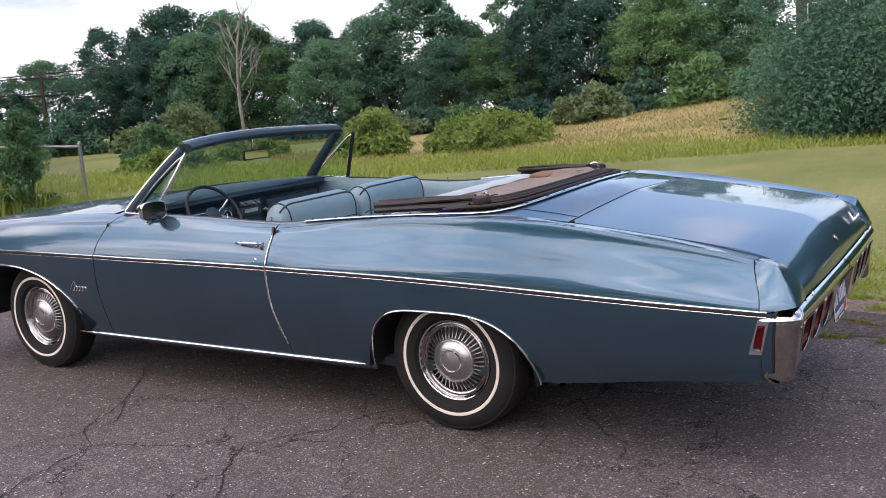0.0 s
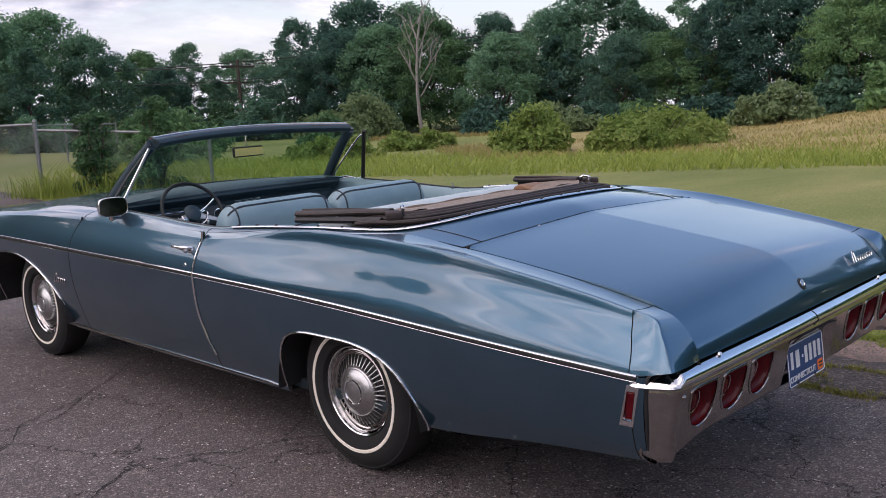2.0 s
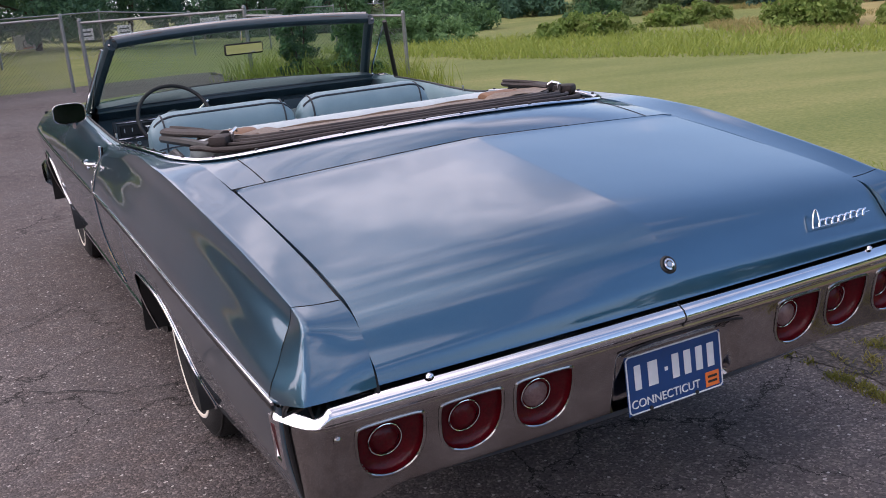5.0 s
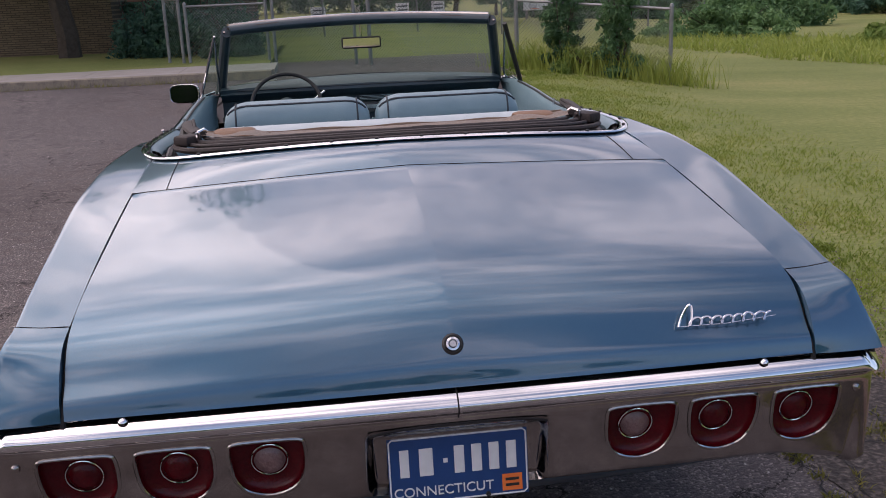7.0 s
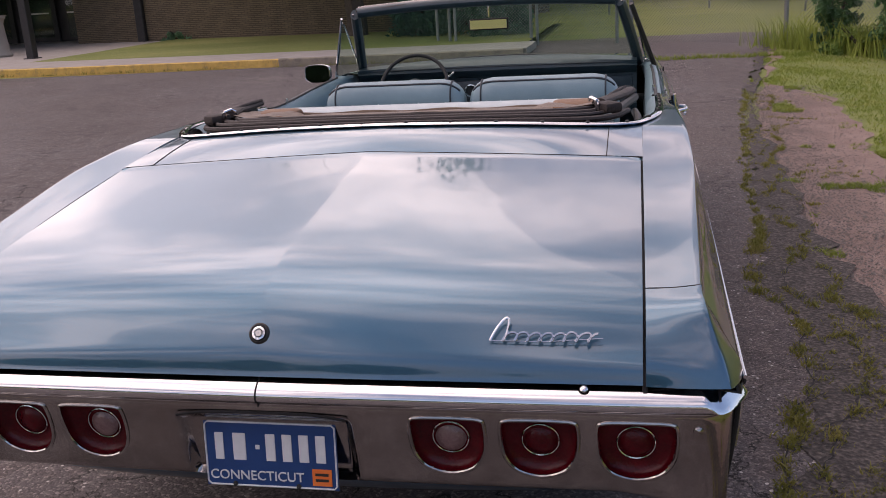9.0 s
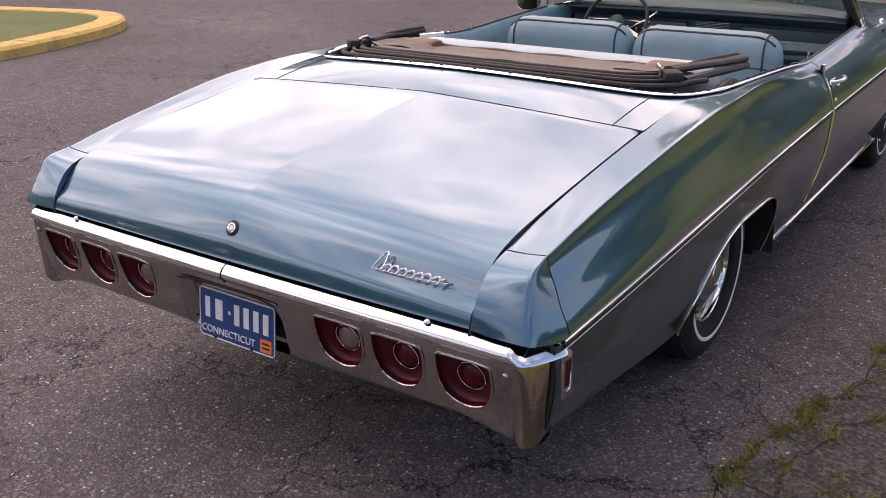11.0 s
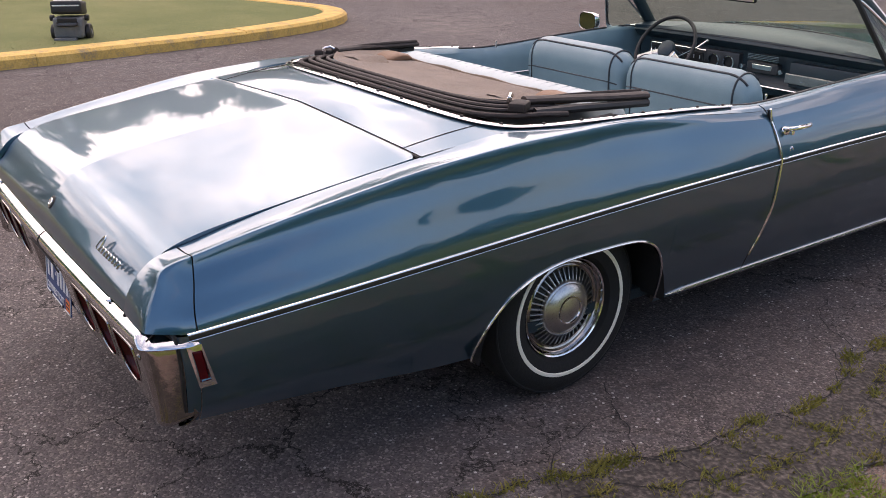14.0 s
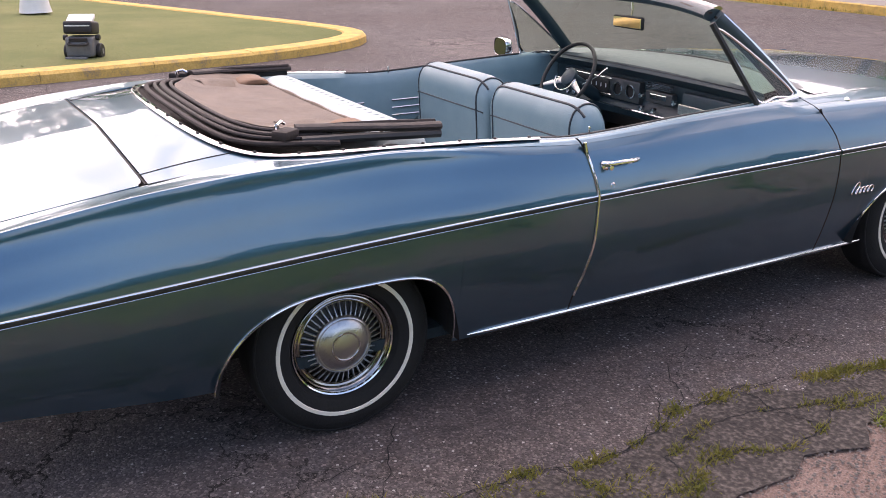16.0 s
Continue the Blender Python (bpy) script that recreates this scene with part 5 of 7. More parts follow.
def front_seat(x0, x1):
    s = thing("front_seat", "", "x")
    del s["category"]
    s.parent = car
    tagged(s, "blue vinyl front seat with dark piping")
    prof = [(1.085, .52), (1.088, .75), (1.082, .90), (1.085, .965), (1.110, 1.012), (1.165, 1.034), (1.225, 1.012), (1.255, .94), (1.275, .76), (1.29, .52)]
    part("backrest", flipped(roll(x0, x1, prof)), VINYL, s)
    o = [(a, b) for a, b, _ in spline([(a, b, 0) for a, b in prof], 5, closed=True)]
    cy, cz = sum(a for a, b in o) / len(o), sum(b for a, b in o) / len(o)

    def on_back(x, y, z, proud=1.004):
        """A point of the backrest's skin, drawn in towards its rounded ends."""
        d = min(x - x0, x1 - x)
        sc = proud * (1.0 if d >= .11 else math.sqrt(max(0.0, 1 - (1 - d / .11) ** 2)) * .52 + .48)
        return (x, cy + (y - cy) * sc, cz + (z - cz) * sc)

    xs_p = [x0 + .02 + (x1 - x0 - .04) * (.5 - .5 * math.cos(math.pi * i / 20)) for i in range(21)]
    part("top_piping", sweep([on_back(x, 1.118, 1.018) for x in xs_p], .0055, 6), PIPING, s)
    for xe in (x0 + .06, x1 - .06):
        part("end_piping", sweep([on_back(xe, a, b) for a, b in o if b > .55], .0045, 6), PIPING, s)
    part("back_seam", sweep([on_back(x, 1.0835, .885) for x in xs_p], .0035, 6), PIPING, s)
    cush = [(1.25, .40), (1.24, .52), (1.30, .575), (1.55, .585), (1.76, .575), (1.81, .52), (1.78, .40)]
    part("cushion", roll(x0, x1, cush), VINYL, s)
    part("seat_base", box(x0 + .04, x1 - .04, 1.28, 1.74, .31, .42, .01, 1), CARPET, s)


front_seat(-.695, -.012)
front_seat(.012, .705)

rs = thing("rear_seat", "", "x")
del rs["category"]
rs.parent = car
tagged(rs, "pale pleated vinyl rear bench seat")
part("backrest", flipped(roll(-.70, .70, [(.20, .60), (.225, .90), (.265, 1.002), (.35, 1.026), (.43, .99), (.475, .85), (.50, .55), (.35, .50)], edge=.08)), VINYL_PALE, rs)
pl = []
for i in range(21):
    x = -.54 + 1.08 * i / 20
    pl.append(sweep([(x, .262, 1.002), (x, .305, 1.022), (x, .35, 1.028), (x, .43, .993), (x, .473, .86), (x, .49, .66)], .0016, 5))
part("pleats", join(*pl), VINYL_PALE, rs)
tagged(rs.children[-1], kind="stuff")
part("cushion", roll(-.72, .72, [(.46, .38), (.47, .53), (.58, .585), (.80, .575), (.88, .52), (.86, .38)], edge=.08), VINYL_PALE, rs)

# dashboard
dash = thing("dashboard", "", "x")
del dash["category"]
dash.parent = car
tagged(dash, "dark padded dashboard with bright knobs")
dp = [(2.43, 1.030), (2.25, 1.040), (2.09, 1.030), (2.045, 1.012), (2.035, .985), (2.06, .955), (2.095, .94), (2.10, .86), (2.085, .80), (2.06, .775), (2.075, .74), (2.16, .70), (2.35, .60)]
drows = []
for i in range(25):
    u = -1 + 2 * i / 24
    drows.append([(u * .785, y - .19 * u * u * (1 if y > 2.2 else .55) * (.9 if k < 3 else .35), z - (.02 * u * u if k < 4 else 0)) for k, (y, z) in enumerate(dp)])
part("pad", flipped(grid(drows)), VINYL_DARK, dash)
part("cluster_panel", box(-.72, -.08, 2.062, 2.10, .815, .925, .006, 2), DASH_METAL, dash)
part("cluster_bezel", sweep([(-.70, 2.06, .83), (-.70, 2.06, .915), (-.30, 2.06, .915), (-.30, 2.06, .83), (-.70, 2.06, .83)], .004, 6, caps=False), CHROME, dash)
part("speedometer", box(-.685, -.315, 2.052, 2.064, .842, .903, .004, 1), BLACK, dash)
for k in range(9):
    part("dial_mark", box(-.665 + k * .041, -.661 + k * .041, 2.049, 2.053, .865, .885), PLATE_WHITE, dash)
for x, z, r in ((-.24, .872, .034), (-.14, .872, .034)):
    part("gauge", moved(lathe([(r, 0), (r, -.008), (r - .006, -.010), (r - .007, -.004), (.0004, -.003)], 28, "y"), Matrix.Translation((x, 2.062, z))), BLACK, dash)
    part("gauge_rim", moved(lathe([(r + .002, 0), (r + .002, -.011), (r - .004, -.012)], 28, "y"), Matrix.Translation((x, 2.062, z))), CHROME, dash)
part("radio", box(-.02, .17, 2.052, 2.09, .845, .90, .004, 1), DASH_METAL, dash)
part("radio_dial", box(.015, .135, 2.048, 2.053, .862, .888, .002, 1), CHROME, dash)
for x, z in ((-.045, .868), (.195, .868), (-.04, .805), (.05, .805), (-.60, .80), (-.66, .80)):
    part("knob", moved(lathe([(.014, 0), (.015, -.012), (.012, -.020), (.0004, -.021)], 18, "y"), Matrix.Translation((x, 2.058, z))), CHROME, dash)
for k in range(4):
    part("vent_louvre", box(-.02, .17, 2.054, 2.066, .912 + k * .008, .915 + k * .008), CHROME, dash)
part("glovebox_panel", box(.24, .76, 2.056, 2.10, .80, .925, .006, 2), VINYL_DARK, dash)
part("bright_panel", box(.22, .77, 2.048, 2.058, .818, .868, .004, 1), BRUSHED, dash, "brushed bright strip")
part("lower_edge_strip", sweep([(-.76 + 1.52 * k / 10, 2.058, .778) for k in range(11)], .006, 6), CHROME, dash)
part("dash_top_seam", sweep([(-.70 + 1.40 * k / 12, 2.042 - .10 * (-.9 + 1.8 * k / 12) ** 2 * .35, 1.004) for k in range(13)], .003, 5), PIPING, dash)

# steering wheel
sw = thing("steering_wheel", "", "x")
del sw["category"]
sw.parent = car
tagged(sw, "thin dark two-spoke steering wheel with bright spokes")
SC = Vector((-.425, 1.862, .930))
eu, ex = Vector((0, .53, .848)), Vector((1, 0, 0))
en = Vector((0, -.848, .53))
rimp = [SC + (ex * math.cos(a) + eu * math.sin(a)) * .188 for a in [2 * math.pi * k / 48 for k in range(49)]]
part("wheel_rim", sweep(rimp, .0105, 10, caps=False), BLACK, sw)
for a0 in (205, 335):
    a = radians(a0)
    d = ex * math.cos(a) + eu * math.sin(a)
    part("spoke", sweep([SC + d * .02 - en * .02, SC + d * .09 - en * .012, SC + d * .184], .012, 8, up=tuple(en), squash=.3, radii=[.024, .017, .010]), BRUSHED, sw)
part("horn_pad", moved(lathe([(.052, 0), (.050, .016), (.036, .026), (.0004, .030)], 28, "z"), Matrix.Translation(SC - en * .022) @ en.to_track_quat("Z", "Y").to_matrix().to_4x4()), VINYL_DARK, sw)
part("horn_ring", sweep([SC + (ex * math.cos(a) + eu * math.sin(a)) * .085 + en * .003 for a in [radians(190 + 160 * k / 20) for k in range(21)]], .004, 6), CHROME, sw)
part("column", sweep([SC - en * .03, SC - en * .35], .034, 14), VINYL_DARK, sw)
part("shift_lever", sweep([SC - en * .09 + ex * .03, SC - en * .07 + ex * .15 + eu * .06, SC - en * .05 + ex * .21 + eu * .10], .0055, 8), CHROME, sw)
part("signal_lever", sweep([SC - en * .07 - ex * .03, SC - en * .06 - ex * .15], .004, 8), CHROME, sw)

# ---- folded convertible top in its well ----
top = thing("folded_top", "", "x")
del top["category"]
top.parent = car
tagged(top, "folded brown fabric top with dark weathered rails")
lin = []
for i in range(25):
    u = -1 + 2 * i / 24
    yb = float(np.interp(abs(u * .82), [p[0] for p in reversed(rear_half)], [p[1] for p in reversed(rear_half)]))
    zb = float(np.interp(abs(u * .82), [p[0] for p in reversed(rear_half)], [p[2] for p in reversed(rear_half)]))
    lin.append([(u * .82, yb + .004, zb - .006), (u * .80, yb + .05, .95), (u * .80, .0, .87), (u * .80, .24, .85)])
part("well_liner", flipped(grid(lin)), CANVAS_DARK, top)
for s in (-1, 1):
    part("well_side", grid([[(s * (C["x6"](y) - .02), y, C["z6"](y) - .003), (s * .80, y, .95), (s * .74, y, .86)] for y in [-.14 + .09 * k for k in range(6)]]), CANVAS_DARK, top)


def bow(w, yb, zb, yf, zf, wf, k=10, sag=0.0):
    h = [(wf, yf, zf), (w - .004, yb + .27, zb - .018), (w - .028, yb + .17, zb - .015), (w - .085, yb + .088, zb - .010), (w - .18, yb + .036, zb - .004), (w * .45, yb + .006, zb + sag * .6), (0, yb, zb + sag)]
    return spline([(-x, y, z) for x, y, z in h] + [(x, y, z) for x, y, z in reversed(h[:-1])], k)


part("rear_bow", sweep(bow(.745, -.315, 1.044, .06, 1.016, .752, sag=.006), .011, 8, up=(0, 0, 1), squash=.9), CANVAS_DARK, top)
part("rear_bow", sweep(bow(.715, -.285, 1.054, .06, 1.024, .722, sag=.004), .008, 8, up=(0, 0, 1), squash=.9), WEATHERSTRIP, top)
part("rear_bow", sweep(bow(.690, -.258, 1.059, .06, 1.030, .700, sag=.002), .012, 8, up=(0, 0, 1), squash=.6), CANVAS_DARK, top)
part("rear_bow", sweep(bow(.662, -.228, 1.063, .06, 1.034, .680, sag=.002), .008, 8, up=(0, 0, 1), squash=.8), WEATHERSTRIP, top)
for s in (-1, 1):
    part("side_rail", sweep([(s * .660, -.060, 1.062), (s * .700, .10, 1.056), (s * .735, .28, 1.045), (s * .756, .44, 1.038)], .026, 10, up=(0, 0, 1), squash=.55), WEATHERSTRIP, top, "weathered rubber side rail")
    part("rail_channel", sweep([(s * .716, -.06, 1.030), (s * .738, .12, 1.026), (s * .758, .28, 1.020), (s * .774, .43, 1.014)], .017, 8, up=(0, 0, 1), squash=.9), BLACK, top)
    part("rail_lip", sweep([(s * .672, -.06, 1.066), (s * .695, .12, 1.066), (s * .718, .28, 1.060), (s * .738, .43, 1.052)], .007, 6), CANVAS_DARK, top)
    part("hinge_arm", sweep([(s * .79, .02, .95), (s * .785, .12, .985), (s * .775, .24, .985), (s * .78, .36, .955)], .014, 8), DARK_STEEL, top)
    part("latch", join(sweep([(s * .655, -.118, 1.045), (s * .655, -.122, 1.078)], .0085, 10), sweep([(s * .655, -.122, 1.078), (s * .635, -.10, 1.085), (s * .628, -.085, 1.075)], .006, 8)), CHROME, top, "small chrome latch")
    part("hinge_block", moved(box(-.032, .032, -.04, .04, -.016, .018, .010, 2), Matrix.Translation((s * .69, -.105, 1.052)) @ Matrix.Rotation(radians(s * 35), 4, "Z")), CANVAS_DARK, top)
    flap = [[(s * (.42 + .235 * i / 6 - .02 * j / 5), -.07 + .135 * j / 5 + .01 * math.sin(i), 1.020 + .036 * math.sin(math.pi * (.12 + .8 * i / 6)) - .006 * j / 5 + .004 * math.sin(i * 1.7 + j)) for j in range(6)] for i in range(7)]
    part("fabric_flap", grid(flap) if s < 0 else flipped(grid(flap)), CANVAS, top)
for s in (-1, 1):
    fold = [(.120, 1.020), (.140, 1.038), (.19, 1.045), (.235, 1.036), (.25, 1.014), (.19, 1.012)]
    part("fabric_fold", flipped(roll(s * .56 - .075, s * .56 + .075, fold, edge=.03)), LEATHER, top, "folded tan leather flap")
sheet = []
for j in range(15):
    v = j / 14
    row = []
    for i in range(31):
        u = -1 + 2 * i / 30
        wx = .655 + .035 * v
        z = 1.044 - .012 * v - .018 * v * v - .014 * math.sin(math.pi * v) * (1 - u * u) + .006 * noise.noise(Vector((u * 3, v * 2.5, 0))) + .016 * max(0, abs(u) - .8) / .2
        row.append((u * wx, -.055 + .30 * v - .165 * (1 - v) * (1 - abs(u) ** 3.5) - .01 * (1 - u * u), z + .026 * (1 - v) ** 1.5 * (1 - abs(u) ** 3)))
    sheet.append(row)
part("top_fabric", flipped(grid(sheet)), CANVAS, top, "slack brown canvas", smooth=180)
part("fabric_hem", sweep([(u * .688, .246 - .0 * u, 1.012 + .003 * math.sin(u * 14) + (.014 if abs(u) > .9 else 0)) for u in [-1 + i / 14 for i in range(29)]], .008, 6), CANVAS, top)
part("antenna_base", moved(lathe([(.014, 0), (.013, .010), (.006, .018), (.0004, .020)], 16, "z"), Matrix.Translation((.875, 2.42, .952))), CHROME, car)

# ---- kerbs, pavement, island ----


def kerb_run(path, name, label, h=.14, w=.16, lift=0.0, length=1.0, material=None):
    """A run of kerb stones along a path, each stone a piece of its own."""
    root = thing(name, label, "kerb", kind="structure")
    P = [Vector(p) for p in path]
    d = [0]
    for a, b in zip(P, P[1:]):
        d.append(d[-1] + (b - a).length)
    n = max(1, round(d[-1] / length))
    at = lambda s: Vector([float(np.interp(s, d, [p[j] for p in P])) for j in range(3)])
    for i in range(n):
        s0, s1 = d[-1] * i / n + .002, d[-1] * (i + 1) / n - .002
        rows = []
        jit = rng.uniform(-.004, .004)
        for k in range(5):
            s = s0 + (s1 - s0) * k / 4
            p = at(s)
            t = (at(min(d[-1], s + .05)) - at(max(0, s - .05))).normalized()
            q = Vector((-t.y, t.x, 0))
            rows.append([tuple(p + q * (o + jit) + Vector((0, 0, z + lift + jit))) for o, z in ((-w / 2 - .01, -.15), (-w / 2 - .006, h * .70), (-w / 2 + .025, h * .96), (w / 2 - .02, h), (w / 2, h - .015), (w / 2, -.15))])
        V, F = grid(rows)
        F = F + [(0, 1, 2, 3, 4, 5), tuple(len(V) - 1 - j for j in range(6))]
        part("kerb_stone", (V, F), material(at((s0 + s1) / 2).x) if material else KERB_YELLOW, root)
    return root


kx = [-46 + 1.0 * i for i in range(46)]
kerb_run([(x, kerb_line(x), ground_z(x, kerb_line(x))) for x in reversed(kx)], "kerb", "worn kerb along the pavement, its yellow paint faded at one end", length=1.4, material=lambda x: KERB_BARE if x > -4.6 else KERB_YELLOW)
walk_root = thing("pavement", "pale concrete pavement of square slabs", "pavement", kind="structure")
x = -.95
while x > -30:
    x1 = x - 1.55
    rows = []
    for j in range(3):
        t = j / 2
        rows.append([(xx, kerb_line(xx) + .07 + 1.55 * t, ground_z(xx, kerb_line(xx)) + .135) for xx in (x - .008, (x + x1) / 2, x1 + .008)])
    V, F = grid(rows)
    n = len(V)
    V2 = V + [(a, b, c - .12) for a, b, c in V]
    ring = [0, 1, 2, 5, 8, 7, 6, 3]
    F2 = [tuple(reversed(f)) for f in F] + [(ring[k], ring[(k + 1) % 8], ring[(k + 1) % 8] + n, ring[k] + n) for k in range(8)]
    part("slab", (V2, F2), CONCRETE, walk_root, smooth=20)
    x = x1
# entrance apron in front of the building
apron = part("entrance_apron", grid([[(xx, kerb_line(xx) + 1.62 + (24 - kerb_line(xx) - 1.62) * j / 5, .22 + .13) for xx in [-30 + 1.15 * i for i in range(17)]] for j in range(6)]), CONCRETE)
tagged(apron, "concrete apron before the dark entrance", "pavement", kind="structure")
# lawn strip between pavement and wall
strip_l = part("verge", grid([[(xx, kerb_line(xx) + 1.62 + (22.6 - kerb_line(xx) - 1.62) * j / 10, .22 + .13 + .03 * j / 10 + .01 * noise.noise(Vector((xx, j, 0)))) for xx in [-11.6 + .35 * i for i in range(31)]] for j in range(11)]), GRASS_G)
tagged(strip_l, "shaded green grass strip by the brick wall", "lawn", kind="structure")

isl = [(-7.35, -9), (-7.15, -4), (-7.1, -1.5), (-7.12, 0), (-7.28, 1.6), (-7.45, 2.75), (-7.85, 3.75), (-8.5, 4.25), (-9.5, 4.15), (-11.6, 3.45), (-15, 2.3), (-20, .6), (-28, -3), (-30, -8), (-24, -13), (-14, -14), (-8.6, -12)]
isl_s = spline([(a + .47, b - .27, 0) for a, b in isl], 8, closed=True)
isl_p = [(a, b, ground_z(a, b)) for a, b, _ in isl_s]
kerb_run(isl_p + [isl_p[0]], "island_kerb", "broad cracked yellow kerb round a grass island", h=.12, w=.30, length=1.15)
ic = Vector((-15, -4, 0))
rows = []
for s in (1.0, .9, .7, .45, .2, .01):
    rows.append([(ic.x + (p[0] - ic.x) * s, ic.y + (p[1] - ic.y) * s, .17 + .10 + .12 * (1 - s) ** .7) for p in isl_p])
island = part("island_lawn", flipped(grid(rows, close_v=True)), LAWN_PALE)
tagged(island, "mown grass island inside a yellow kerb", "lawn", kind="structure")


def floodlight(at):
    f = thing("floodlight", "grey wheeled ground floodlight with a black head and white top", "floodlight", at, 62)
    tilt = Matrix.Translation((0, .01, .27)) @ Matrix.Rotation(radians(-8), 4, "X")
    part("housing", moved(box(-.155, .155, -.13, .13, 0, .135, .025, 3), tilt), BLACK, f, "black lamp head")
    part("top_plate", moved(box(-.14, .14, -.115, .115, -.02, .025, .012, 2), Matrix.Translation((0, .0, .405)) @ Matrix.Rotation(radians(27), 4, "X")), WHITE_PAINT, f, "slanted white top")
    part("cradle", box(-.15, .15, -.12, .12, .035, .25, .03, 3), GREY_PLASTIC, f, "grey plastic body")
    part("base_plate", box(-.15, .08, -.17, -.10, .0, .045, .012, 2), GREY_PLASTIC, f)
    part("handle", sweep(spline([(-.10, -.125, .20), (-.085, -.16, .175), (.085, -.16, .175), (.10, -.125, .20)], 5), .012, 8), BLACK, f)
    part("vent_panel", box(-.10, .10, -.127, -.115, .20, .245, .006, 1), BLACK, f)
    for s in (-1, 1):
        hub = Matrix.Translation((s * .175, .03, .085))
        w = part("wheel", moved(lathe([(.001, -.025), (.075, -.025), (.086, -.016), (.086, .016), (.075, .025), (.001, .025)], 20, "x"), hub), BLACK, f)
        part("hub", moved(lathe([(.001, -.030), (.03, -.030), (.03, .030), (.001, .030)], 14, "x"), hub), GREY_PLASTIC, w)
        part("knob", moved(lathe([(.001, -.02), (.03, -.02), (.034, 0), (.03, .02), (.001, .02)], 14, "x"), Matrix.Translation((s * .175, .0, .235))), BLACK, f)


floodlight((-7.32, .46, .26))


def flagpole(at):
    f = thing("pole", "white painted pole with a flared base", "pole", at)
    part("flared_base", lathe([(.24, 0), (.225, .05), (.19, .25), (.15, .48), (.10, .70), (.075, .85)], 24, "z"), WHITE_PAINT, f)
    part("shaft", lathe([(.072, .84), (.06, 2.6), (.058, 3.0), (.001, 3.02)], 16, "z"), WHITE_PAINT, f)


flagpole((-12.2, .55, .36))

# ---- brick building with its dark entrance ----
bld = thing("brick_building", "low tan brick building with a shaded entrance", "building", (-14.0, 21.4, .2), -12.5)
part("wall", box(0, 9.4, 0, .3, 0, 4.4), BRICK_WALL, bld, "tan brick wall")
part("end_wall", box(9.1, 9.4, .3, 12, 0, 4.4), BRICK_WALL, bld)
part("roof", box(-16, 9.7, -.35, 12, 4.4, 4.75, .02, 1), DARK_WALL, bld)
part("pier", box(-1.0, 0, .05, .6, 0, 3.0), BRICK_WALL, bld, "brick pier beside the entrance")
part("downpipe", box(1.35, 1.62, -.14, 0, 0, 4.4, .02, 1), DARK_STEEL, bld, "dark square downpipe")
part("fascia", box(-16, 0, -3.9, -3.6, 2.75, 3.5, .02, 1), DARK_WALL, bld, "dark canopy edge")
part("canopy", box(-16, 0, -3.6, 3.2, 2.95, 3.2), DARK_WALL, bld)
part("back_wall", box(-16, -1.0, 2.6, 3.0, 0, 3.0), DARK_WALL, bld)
for k in range(6):
    d = part("entrance_door", box(-13.4 + 1.9 * k, -11.8 + 1.9 * k, 2.50, 2.58, .05, 2.3, .01, 1), DARK_STEEL, bld)
    part("door_glass", box(-13.2 + 1.9 * k, -12.0 + 1.9 * k, 2.47, 2.50, .25, 2.1), GLASS_TINT, d)
    part("door_bar", box(-13.15 + 1.9 * k, -12.05 + 1.9 * k, 2.42, 2.46, 1.0, 1.04), BRUSHED, d)
for px, py in ((-12.4, 15.73), (-17.75, 14.6), (-23, 16.3)):
    c = thing("canopy_post", "slim dark steel canopy post", "post", (px, py, .34), group="posts of the canopy")
    part("shaft", box(-.09, .09, -.09, .09, 0, 2.8, .01, 1), DARK_STEEL, c)
    part("foot", box(-.14, .14, -.14, .14, 0, .03, .005, 1), DARK_STEEL, c)
for k, (px, py) in enumerate(((-17.25, 16.25), (-15.75, 16.9), (-14.2, 16.95), (-19.2, 16.6))):
    u = thing("planter_urn", "tall pale tapered concrete planter", "planter", (px, py, .35), group="planters at the entrance")
    part("bowl", lathe([(.36, 0), (.37, .05), (.33, .12), (.29, .45), (.27, .75), (.30, .86), (.34, .90), (.34, .96), (.29, .96), (.27, .88), (.001, .86)], 28, "z"), CONCRETE, u)
    part("soil", lathe([(.27, .88), (.001, .90)], 20, "z"), DIRT, u)


# ---- fences ----
def wire_panel(a, b, z0, z1, pitch, r):
    """Diamond wire mesh between two posts, every wire a thin bar."""
    A, B = Vector(a), Vector(b)
    L = (B - A).length
    t = (B - A).normalized()
    H = z1 - z0
    V, F = [], []
    n = int((L + H) / pitch)
    nn = Vector((-t.y, t.x, 0))
    for sgn in (1, -1):
        for i in range(n + 1):
            c = i * pitch - (H if sgn > 0 else 0)
            s0, s1 = max(0, c), min(L, c + H)
            if s1 - s0 < .01:
                continue
            h0, h1 = (s0 - c, s1 - c) if sgn > 0 else (H - (s0 - c), H - (s1 - c))
            p, q = A + t * s0 + Vector((0, 0, z0 + h0)), A + t * s1 + Vector((0, 0, z0 + h1))
            p.z += (B.z - A.z) * s0 / L
            q.z += (B.z - A.z) * s1 / L
            d = (q - p).normalized()
            e = d.cross(nn).normalized() * r
            f = nn * r
            o = len(V)
            for w in (p, q):
                V += [tuple(w + e), tuple(w + f), tuple(w - e), tuple(w - f)]
            F += [(o + k, o + (k + 1) % 4, o + 4 + (k + 1) % 4, o + 4 + k) for k in range(4)]
    return V, F


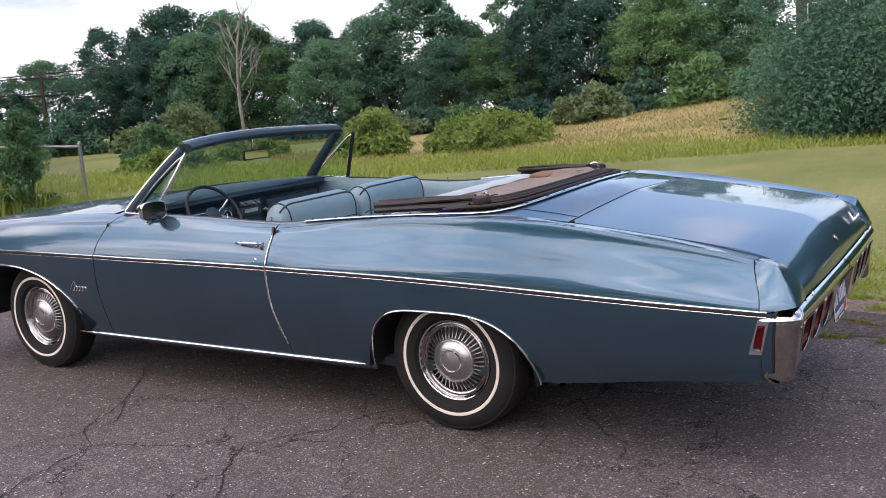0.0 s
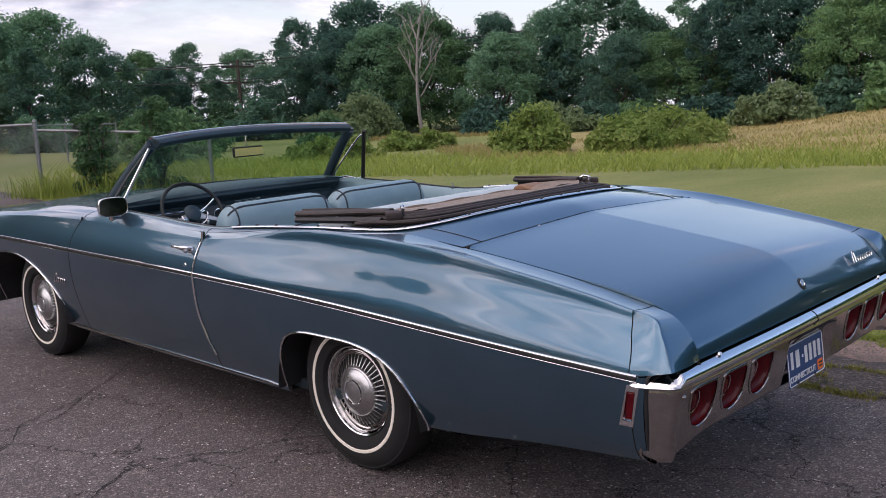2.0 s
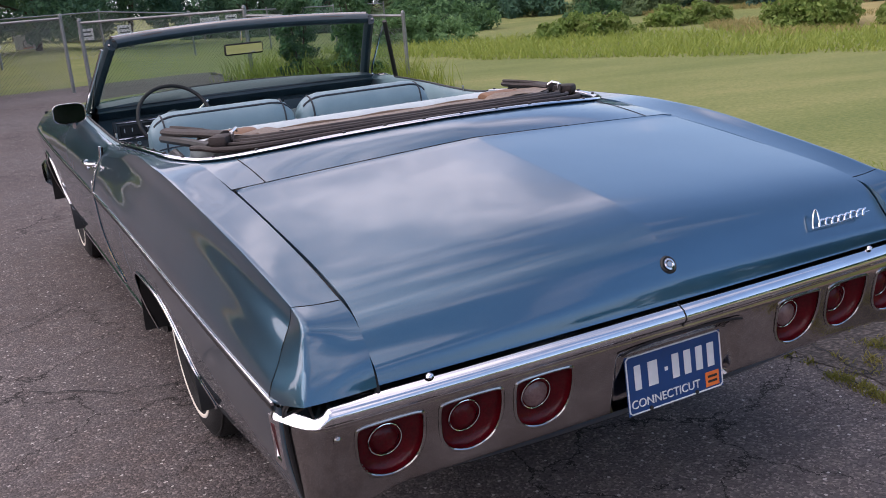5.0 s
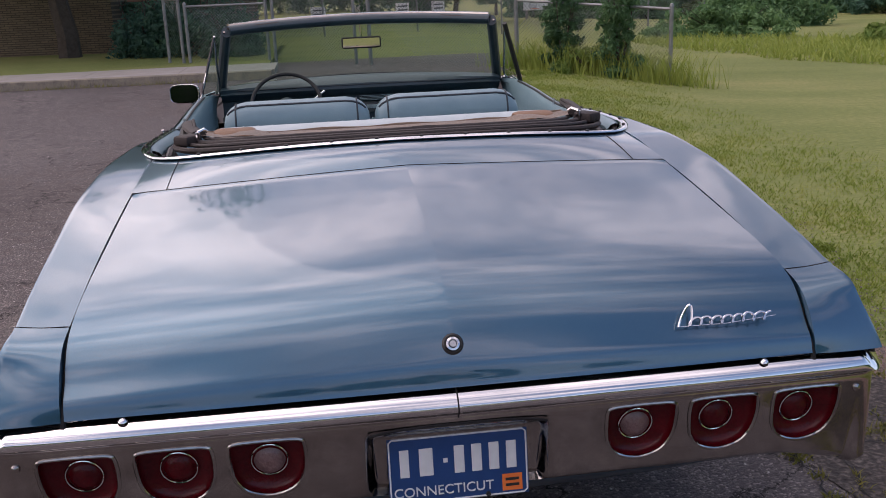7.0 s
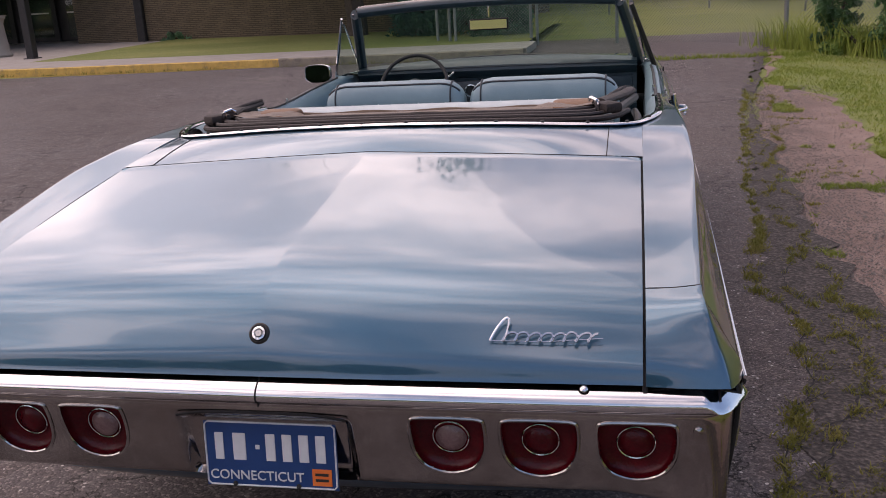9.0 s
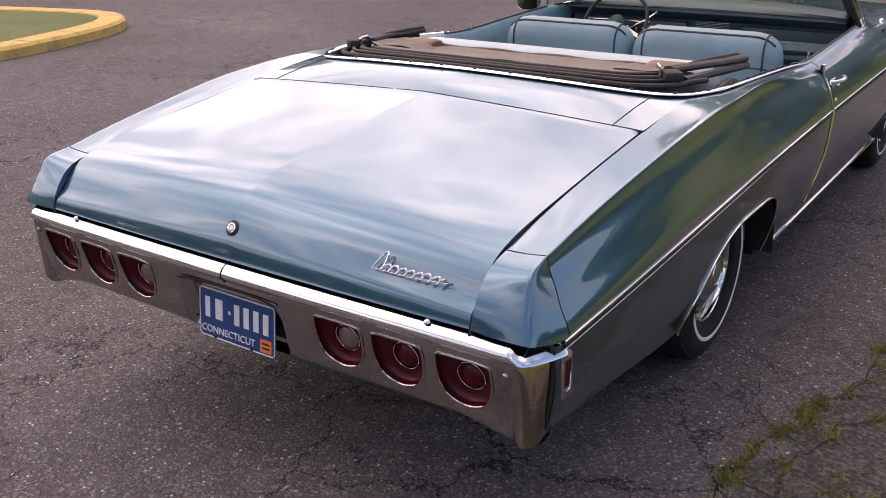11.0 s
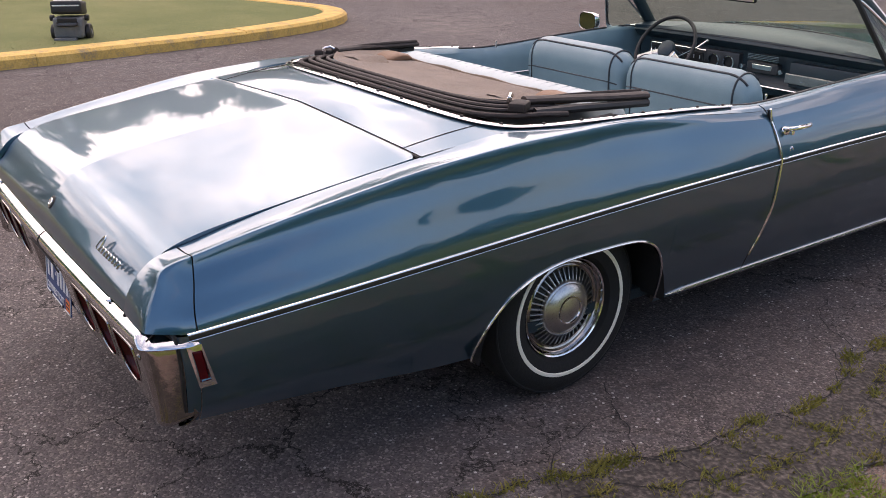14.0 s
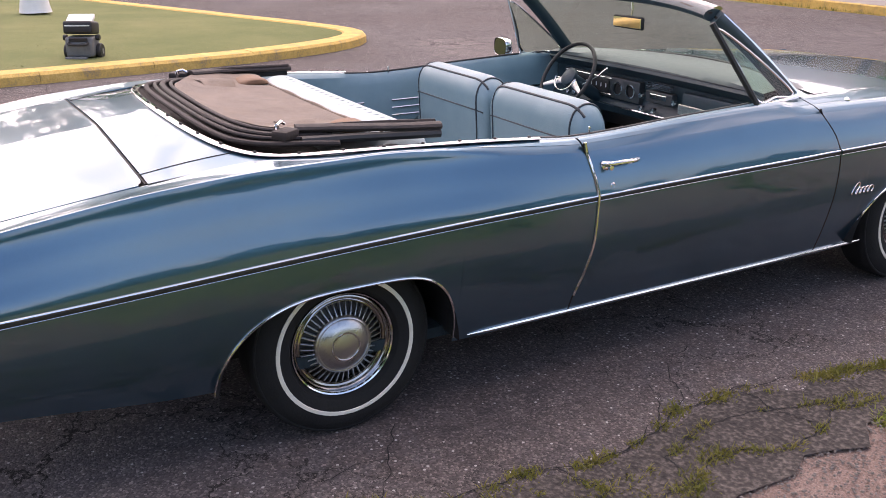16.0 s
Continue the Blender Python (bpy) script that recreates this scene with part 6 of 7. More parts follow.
def fence_run(name, label, pts, h, pitch=.06, r=.0016, post_r=.03, mid=False):
    f = thing(name, label, "fence", pts[0])
    o = Vector(pts[0])
    for p in pts:
        q = Vector(p) - o
        pp = part("post", lathe([(post_r, -.15), (post_r, h + .03), (post_r * 1.15, h + .035), (post_r * .8, h + .07), (.0005, h + .085)], 10, "z"), GALV, f)
        pp.location = q
    for a, b in zip(pts, pts[1:]):
        A, B = Vector(a) - o, Vector(b) - o
        part("rail", sweep([A + Vector((0, 0, h)), B + Vector((0, 0, h))], .021, 8), GALV, f)
        if mid:
            part("rail", sweep([A + Vector((0, 0, .08)), B + Vector((0, 0, .08))], .019, 8), GALV, f)
        part("wire_mesh", wire_panel(A, B, .05, h, pitch, r), GALV, f, smooth=0)
    return f


gz = ground_z
P3 = lambda x, y: (x, y, gz(x, y))
fence_run("chain_link_gate", "galvanised chain-link gate leaf in a tube frame", [P3(-2.60, 14.75), P3(-1.14, 14.65)], 1.15, mid=True, r=.0026)
fence_run("chain_link_fence", "galvanised chain-link fence beside the gate", [P3(-3.02, 15.1), P3(-2.72, 14.8)], 1.28, r=.0026)
fence_run("chain_link_fence", "galvanised chain-link fence between gate posts", [P3(-1.02, 14.6), P3(.45, 14.2)], 1.25, r=.0026)
fence_run("chain_link_gate", "wide chain-link gate leaf across the drive", [P3(.70, 13.9), P3(3.03, 12.15)], 1.15, r=.0022, post_r=.035)
fence_run("chain_link_fence", "chain-link fence overgrown with shrubs", [P3(3.03, 12.15), P3(4.92, 10.15)], 1.06, r=.0022)
fence_run("far_fence", "long chain-link fence round a ball court", [P3(-3, 25), P3(0, 26.2), P3(3, 27.4), P3(6, 28.6), P3(9, 29.8), P3(12, 31), P3(15, 33)], 1.35, pitch=.14, r=.004)


def sign_on_post(at, turn, w, h, zc, material, label, post_h, bars=0, post_mat=None):
    s = thing("sign", label, "sign", at, turn)
    part("panel", box(-w / 2, w / 2, -.012, .012, zc - h / 2, zc + h / 2, .004, 1), material, s)
    part("post", sweep([(0, .03, -.1), (0, .03, post_h)], .03, 8), post_mat or DARK_STEEL, s)
    for k in range(bars):
        part("text_bar", box(-w * .36, w * (.36 - .1 * (k % 2)), -.016, -.011, zc + h * (.28 - .22 * k) - .012, zc + h * (.28 - .22 * k) + .012), BLACK if material is WHITE_PAINT else PLATE_WHITE, s)


sign_on_post(P3(-3.95, 18.3), 8, .62, .50, 1.52, BROWN_PAINT, "brown board sign on a slim dark post", 1.5, 3)
for sx, sy in ((-.15, 26.27), (2.54, 27.46), (3.76, 28.0), (7.67, 29.74)):
    s = thing("notice", "small white notice wired to the far fence", "notice", (sx, sy - .06, .93 - 1.15), 22, group="notices on the fence")
    part("panel", box(-.24, .24, -.01, .01, .98, 1.32, .004, 1), WHITE_PAINT, s)
    part("wire_tie", box(-.03, .03, .008, .06, 1.10, 1.14), GALV, s)
    for k in range(2):
        part("text_bar", box(-.17, .17, -.014, -.009, 1.08 + .12 * k, 1.12 + .12 * k), BLACK, s)


def backboard(at, turn):
    b = thing("basketball_hoop", "white basketball backboard on a bent steel post", "hoop", at, turn, group="hoops of the ball court")
    zb = .50 - at[2]
    part("post", sweep(spline([(0, .9, -.1), (0, .9, zb - .4), (0, .75, zb + .02), (0, .1, zb + .05)], 5), .06, 8), GALV, b)
    part("board", box(-.55, .55, 0, .04, zb - .32, zb + .36, .02, 1), WHITE_PAINT, b, "white board")
    part("target", sweep([(-.18, -.006, zb - .2), (-.18, -.006, zb + .08), (.18, -.006, zb + .08), (.18, -.006, zb - .2), (-.18, -.006, zb - .2)], .015, 4, caps=False), BLACK, b)
    part("ring", sweep([(.22 * math.cos(a), -.26 + .22 * math.sin(a), zb - .24) for a in [2 * math.pi * k / 20 for k in range(21)]], .012, 6, caps=False), ORANGE, b)


backboard((11.2, 46.5, gz(11.2, 46.5) - .5), 10)
backboard((2.2, 45.0, gz(2.2, 45) - .2), 0)


# ---- trees, bushes, weeds ----
nrng = np.random.RandomState(11)


def leaf_cloud(centres, n_each, size, shell=.45, flat=.75, up=0.0):
    """Leaf quads scattered round clump centres (x, y, z, radius)."""
    C_ = np.array(centres)
    n = len(C_) * n_each
    idx = np.repeat(np.arange(len(C_)), n_each)
    d = nrng.normal(size=(n, 3))
    d /= np.linalg.norm(d, axis=1)[:, None]
    r = nrng.rand(n) ** shell
    pos = C_[idx, :3] + d * (r * C_[idx, 3])[:, None] * np.array([1, 1, flat])
    nr = d + nrng.normal(size=(n, 3)) * .7
    nr[:, 2] += up
    nr /= np.linalg.norm(nr, axis=1)[:, None]
    t = np.cross(nr, nrng.normal(size=(n, 3)))
    t /= np.linalg.norm(t, axis=1)[:, None] + 1e-9
    b = np.cross(nr, t)
    s = size * (.55 + .9 * nrng.rand(n))[:, None]
    droop = nr * s * .25
    V = np.stack([pos - t * s * .9 - droop, pos + b * s * .42, pos + t * s * .9 - droop, pos - b * s * .42], 1).reshape(-1, 3)
    F = np.arange(n * 4).reshape(n, 4)
    return V.tolist(), F.tolist()


def limb(p, d, length, r, depth, out_, tips, spread=.75, rnd=None):
    n = 5
    pts, rad = [p], [r]
    for i in range(n):
        d = (d + Vector((rnd.uniform(-.16, .16), rnd.uniform(-.16, .16), rnd.uniform(-.05, .12)))).normalized()
        p = p + d * (length / n)
        pts.append(p)
        rad.append(r * (1 - .62 * (i + 1) / n))
    out_.append(sweep(pts, r, 6, radii=rad, caps=False))
    tips.append(p)
    if depth:
        for k in range(rnd.choice((2, 3, 3))):
            s = rnd.uniform(.45, .95)
            j = min(n, max(1, int(s * n)))
            a = rnd.uniform(0, 6.28)
            q = (d + Vector((math.cos(a) * spread, math.sin(a) * spread, rnd.uniform(-.05, .4)))).normalized()
            limb(pts[j], q, length * rnd.uniform(.5, .7), rad[j] * .7, depth - 1, out_, tips, spread, rnd)


def make_tree(name, label, seed, h, w, leaf_mat, n_clump=150, n_each=135, leaf=.115, trunk_frac=.25, stout=0.0):
    rnd = random.Random(seed)
    t = thing(name, label, "tree")
    geo, tips = [], []
    limb(Vector((0, 0, -.3)), Vector((0, 0, 1)), h * .62, stout or .035 * h * .5, 0, geo, tips, rnd=rnd)
    for k in range(7):
        a = k * 2.4 + rnd.uniform(-.4, .4)
        z = h * (trunk_frac + .42 * k / 7)
        limb(Vector((0, 0, z * .9)), Vector((math.cos(a), math.sin(a), .55)).normalized(), w * .42, .012 * h * .5, 1, geo, tips, rnd=rnd)
    part("trunk", join(*geo), BARK, t)
    cs = []
    while len(cs) < n_clump:
        a, zz = rnd.uniform(0, 6.283), rnd.random()
        prof = math.sin(math.pi * min(1, (.10 + .9 * zz)) ** .8) ** .55
        rr = w / 2 * prof * (.35 + .65 * rnd.random() ** .5) * (1 + .28 * math.sin(3 * a + seed) * math.sin(5 * zz + seed))
        z = h * (trunk_frac * .55 + (1.0 - trunk_frac * .55) * zz)
        cs.append((rr * math.cos(a), rr * math.sin(a), z * .97, w * rnd.uniform(.06, .135)))
    for p in tips[::2]:
        cs.append((p.x, p.y, p.z, w * .12))
    c = part("crown", leaf_cloud(cs, n_each, leaf, up=.25), leaf_mat, t, smooth=0)
    tagged(c, "crown of many small leaf clumps")
    return t


PROTO = [
    make_tree("broadleaf_tree", "tall dark green broadleaf tree in the woods edge", 1, 8.2, 6.4, LEAF_A),
    make_tree("broadleaf_tree", "spreading mid-green broadleaf tree in the woods edge", 2, 7.4, 7.2, LEAF_B, trunk_frac=.18),
    make_tree("broadleaf_tree", "tall slim dark broadleaf tree with gaps in its crown", 3, 9.0, 5.0, LEAF_A, n_clump=95, trunk_frac=.3),
    make_tree("broadleaf_tree", "lumpy deep green broadleaf tree", 4, 8.0, 6.8, LEAF_A, trunk_frac=.12),
]
for p in PROTO:
    p.matrix_basis = pose(0, -400, -30)
tr = random.Random(5)
az_h = curve([-40, 0, 14, 20, 25, 28, 30, 33, 36, 40, 44, 47, 49, 52.5, 54, 56, 56.8, 59.2, 60.5, 65, 73, 76, 86, 89, 93, 110], [4, 4.5, 5.5, 5.9, 6.2, 3.1, 3.9, 2.7, 4.5, 5.3, 5.7, 6.0, 4.6, 4.5, 6.6, 6.6, 3.7, 3.7, 6.4, 7.5, 7.8, 2.8, 2.8, 5.0, 2.6, 2.2])
az_d = curve([-40, 0, 15, 22, 28, 34, 40, 46, 52, 58, 64, 70, 76, 82, 90, 110], [75, 66, 60, 55, 66, 61, 58, 55, 51, 49, 48, 47, 46, 45, 45, 48])
first = {}


def plant(x, y, h, kind, sink=0.0):
    ph = (8.2, 7.4, 9.0, 8.0)[kind]
    s = h / ph
    m = pose(x, y, gz(x, y) - sink, 0, 0, tr.uniform(0, 360))
    if kind not in first:
        first[kind] = PROTO[kind]
        ob = PROTO[kind]
        ob.matrix_basis = m
    else:
        ob = copy_thing(PROTO[kind], m)
    ob.scale = (s * tr.uniform(.92, 1.12), s * tr.uniform(.92, 1.12), s)
    ob["group"] = "trees of the woods edge"
    return ob


a = -14.0
while a < 100:
    for rowi, (dd, fac) in enumerate(((0, .80), (5.5, 1.03))):
        az = a + tr.uniform(-1.2, 1.2) + 2.0 * rowi
        d = az_d(az) + dd + tr.uniform(-1.5, 1.5)
        ra = radians(az)
        x, y = -3 + d * math.sin(ra), -2.7 + d * math.cos(ra)
        el = az_h(az) * (tr.uniform(.9, 1.08) if rowi else tr.uniform(.72, 1.0)) * fac
        hh = 1.55 + d * math.tan(radians(el)) - gz(x, y)
        plant(x, y, max(2.6, hh), tr.randrange(4), .2)
    a += 3.4 if a > 14 else 5.5
# trees on the far side of the lot, which the mirrors and bright metal show
for k in range(27):
    az = radians(144 + 4.5 * k)
    d = 46 + tr.uniform(-4, 6)
    plant(d * math.sin(az), d * math.cos(az), tr.uniform(7, 9.5), tr.randrange(4))

# a nearer clump of trees past the lawn, mirrored in the lid's steep rear face
for k in range(8):
    az = radians(104 + 4.6 * k)
    d = 30 + 3 * (k % 2)
    plant(d * math.sin(az), d * math.cos(az), 9.2 + .5 * (k % 3), k % 4)

# tall trees beyond the ball court
for k, (azd, d, hh) in enumerate(((-13, 40, 10.5), (-8.5, 43, 9.5), (-5, 38, 8.8), (3, 44, 9), (8, 47, 9))):
    az = radians(azd)
    plant(d * math.sin(az), -3 + d * math.cos(az), hh, k % 4)

# tall trees behind the brick building
for k in range(8):
    az = radians(-47 + 4.6 * k)
    d = 50 + 3 * (k % 2)
    plant(d * math.sin(az), d * math.cos(az), tr.uniform(8.5, 10), k % 4)
# shade tree before the brick wall
shade_tree = make_tree("shade_tree", "old broadleaf tree with a stout dark trunk beside the brick wall", 12, 6.8, 8.8, LEAF_A, n_clump=130, n_each=150, leaf=.13, trunk_frac=.62, stout=.27)
shade_tree.matrix_basis = pose(-5.62, 18.4, .33)
# tall trees across the lot, past the island
for k in range(12):
    az = radians(-50 - 6 * k)
    d = 42 + 5 * (k % 3)
    plant(d * math.sin(az), d * math.cos(az), tr.uniform(11.5, 13.5) if 1 < k < 7 else tr.uniform(5, 6.5), k % 4)


def make_bush(name, label, at, w, h, leaf_mat, n=26, each=70, leaf=.07, deep=None, seed=1, stems=5, category="bush", column=False):
    rnd = random.Random(seed)
    b = thing(name, label, category, at)
    cs = []
    dp = deep or w
    for k in range(n):
        a = rnd.uniform(0, 6.283)
        r = math.sqrt(rnd.random()) * .42
        z = rnd.uniform(.08, .88) * (1 - 4.0 * r * r)
        if column:
            z = rnd.uniform(.04, .93)
            r *= 1.1 - .55 * z
        cs.append((r * w * math.cos(a), r * dp * math.sin(a), h * z, min(w, h * 1.6) * rnd.uniform(.13, .22)))
    geo = []
    for k in range(stems):
        a = rnd.uniform(0, 6.283)
        geo.append(sweep([(0, 0, -.05), (.12 * w * math.cos(a), .12 * dp * math.sin(a), h * .35), (.26 * w * math.cos(a), .26 * dp * math.sin(a), h * .75)], .02, 5, radii=[.02 + .008 * h, .014, .006]))
    for g in geo:
        part("stem", g, BARK, b)
    part("foliage", leaf_cloud(cs, each, leaf, up=.3), leaf_mat, b, smooth=0)
    return b


def bush_at(x, y, *args, **kw):
    return make_bush(args[0], args[1], (x, y, gz(x, y) - .03), *args[2:], **kw)


bush_at(29.7, 42.9, "round_bush", "round grey-green bush below the woods", 2.3, 1.75, LEAF_C, n=34, each=110, leaf=.13, seed=3)
bush_at(30.6, 35.6, "round_bush", "broad grey-green willow bush", 3.7, 2.5, LEAF_C, n=44, each=120, leaf=.14, seed=4)
bush_at(22.6, 29.0, "leafy_bush", "lumpy mid-green bush at the field edge", 2.6, 1.7, LEAF_B, n=34, each=110, leaf=.12, seed=5)
bush_at(21.4, 16.7, "leafy_bush", "bright green rounded bush at the field edge", 2.7, 1.9, LEAF_D, n=36, each=120, leaf=.11, seed=6)
bush_at(24.8, 13.9, "bramble_mound", "wide sprawling bramble mound", 7.6, 1.55, LEAF_D, n=110, each=110, leaf=.10, deep=4.0, seed=7)
bush_at(23.2, 24.0, "bramble_mound", "low bramble mound in the dry grass", 4.2, .95, LEAF_D, n=60, each=90, leaf=.10, deep=2.6, seed=8)
bush_at(16.6, 21.6, "bramble_mound", "low green brambles beyond the fence", 5.0, .95, LEAF_D, n=60, each=90, leaf=.10, deep=3, seed=9)
bush_at(12.5, 25.5, "bramble_mound", "sprawling green brambles beyond the lawn", 6.0, 1.2, LEAF_B, n=70, each=90, leaf=.10, deep=3, seed=19)
bush_at(27.5, 33.0, "round_bush", "small round green bush", 1.9, 1.3, LEAF_C, n=30, each=100, leaf=.12, seed=20)
bush_at(18.5, 35, "leafy_bush", "mid-green thicket beyond the ball court", 6, 2.2, LEAF_B, n=60, each=100, leaf=.14, seed=21)
bush_at(25.6, 1.8, "leafy_tree", "large dark spreading bush at the meadow's end", 7.4, 5.0, LEAF_A, n=150, each=420, leaf=.075, seed=10, category="tree")
bush_at(34.5, -3, "leafy_tree", "large dark green tree at the meadow's end", 8.0, 5.6, LEAF_A, n=110, each=300, leaf=.10, seed=11, category="tree")
ug = random.Random(9)
for k in range(22):
    az = radians(16 + 3.3 * k + ug.uniform(-1, 1))
    d = az_d(math.degrees(az)) - 4 + ug.uniform(-1.5, 1.5)
    if 46 < math.degrees(az) < 48:
        continue
    x, y = -3 + d * math.sin(az), -2.7 + d * math.cos(az)
    b = bush_at(x, y, "understory_bush", "dense shrub under the woods edge", ug.uniform(3, 4.6), ug.uniform(1.7, 2.9), (LEAF_A, LEAF_B, LEAF_A, LEAF_C)[k % 4], n=34, each=90, leaf=.17, seed=40 + k)
    b["group"] = "shrubs under the trees"
# dark shrubs behind the gate leaf
bush_at(-2.75, 17.6, "gate_shrub", "dense dark shrub behind the chain-link gate", 2.6, 2.5, LEAF_A, n=60, each=110, leaf=.06, seed=71)
bush_at(-1.95, 16.3, "gate_shrub", "dark shrub close behind the chain-link gate", 1.35, 1.35, LEAF_A, n=40, each=100, leaf=.05, seed=72)
bush_at(-3.9, 17.2, "gate_shrub", "dark leafy shrub between the wall and the gate", 1.3, 1.9, LEAF_A, n=40, each=100, leaf=.055, seed=73)
# shrubs grown through the near fence
bush_at(3.62, 11.45, "fence_shrub", "leafy shrub grown into the chain-link fence", .80, 1.42, LEAF_B, n=46, each=75, leaf=.042, seed=12, column=True)
bush_at(4.35, 10.75, "fence_shrub", "taller leafy shrub grown into the chain-link fence", .80, 1.70, LEAF_B, n=52, each=75, leaf=.045, seed=13, column=True)
bush_at(4.0, 11.1, "fence_shrub", "low weeds at the foot of the fence", 1.6, .55, LEAF_D, n=26, each=90, leaf=.04, seed=14, deep=.6)
for k, (x, y, w, h) in enumerate(((-9.2, 21.2, .9, .55), (-7.6, 20.8, .6, .35), (-11.5, 21.0, 1.2, .4), (-4.4, 19.9, 1.4, 1.6), (-3.3, 20.4, 1.8, 2.0))):
    make_bush("wall_shrub", "dark shrub at the foot of the brick wall", (x, y, .33), w, h, LEAF_A, n=20, each=80, leaf=.06, seed=60 + k)


def far_house():
    h = thing("brick_house", "red-tan brick house behind the trees", "house", (60.0, 8.0, gz(60, 8)))
    part("wall", box(0, 8, -2.6, 2.6, -.2, 6.3), BRICK_WALL, h)
    part("roof", join(box(-.3, 8.3, -2.9, 2.9, 6.3, 6.5), ([(-.3, -2.9, 6.5), (8.3, -2.9, 6.5), (8.3, 2.9, 6.5), (-.3, 2.9, 6.5), (2, 0, 8.2), (6, 0, 8.2)], [(0, 1, 5, 4), (1, 2, 5), (2, 3, 4, 5), (3, 0, 4)])), DARK_WALL, h)
    for y in (-1.5, 0, 1.5):
        for z in (1.6, 4.4):
            w = part("window", box(-.05, .03, y - .42, y + .42, z, z + 1.2), WHITE_PAINT, h)
            part("pane", box(-.07, -.04, y - .34, y + .34, z + .08, z + 1.12), DARK_STEEL, w)


far_house()


def dead_tree(at):
    rnd = random.Random(21)
    t = thing("dead_tree", "bare grey dead tree with forked limbs", "tree", at)
    geo, tips = [], []
    limb(Vector((0, 0, -.2)), Vector((.02, 0, 1)), 6.7, .12, 0, geo, tips, rnd=rnd)
    for k in range(9):
        z = 2.2 + .5 * k
        a = 2.4 * k + rnd.uniform(-.5, .5)
        limb(Vector((0, 0, z * .98)), Vector((math.cos(a) * .8, math.sin(a) * .8, 1)).normalized(), 2.7 - .13 * k, .045, 2, geo, tips, spread=.7, rnd=rnd)
    part("trunk", join(*geo), DEADWOOD, t)


dead_tree((33.5, 34.0, gz(33.5, 34) - .1))


def power_line():
    p = thing("power_pole", "weathered wooden power pole with crossarms", "pole", (31.3, 48.1, gz(31.3, 48.1)))
    part("mast", sweep([(0, 0, -.3), (0, 0, 4.9)], .13, 10, radii=[.14, .10]), BARK, p)
    for z in (3.4, 4.4):
        part("crossarm", box(-1.2, 1.2, -.05, .05, z, z + .12), BARK, p)
        for x in (-1.1, -.5, .5, 1.1):
            part("insulator", lathe([(.03, z + .12), (.06, z + .18), (.04, z + .25), (.001, z + .27)], 8, "z"), WHITE_PAINT, p).location = (x, 0, 0)
    for k, (zl, zr, o) in enumerate(((4.2, 4.75, 0), (4.35, 4.35, .9), (3.3, 3.55, .4))):
        pts = []
        for i in range(31):
            s = i / 30
            pts.append((20 + 19 * s + o * .4, 64 - 33 * s + o, zl + (zr - zl) * s - .5 * math.sin(math.pi * s)))
        w = part("power_cable", sweep(pts, .028, 5), WIRE)
        tagged(w, "sagging dark overhead power cable", "cable", "overhead cables")


power_line()


def blades(spots, hmin, hmax, width, lean=.35):
    """Grass blades: one bent, tapering blade of two triangles for each (x, y, z)."""
    P = np.array(spots)
    n = len(P)
    a = nrng.rand(n) * 6.283
    h = hmin + (hmax - hmin) * nrng.rand(n) ** 1.5
    w = width * (.6 + .8 * nrng.rand(n))
    side = np.stack([np.cos(a), np.sin(a), np.zeros(n)], 1) * w[:, None]
    b = a + nrng.normal(size=n)
    tip = np.stack([np.cos(b) * h * lean, np.sin(b) * h * lean, h], 1)
    midp = tip * np.array([.35, .35, .6])
    V = np.stack([P - side, P + side, P + midp + side * .6, P + midp - side * .6, P + tip], 1).reshape(-1, 3)
    o = np.arange(n)[:, None] * 5
    F = (o + np.array([0, 1, 2, 3])).tolist() + (o + np.array([3, 2, 4])).tolist()
    return V.tolist(), F


def scatter(n, x0, x1, y0, y1, test, seed):
    r = random.Random(seed)
    out_ = []
    while len(out_) < n:
        x, y = r.uniform(x0, x1), r.uniform(y0, y1)
        if test(x, y, r.random()):
            out_.append((x, y, gz(x, y) - .02))
    return out_


nz = lambda x, y, f, s=0: noise.noise(Vector((x * f, y * f, s)))
lawn_edge = lambda y: max(road_edge(y) + .2, dirt_edge(y)) + .05
near_lawn = scatter(52000, 1.9, 4.6, -3.5, 12, lambda x, y, r: x > lawn_edge(y) + wob(y, .2, .9, 12) - .25 * (nz(x, y, 2.0) > .1) and r < max(.02, 1.1 - (x - 2) / 2.4) * (.25 + .75 * step(.5 + 1.6 * nz(x, y, 1.7, 6))), 1)
g = part("lawn_grass", blades(near_lawn, .010, .040, .0036, 1.0), BLADE, smooth=0)
tagged(g, "short uneven green grass blades beside the dirt", "grass", kind="stuff")
dirt_tufts = scatter(11000, 1.7, 3.0, -1.5, 9, lambda x, y, r: road_edge(y) + .3 < x < lawn_edge(y) + .2 and nz(x, y, 1.6, 4) + .4 * nz(x, y, 7, 2) > .30 + .2 * step((y - 2.5) / 2), 2)
g = part("dirt_tufts", blades(dirt_tufts, .012, .05, .0038, .9), BLADE, smooth=0)
tagged(g, "scattered grass tufts on the bare dirt", "grass", kind="stuff")
# broken asphalt edge: jagged cracks between the loose slabs, weeds rooted in some of them


def jagged(a, b, r, depth=4, amp=.16):
    """A crooked line from a to b."""
    if depth == 0:
        return [a, b]
    L = math.dist(a, b)
    m = ((a[0] + b[0]) / 2 + r.uniform(-amp, amp) * L, (a[1] + b[1]) / 2 + r.uniform(-amp, amp) * L)
    return jagged(a, m, r, depth - 1, amp)[:-1] + jagged(m, b, r, depth - 1, amp)


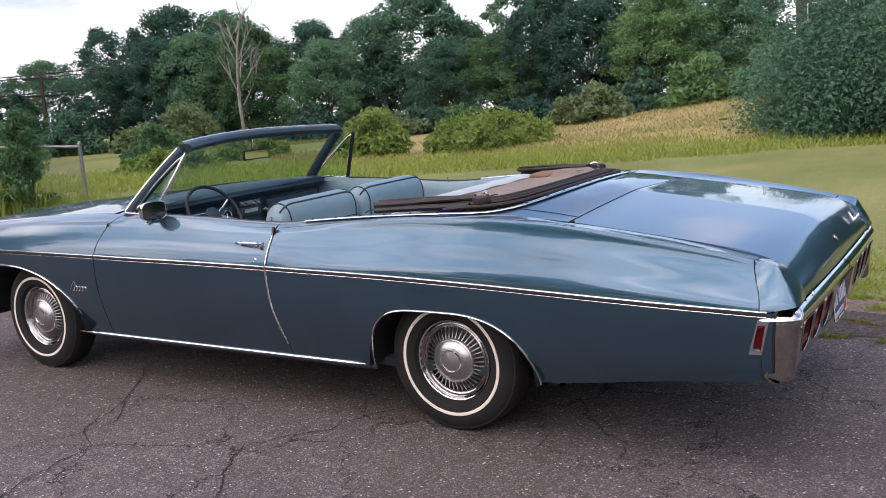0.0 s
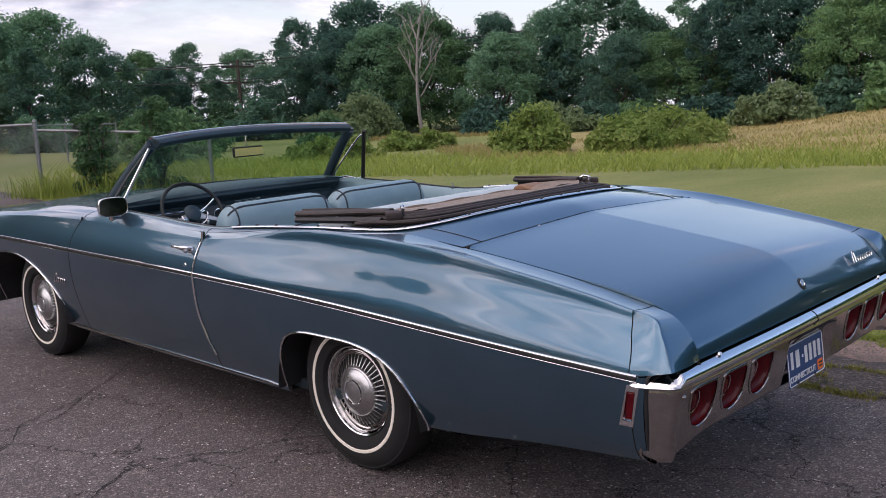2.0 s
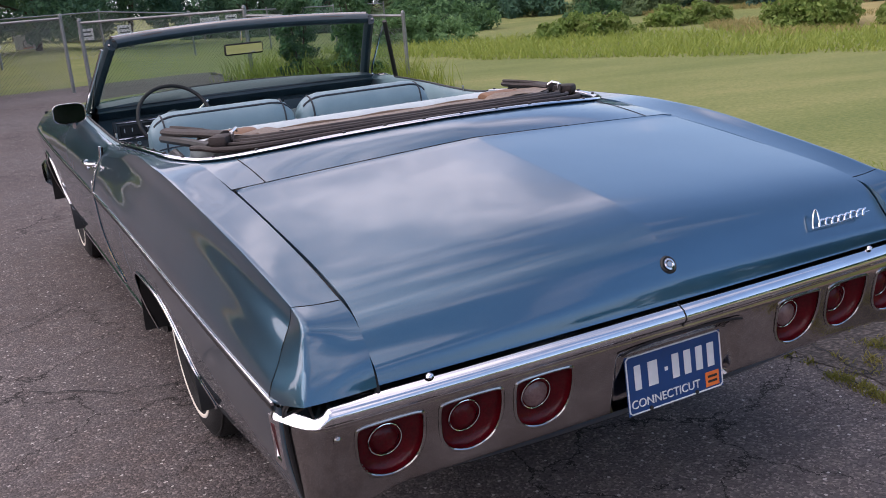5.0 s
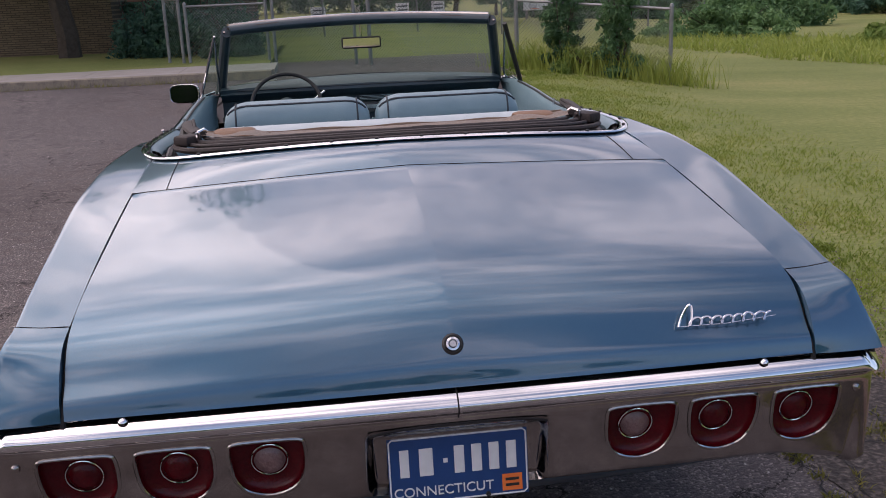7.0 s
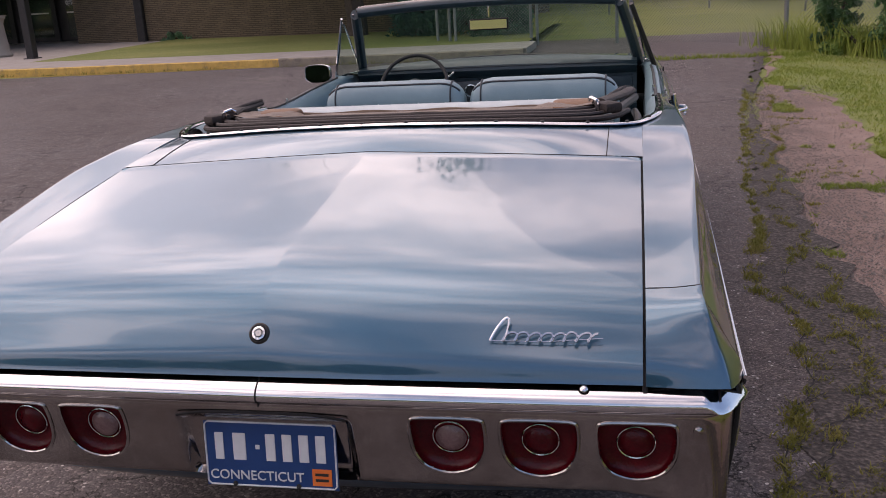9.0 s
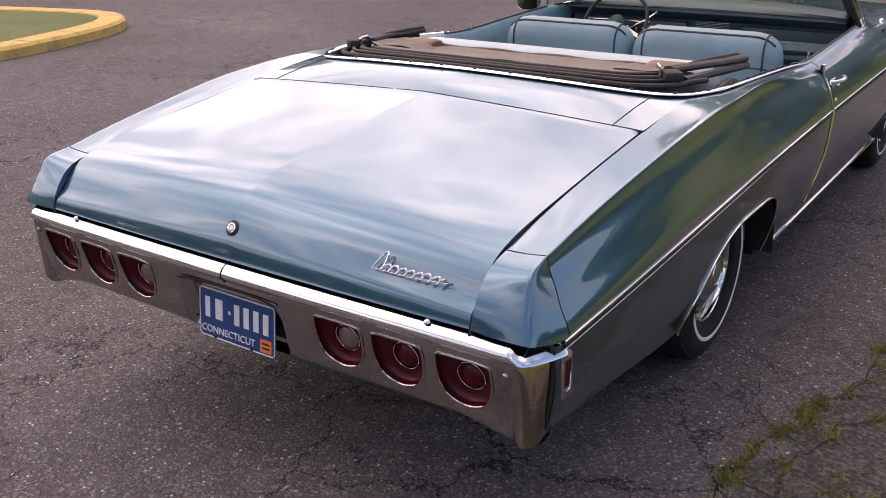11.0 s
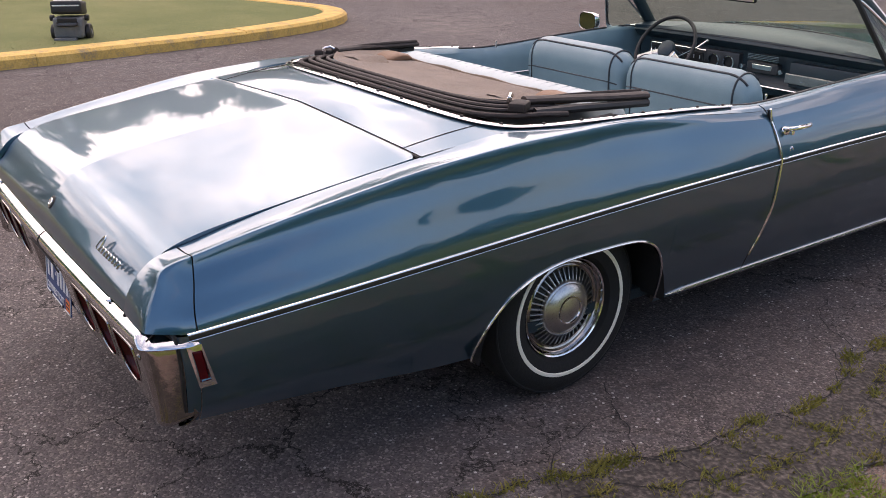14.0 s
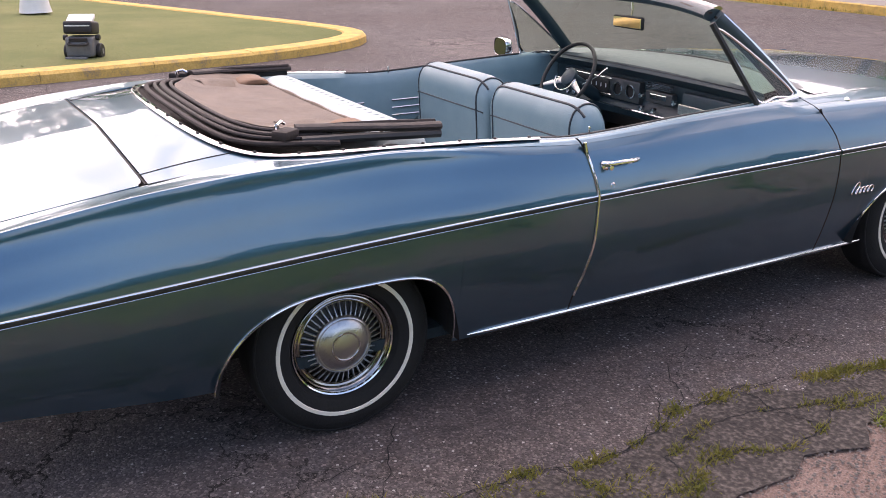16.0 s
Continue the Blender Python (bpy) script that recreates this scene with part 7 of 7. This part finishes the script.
def crack_net():
    r = random.Random(31)
    lines = []
    n = 34
    nodes = {}
    for i in range(n):
        y = -2.2 + .30 * i
        for k, o in enumerate((0, .17, .34)):
            yy = y + (r.uniform(-.11, .11) if k else 0)
            nodes[i, k] = (weed_line(yy) + (o * (.75 + .25 * step((3 - y) / 3)) + r.uniform(-.06, .06) if k else 0), yy)
    for i in range(n - 1):
        lines.append((jagged(nodes[i, 0], nodes[i + 1, 0], r, 4, .13), 1.0, .0032))
        for k in (1, 2):
            if r.random() < .62:
                lines.append((jagged(nodes[i, k], nodes[i + 1, k], r, 4), r.choice((.35, .7, 1)), .003))
        for k in (0, 1):
            if r.random() < .55:
                lines.append((jagged(nodes[i, k], nodes[i, k + 1], r, 4), r.choice((0, .4, .7)), .003))
        if r.random() < .33:
            a = nodes[i, 0]
            lines.append((jagged(a, (a[0] - r.uniform(.12, .42), a[1] + r.uniform(-.1, .45)), r, 4), 0, .0022))
    # wandering cracks across the lot
    for x0, y0, x1, y1 in ((-2.5, 1.3, -1.15, 1.97), (-1.15, 1.97, -.31, 2.54), (-1.4, .84, -.3, .2), (-2.6, 2.4, -1.43, 1.72), (-1.43, 1.72, -1.15, 1.97), (-2.2, .3, -1.4, .84), (-3.4, .9, -2.5, 1.3), (-1.7, -1.9, -.2, -2.1), (-.2, -2.1, 1.1, -1.7), (-.6, -1.9, .3, -3.2), (.5, -2.0, 1.2, -2.9), (-3.2, -.6, -2.2, .3), (-2.6, 2.4, -4.2, 3.6)):
        lines.append((jagged((x0, y0), (x1, y1), r, 6, .10), 0, .0035))
    return lines


def crack_mesh(lines):
    V, F = [], []
    r = random.Random(5)
    for pts, _, w in lines:
        o = len(V)
        for i, (x, y) in enumerate(pts):
            a, b = pts[max(i - 1, 0)], pts[min(i + 1, len(pts) - 1)]
            L = math.dist(a, b) or 1
            nx, ny = -(b[1] - a[1]) / L, (b[0] - a[0]) / L
            ww = w * r.uniform(.35, 1.25)
            V += [(x - nx * ww, y - ny * ww, gz(x, y) + .0064), (x + nx * ww, y + ny * ww, gz(x, y) + .0064)]
        F += [(o + 2 * i, o + 2 * i + 1, o + 2 * i + 3, o + 2 * i + 2) for i in range(len(pts) - 1)]
    return V, F


net = crack_net()
g = part("asphalt_cracks", crack_mesh(net), SEAM, smooth=0)
tagged(g, "jagged open cracks in the broken asphalt edge", "cracks", kind="stuff")
wr = random.Random(77)
weedy = []
for pts, wd, _ in net:
    for a, b in zip(pts, pts[1:]):
        m = .5 * nz((a[0] + b[0]) / 2, (a[1] + b[1]) / 2, 2.3, 7) + nz(a[0], a[1], 10, 2)
        k = min(1.1, max(0.0, 2.6 * m + .36)) * wd * (1 - .7 * step((a[1] - 1.4) / 1.4))
        for _ in range(int(400 * k * math.dist(a, b) / .02 * .12 + wr.random() * (k > 0))):
            t = wr.random()
            sp = .008 + .017 * min(1, k)
            x, y = a[0] + (b[0] - a[0]) * t + wr.gauss(0, sp), a[1] + (b[1] - a[1]) * t + wr.gauss(0, sp)
            weedy.append((x, y, gz(x, y) - .001))
g = part("edge_weeds", blades(weedy, .006, .030, .0032, 1.0), BLADE_MOSS, smooth=0)
tagged(g, "low yellow-green weeds rooted in the asphalt cracks", "weeds", kind="stuff")
vr = random.Random(61)
verge_w = []
for k in range(900):
    y = vr.uniform(-2.6, 7.5)
    o = abs(vr.gauss(0, .30))
    x = weed_line(y) + .02 + o
    if o > .85 or nz(x, y, 1.5, 11) + .6 * nz(x, y, 5.5, 3) < .15 + .10 * step((y - 2) / 3):
        continue
    size = vr.uniform(.008, .032)
    for _ in range(vr.randrange(8, 30)):
        px, py = x + vr.gauss(0, size), y + vr.gauss(0, size)
        verge_w.append((px, py, gz(px, py) - .001))
g = part("verge_weeds", blades(verge_w, .006, .026, .0030, 1.1), BLADE_MOSS, smooth=0)
tagged(g, "small yellow-green weeds scattered over the gravelly edge", "weeds", kind="stuff")
kerbw = scatter(700, -18, -2, 11.8, 14.5, lambda x, y, r: abs(y - kerb_line(x) + .14) < .06 and nz(x, y, 1.2, 5) > -.1, 4)
g = part("kerb_weeds", blades([(x, y, z + .02) for x, y, z in kerbw], .02, .075, .006, .6), BLADE_MOSS, smooth=0)
tagged(g, "weeds in the gutter below the kerb", "weeds", kind="stuff")
drivew = scatter(900, .2, 3.2, 10.3, 11.1, lambda x, y, r: abs(y - 10.65 - .1 * nz(x, 0, 2)) < .10, 5)
g = part("joint_weeds", blades([(x, y, z + .02) for x, y, z in drivew], .03, .09, .006, .7), BLADE, smooth=0)
tagged(g, "weeds growing in the asphalt joint", "weeds", kind="stuff")
fw = random.Random(41)
fence_w = []
while len(fence_w) < 2600:
    t = fw.random()
    x, y = 2.9 + 2.3 * t + fw.gauss(0, .22), 12.3 - 2.4 * t + fw.gauss(0, .25)
    fence_w.append((x, y, gz(x, y) - .02))
g = part("fence_weeds", blades(fence_w, .12, .62, .007, .45), BLADE_WEED, smooth=0)
tagged(g, "tall seeding weeds along the chain-link fence", "weeds", kind="stuff")
edge_pts = [(9.0, 17.5), (9.6, 14.9), (11.8, 11.0), (14.6, 7.8), (17.6, 4.6), (19.9, 2.2), (24, -2), (34, -9)]


def past_edge(x, y):
    """Metres beyond the mown lawn's far edge, about square to it."""
    best = None
    for (x0, y0), (x1, y1) in zip(edge_pts, edge_pts[1:]):
        dx, dy = x1 - x0, y1 - y0
        L = math.hypot(dx, dy)
        t = min(1, max(0, ((x - x0) * dx + (y - y0) * dy) / L / L))
        d = math.hypot(x - x0 - dx * t, y - y0 - dy * t)
        if best is None or d < best[0]:
            best = (d, ((x - x0) * -dy + (y - y0) * dx) / L)
    return best[0] if best[1] > 0 else -best[0]


weeds = scatter(22000, 8.5, 34, -8, 24, lambda x, y, r: 0 < past_edge(x, y) + .5 * nz(x, y, .6) < 11 and r < 1.15 - past_edge(x, y) / 11, 6)
g = part("tall_weeds", blades(weeds, .06, .30, .020, .8), BLADE_WEED, smooth=0)
tagged(g, "tall green weeds along the mown edge", "weeds", kind="stuff")
edge_d = curve([45, 50, 56, 62, 68, 74, 80, 86, 92], [20.5, 20.3, 20.5, 20.8, 22, 23.2, 24.5, 26, 28])
mead = []
for i in range(41):
    az = 52 + 38 * i / 40
    row = []
    for j in range(25):
        w = nz(az * .3, j * .3, 1, 9)
        d = edge_d(az) + 7.5 - 5 * step((az - 60) / 14) + w * (1.6 if j == 0 else 0) + (az_d(az) - 5 - edge_d(az)) * j / 24
        x, y = -3 + d * math.sin(radians(az)), -2.7 + d * math.cos(radians(az))
        row.append((x, y, gz(x, y) - .04 + (.10 + .05 * nz(x, y, .7, 3)) * step(j / 4)))
    mead.append(row)
m_ob = part("meadow", grid(mead), STRAW)
tagged(m_ob, "golden dry meadow below the woods", "meadow", kind="structure")
dry = scatter(60000, 16, 50, -12, 34, lambda x, y, r: past_edge(x, y) > 7.0 + 3 * nz(x, y, .22) and math.degrees(math.atan2(x + 3, y + 2.7)) > (57 if nz(x, y, .12, 3) < .16 else 40) and r < .9, 7)
g = part("dry_meadow", blades(dry, .08, .24, .022, .6), BLADE_DRY, smooth=0)
tagged(g, "straw-coloured dry meadow grass", "grass", kind="stuff")


def pebbles(n, seed):
    r = random.Random(seed)
    V, F = [], []
    k = 0
    while k < n:
        y = r.uniform(-2, 8)
        x = road_edge(y) + broken(y) * .9 + r.gauss(.20, .34)
        if x > lawn_edge(y) + .2:
            continue
        s = .002 + .006 * r.random() ** 3
        z = gz(x, y) - .002
        o = len(V)
        q = [(s * r.uniform(.7, 1.2), 0), (0, s * r.uniform(.7, 1.2)), (-s * r.uniform(.7, 1.2), 0), (0, -s * r.uniform(.7, 1.2))]
        a = r.uniform(0, 1.57)
        V += [(x + u * math.cos(a) - v * math.sin(a), y + u * math.sin(a) + v * math.cos(a), z) for u, v in q]
        V += [(x + .6 * (u * math.cos(a) - v * math.sin(a)), y + .6 * (u * math.sin(a) + v * math.cos(a)), z + s * .7) for u, v in q]
        F += [(o + i, o + (i + 1) % 4, o + 4 + (i + 1) % 4, o + 4 + i) for i in range(4)] + [(o + 4, o + 5, o + 6, o + 7)]
        k += 1
    return V, F


g = part("loose_gravel", pebbles(56000, 8), STONE, smooth=0)
tagged(g, "loose grey gravel along the asphalt edge", "gravel", kind="stuff")

ir = random.Random(23)
isl_blades = []
while len(isl_blades) < 12000:
    k = ir.randrange(len(isl_p))
    p, q = isl_p[k], isl_p[(k + 1) % len(isl_p)]
    t, sc = ir.random(), 1 - .42 * ir.random() ** 1.4 - .012
    px, py = p[0] + (q[0] - p[0]) * t, p[1] + (q[1] - p[1]) * t
    if px < -13 or py < -7:
        continue
    isl_blades.append((ic.x + (px - ic.x) * sc, ic.y + (py - ic.y) * sc, .265 + .12 * (1 - sc) ** .7))
g = part("island_grass", blades(isl_blades, .003, .009, .008, 2.6), BLADE_PALE, smooth=0)
tagged(g, "mown yellowish grass blades on the island", "grass", kind="stuff")
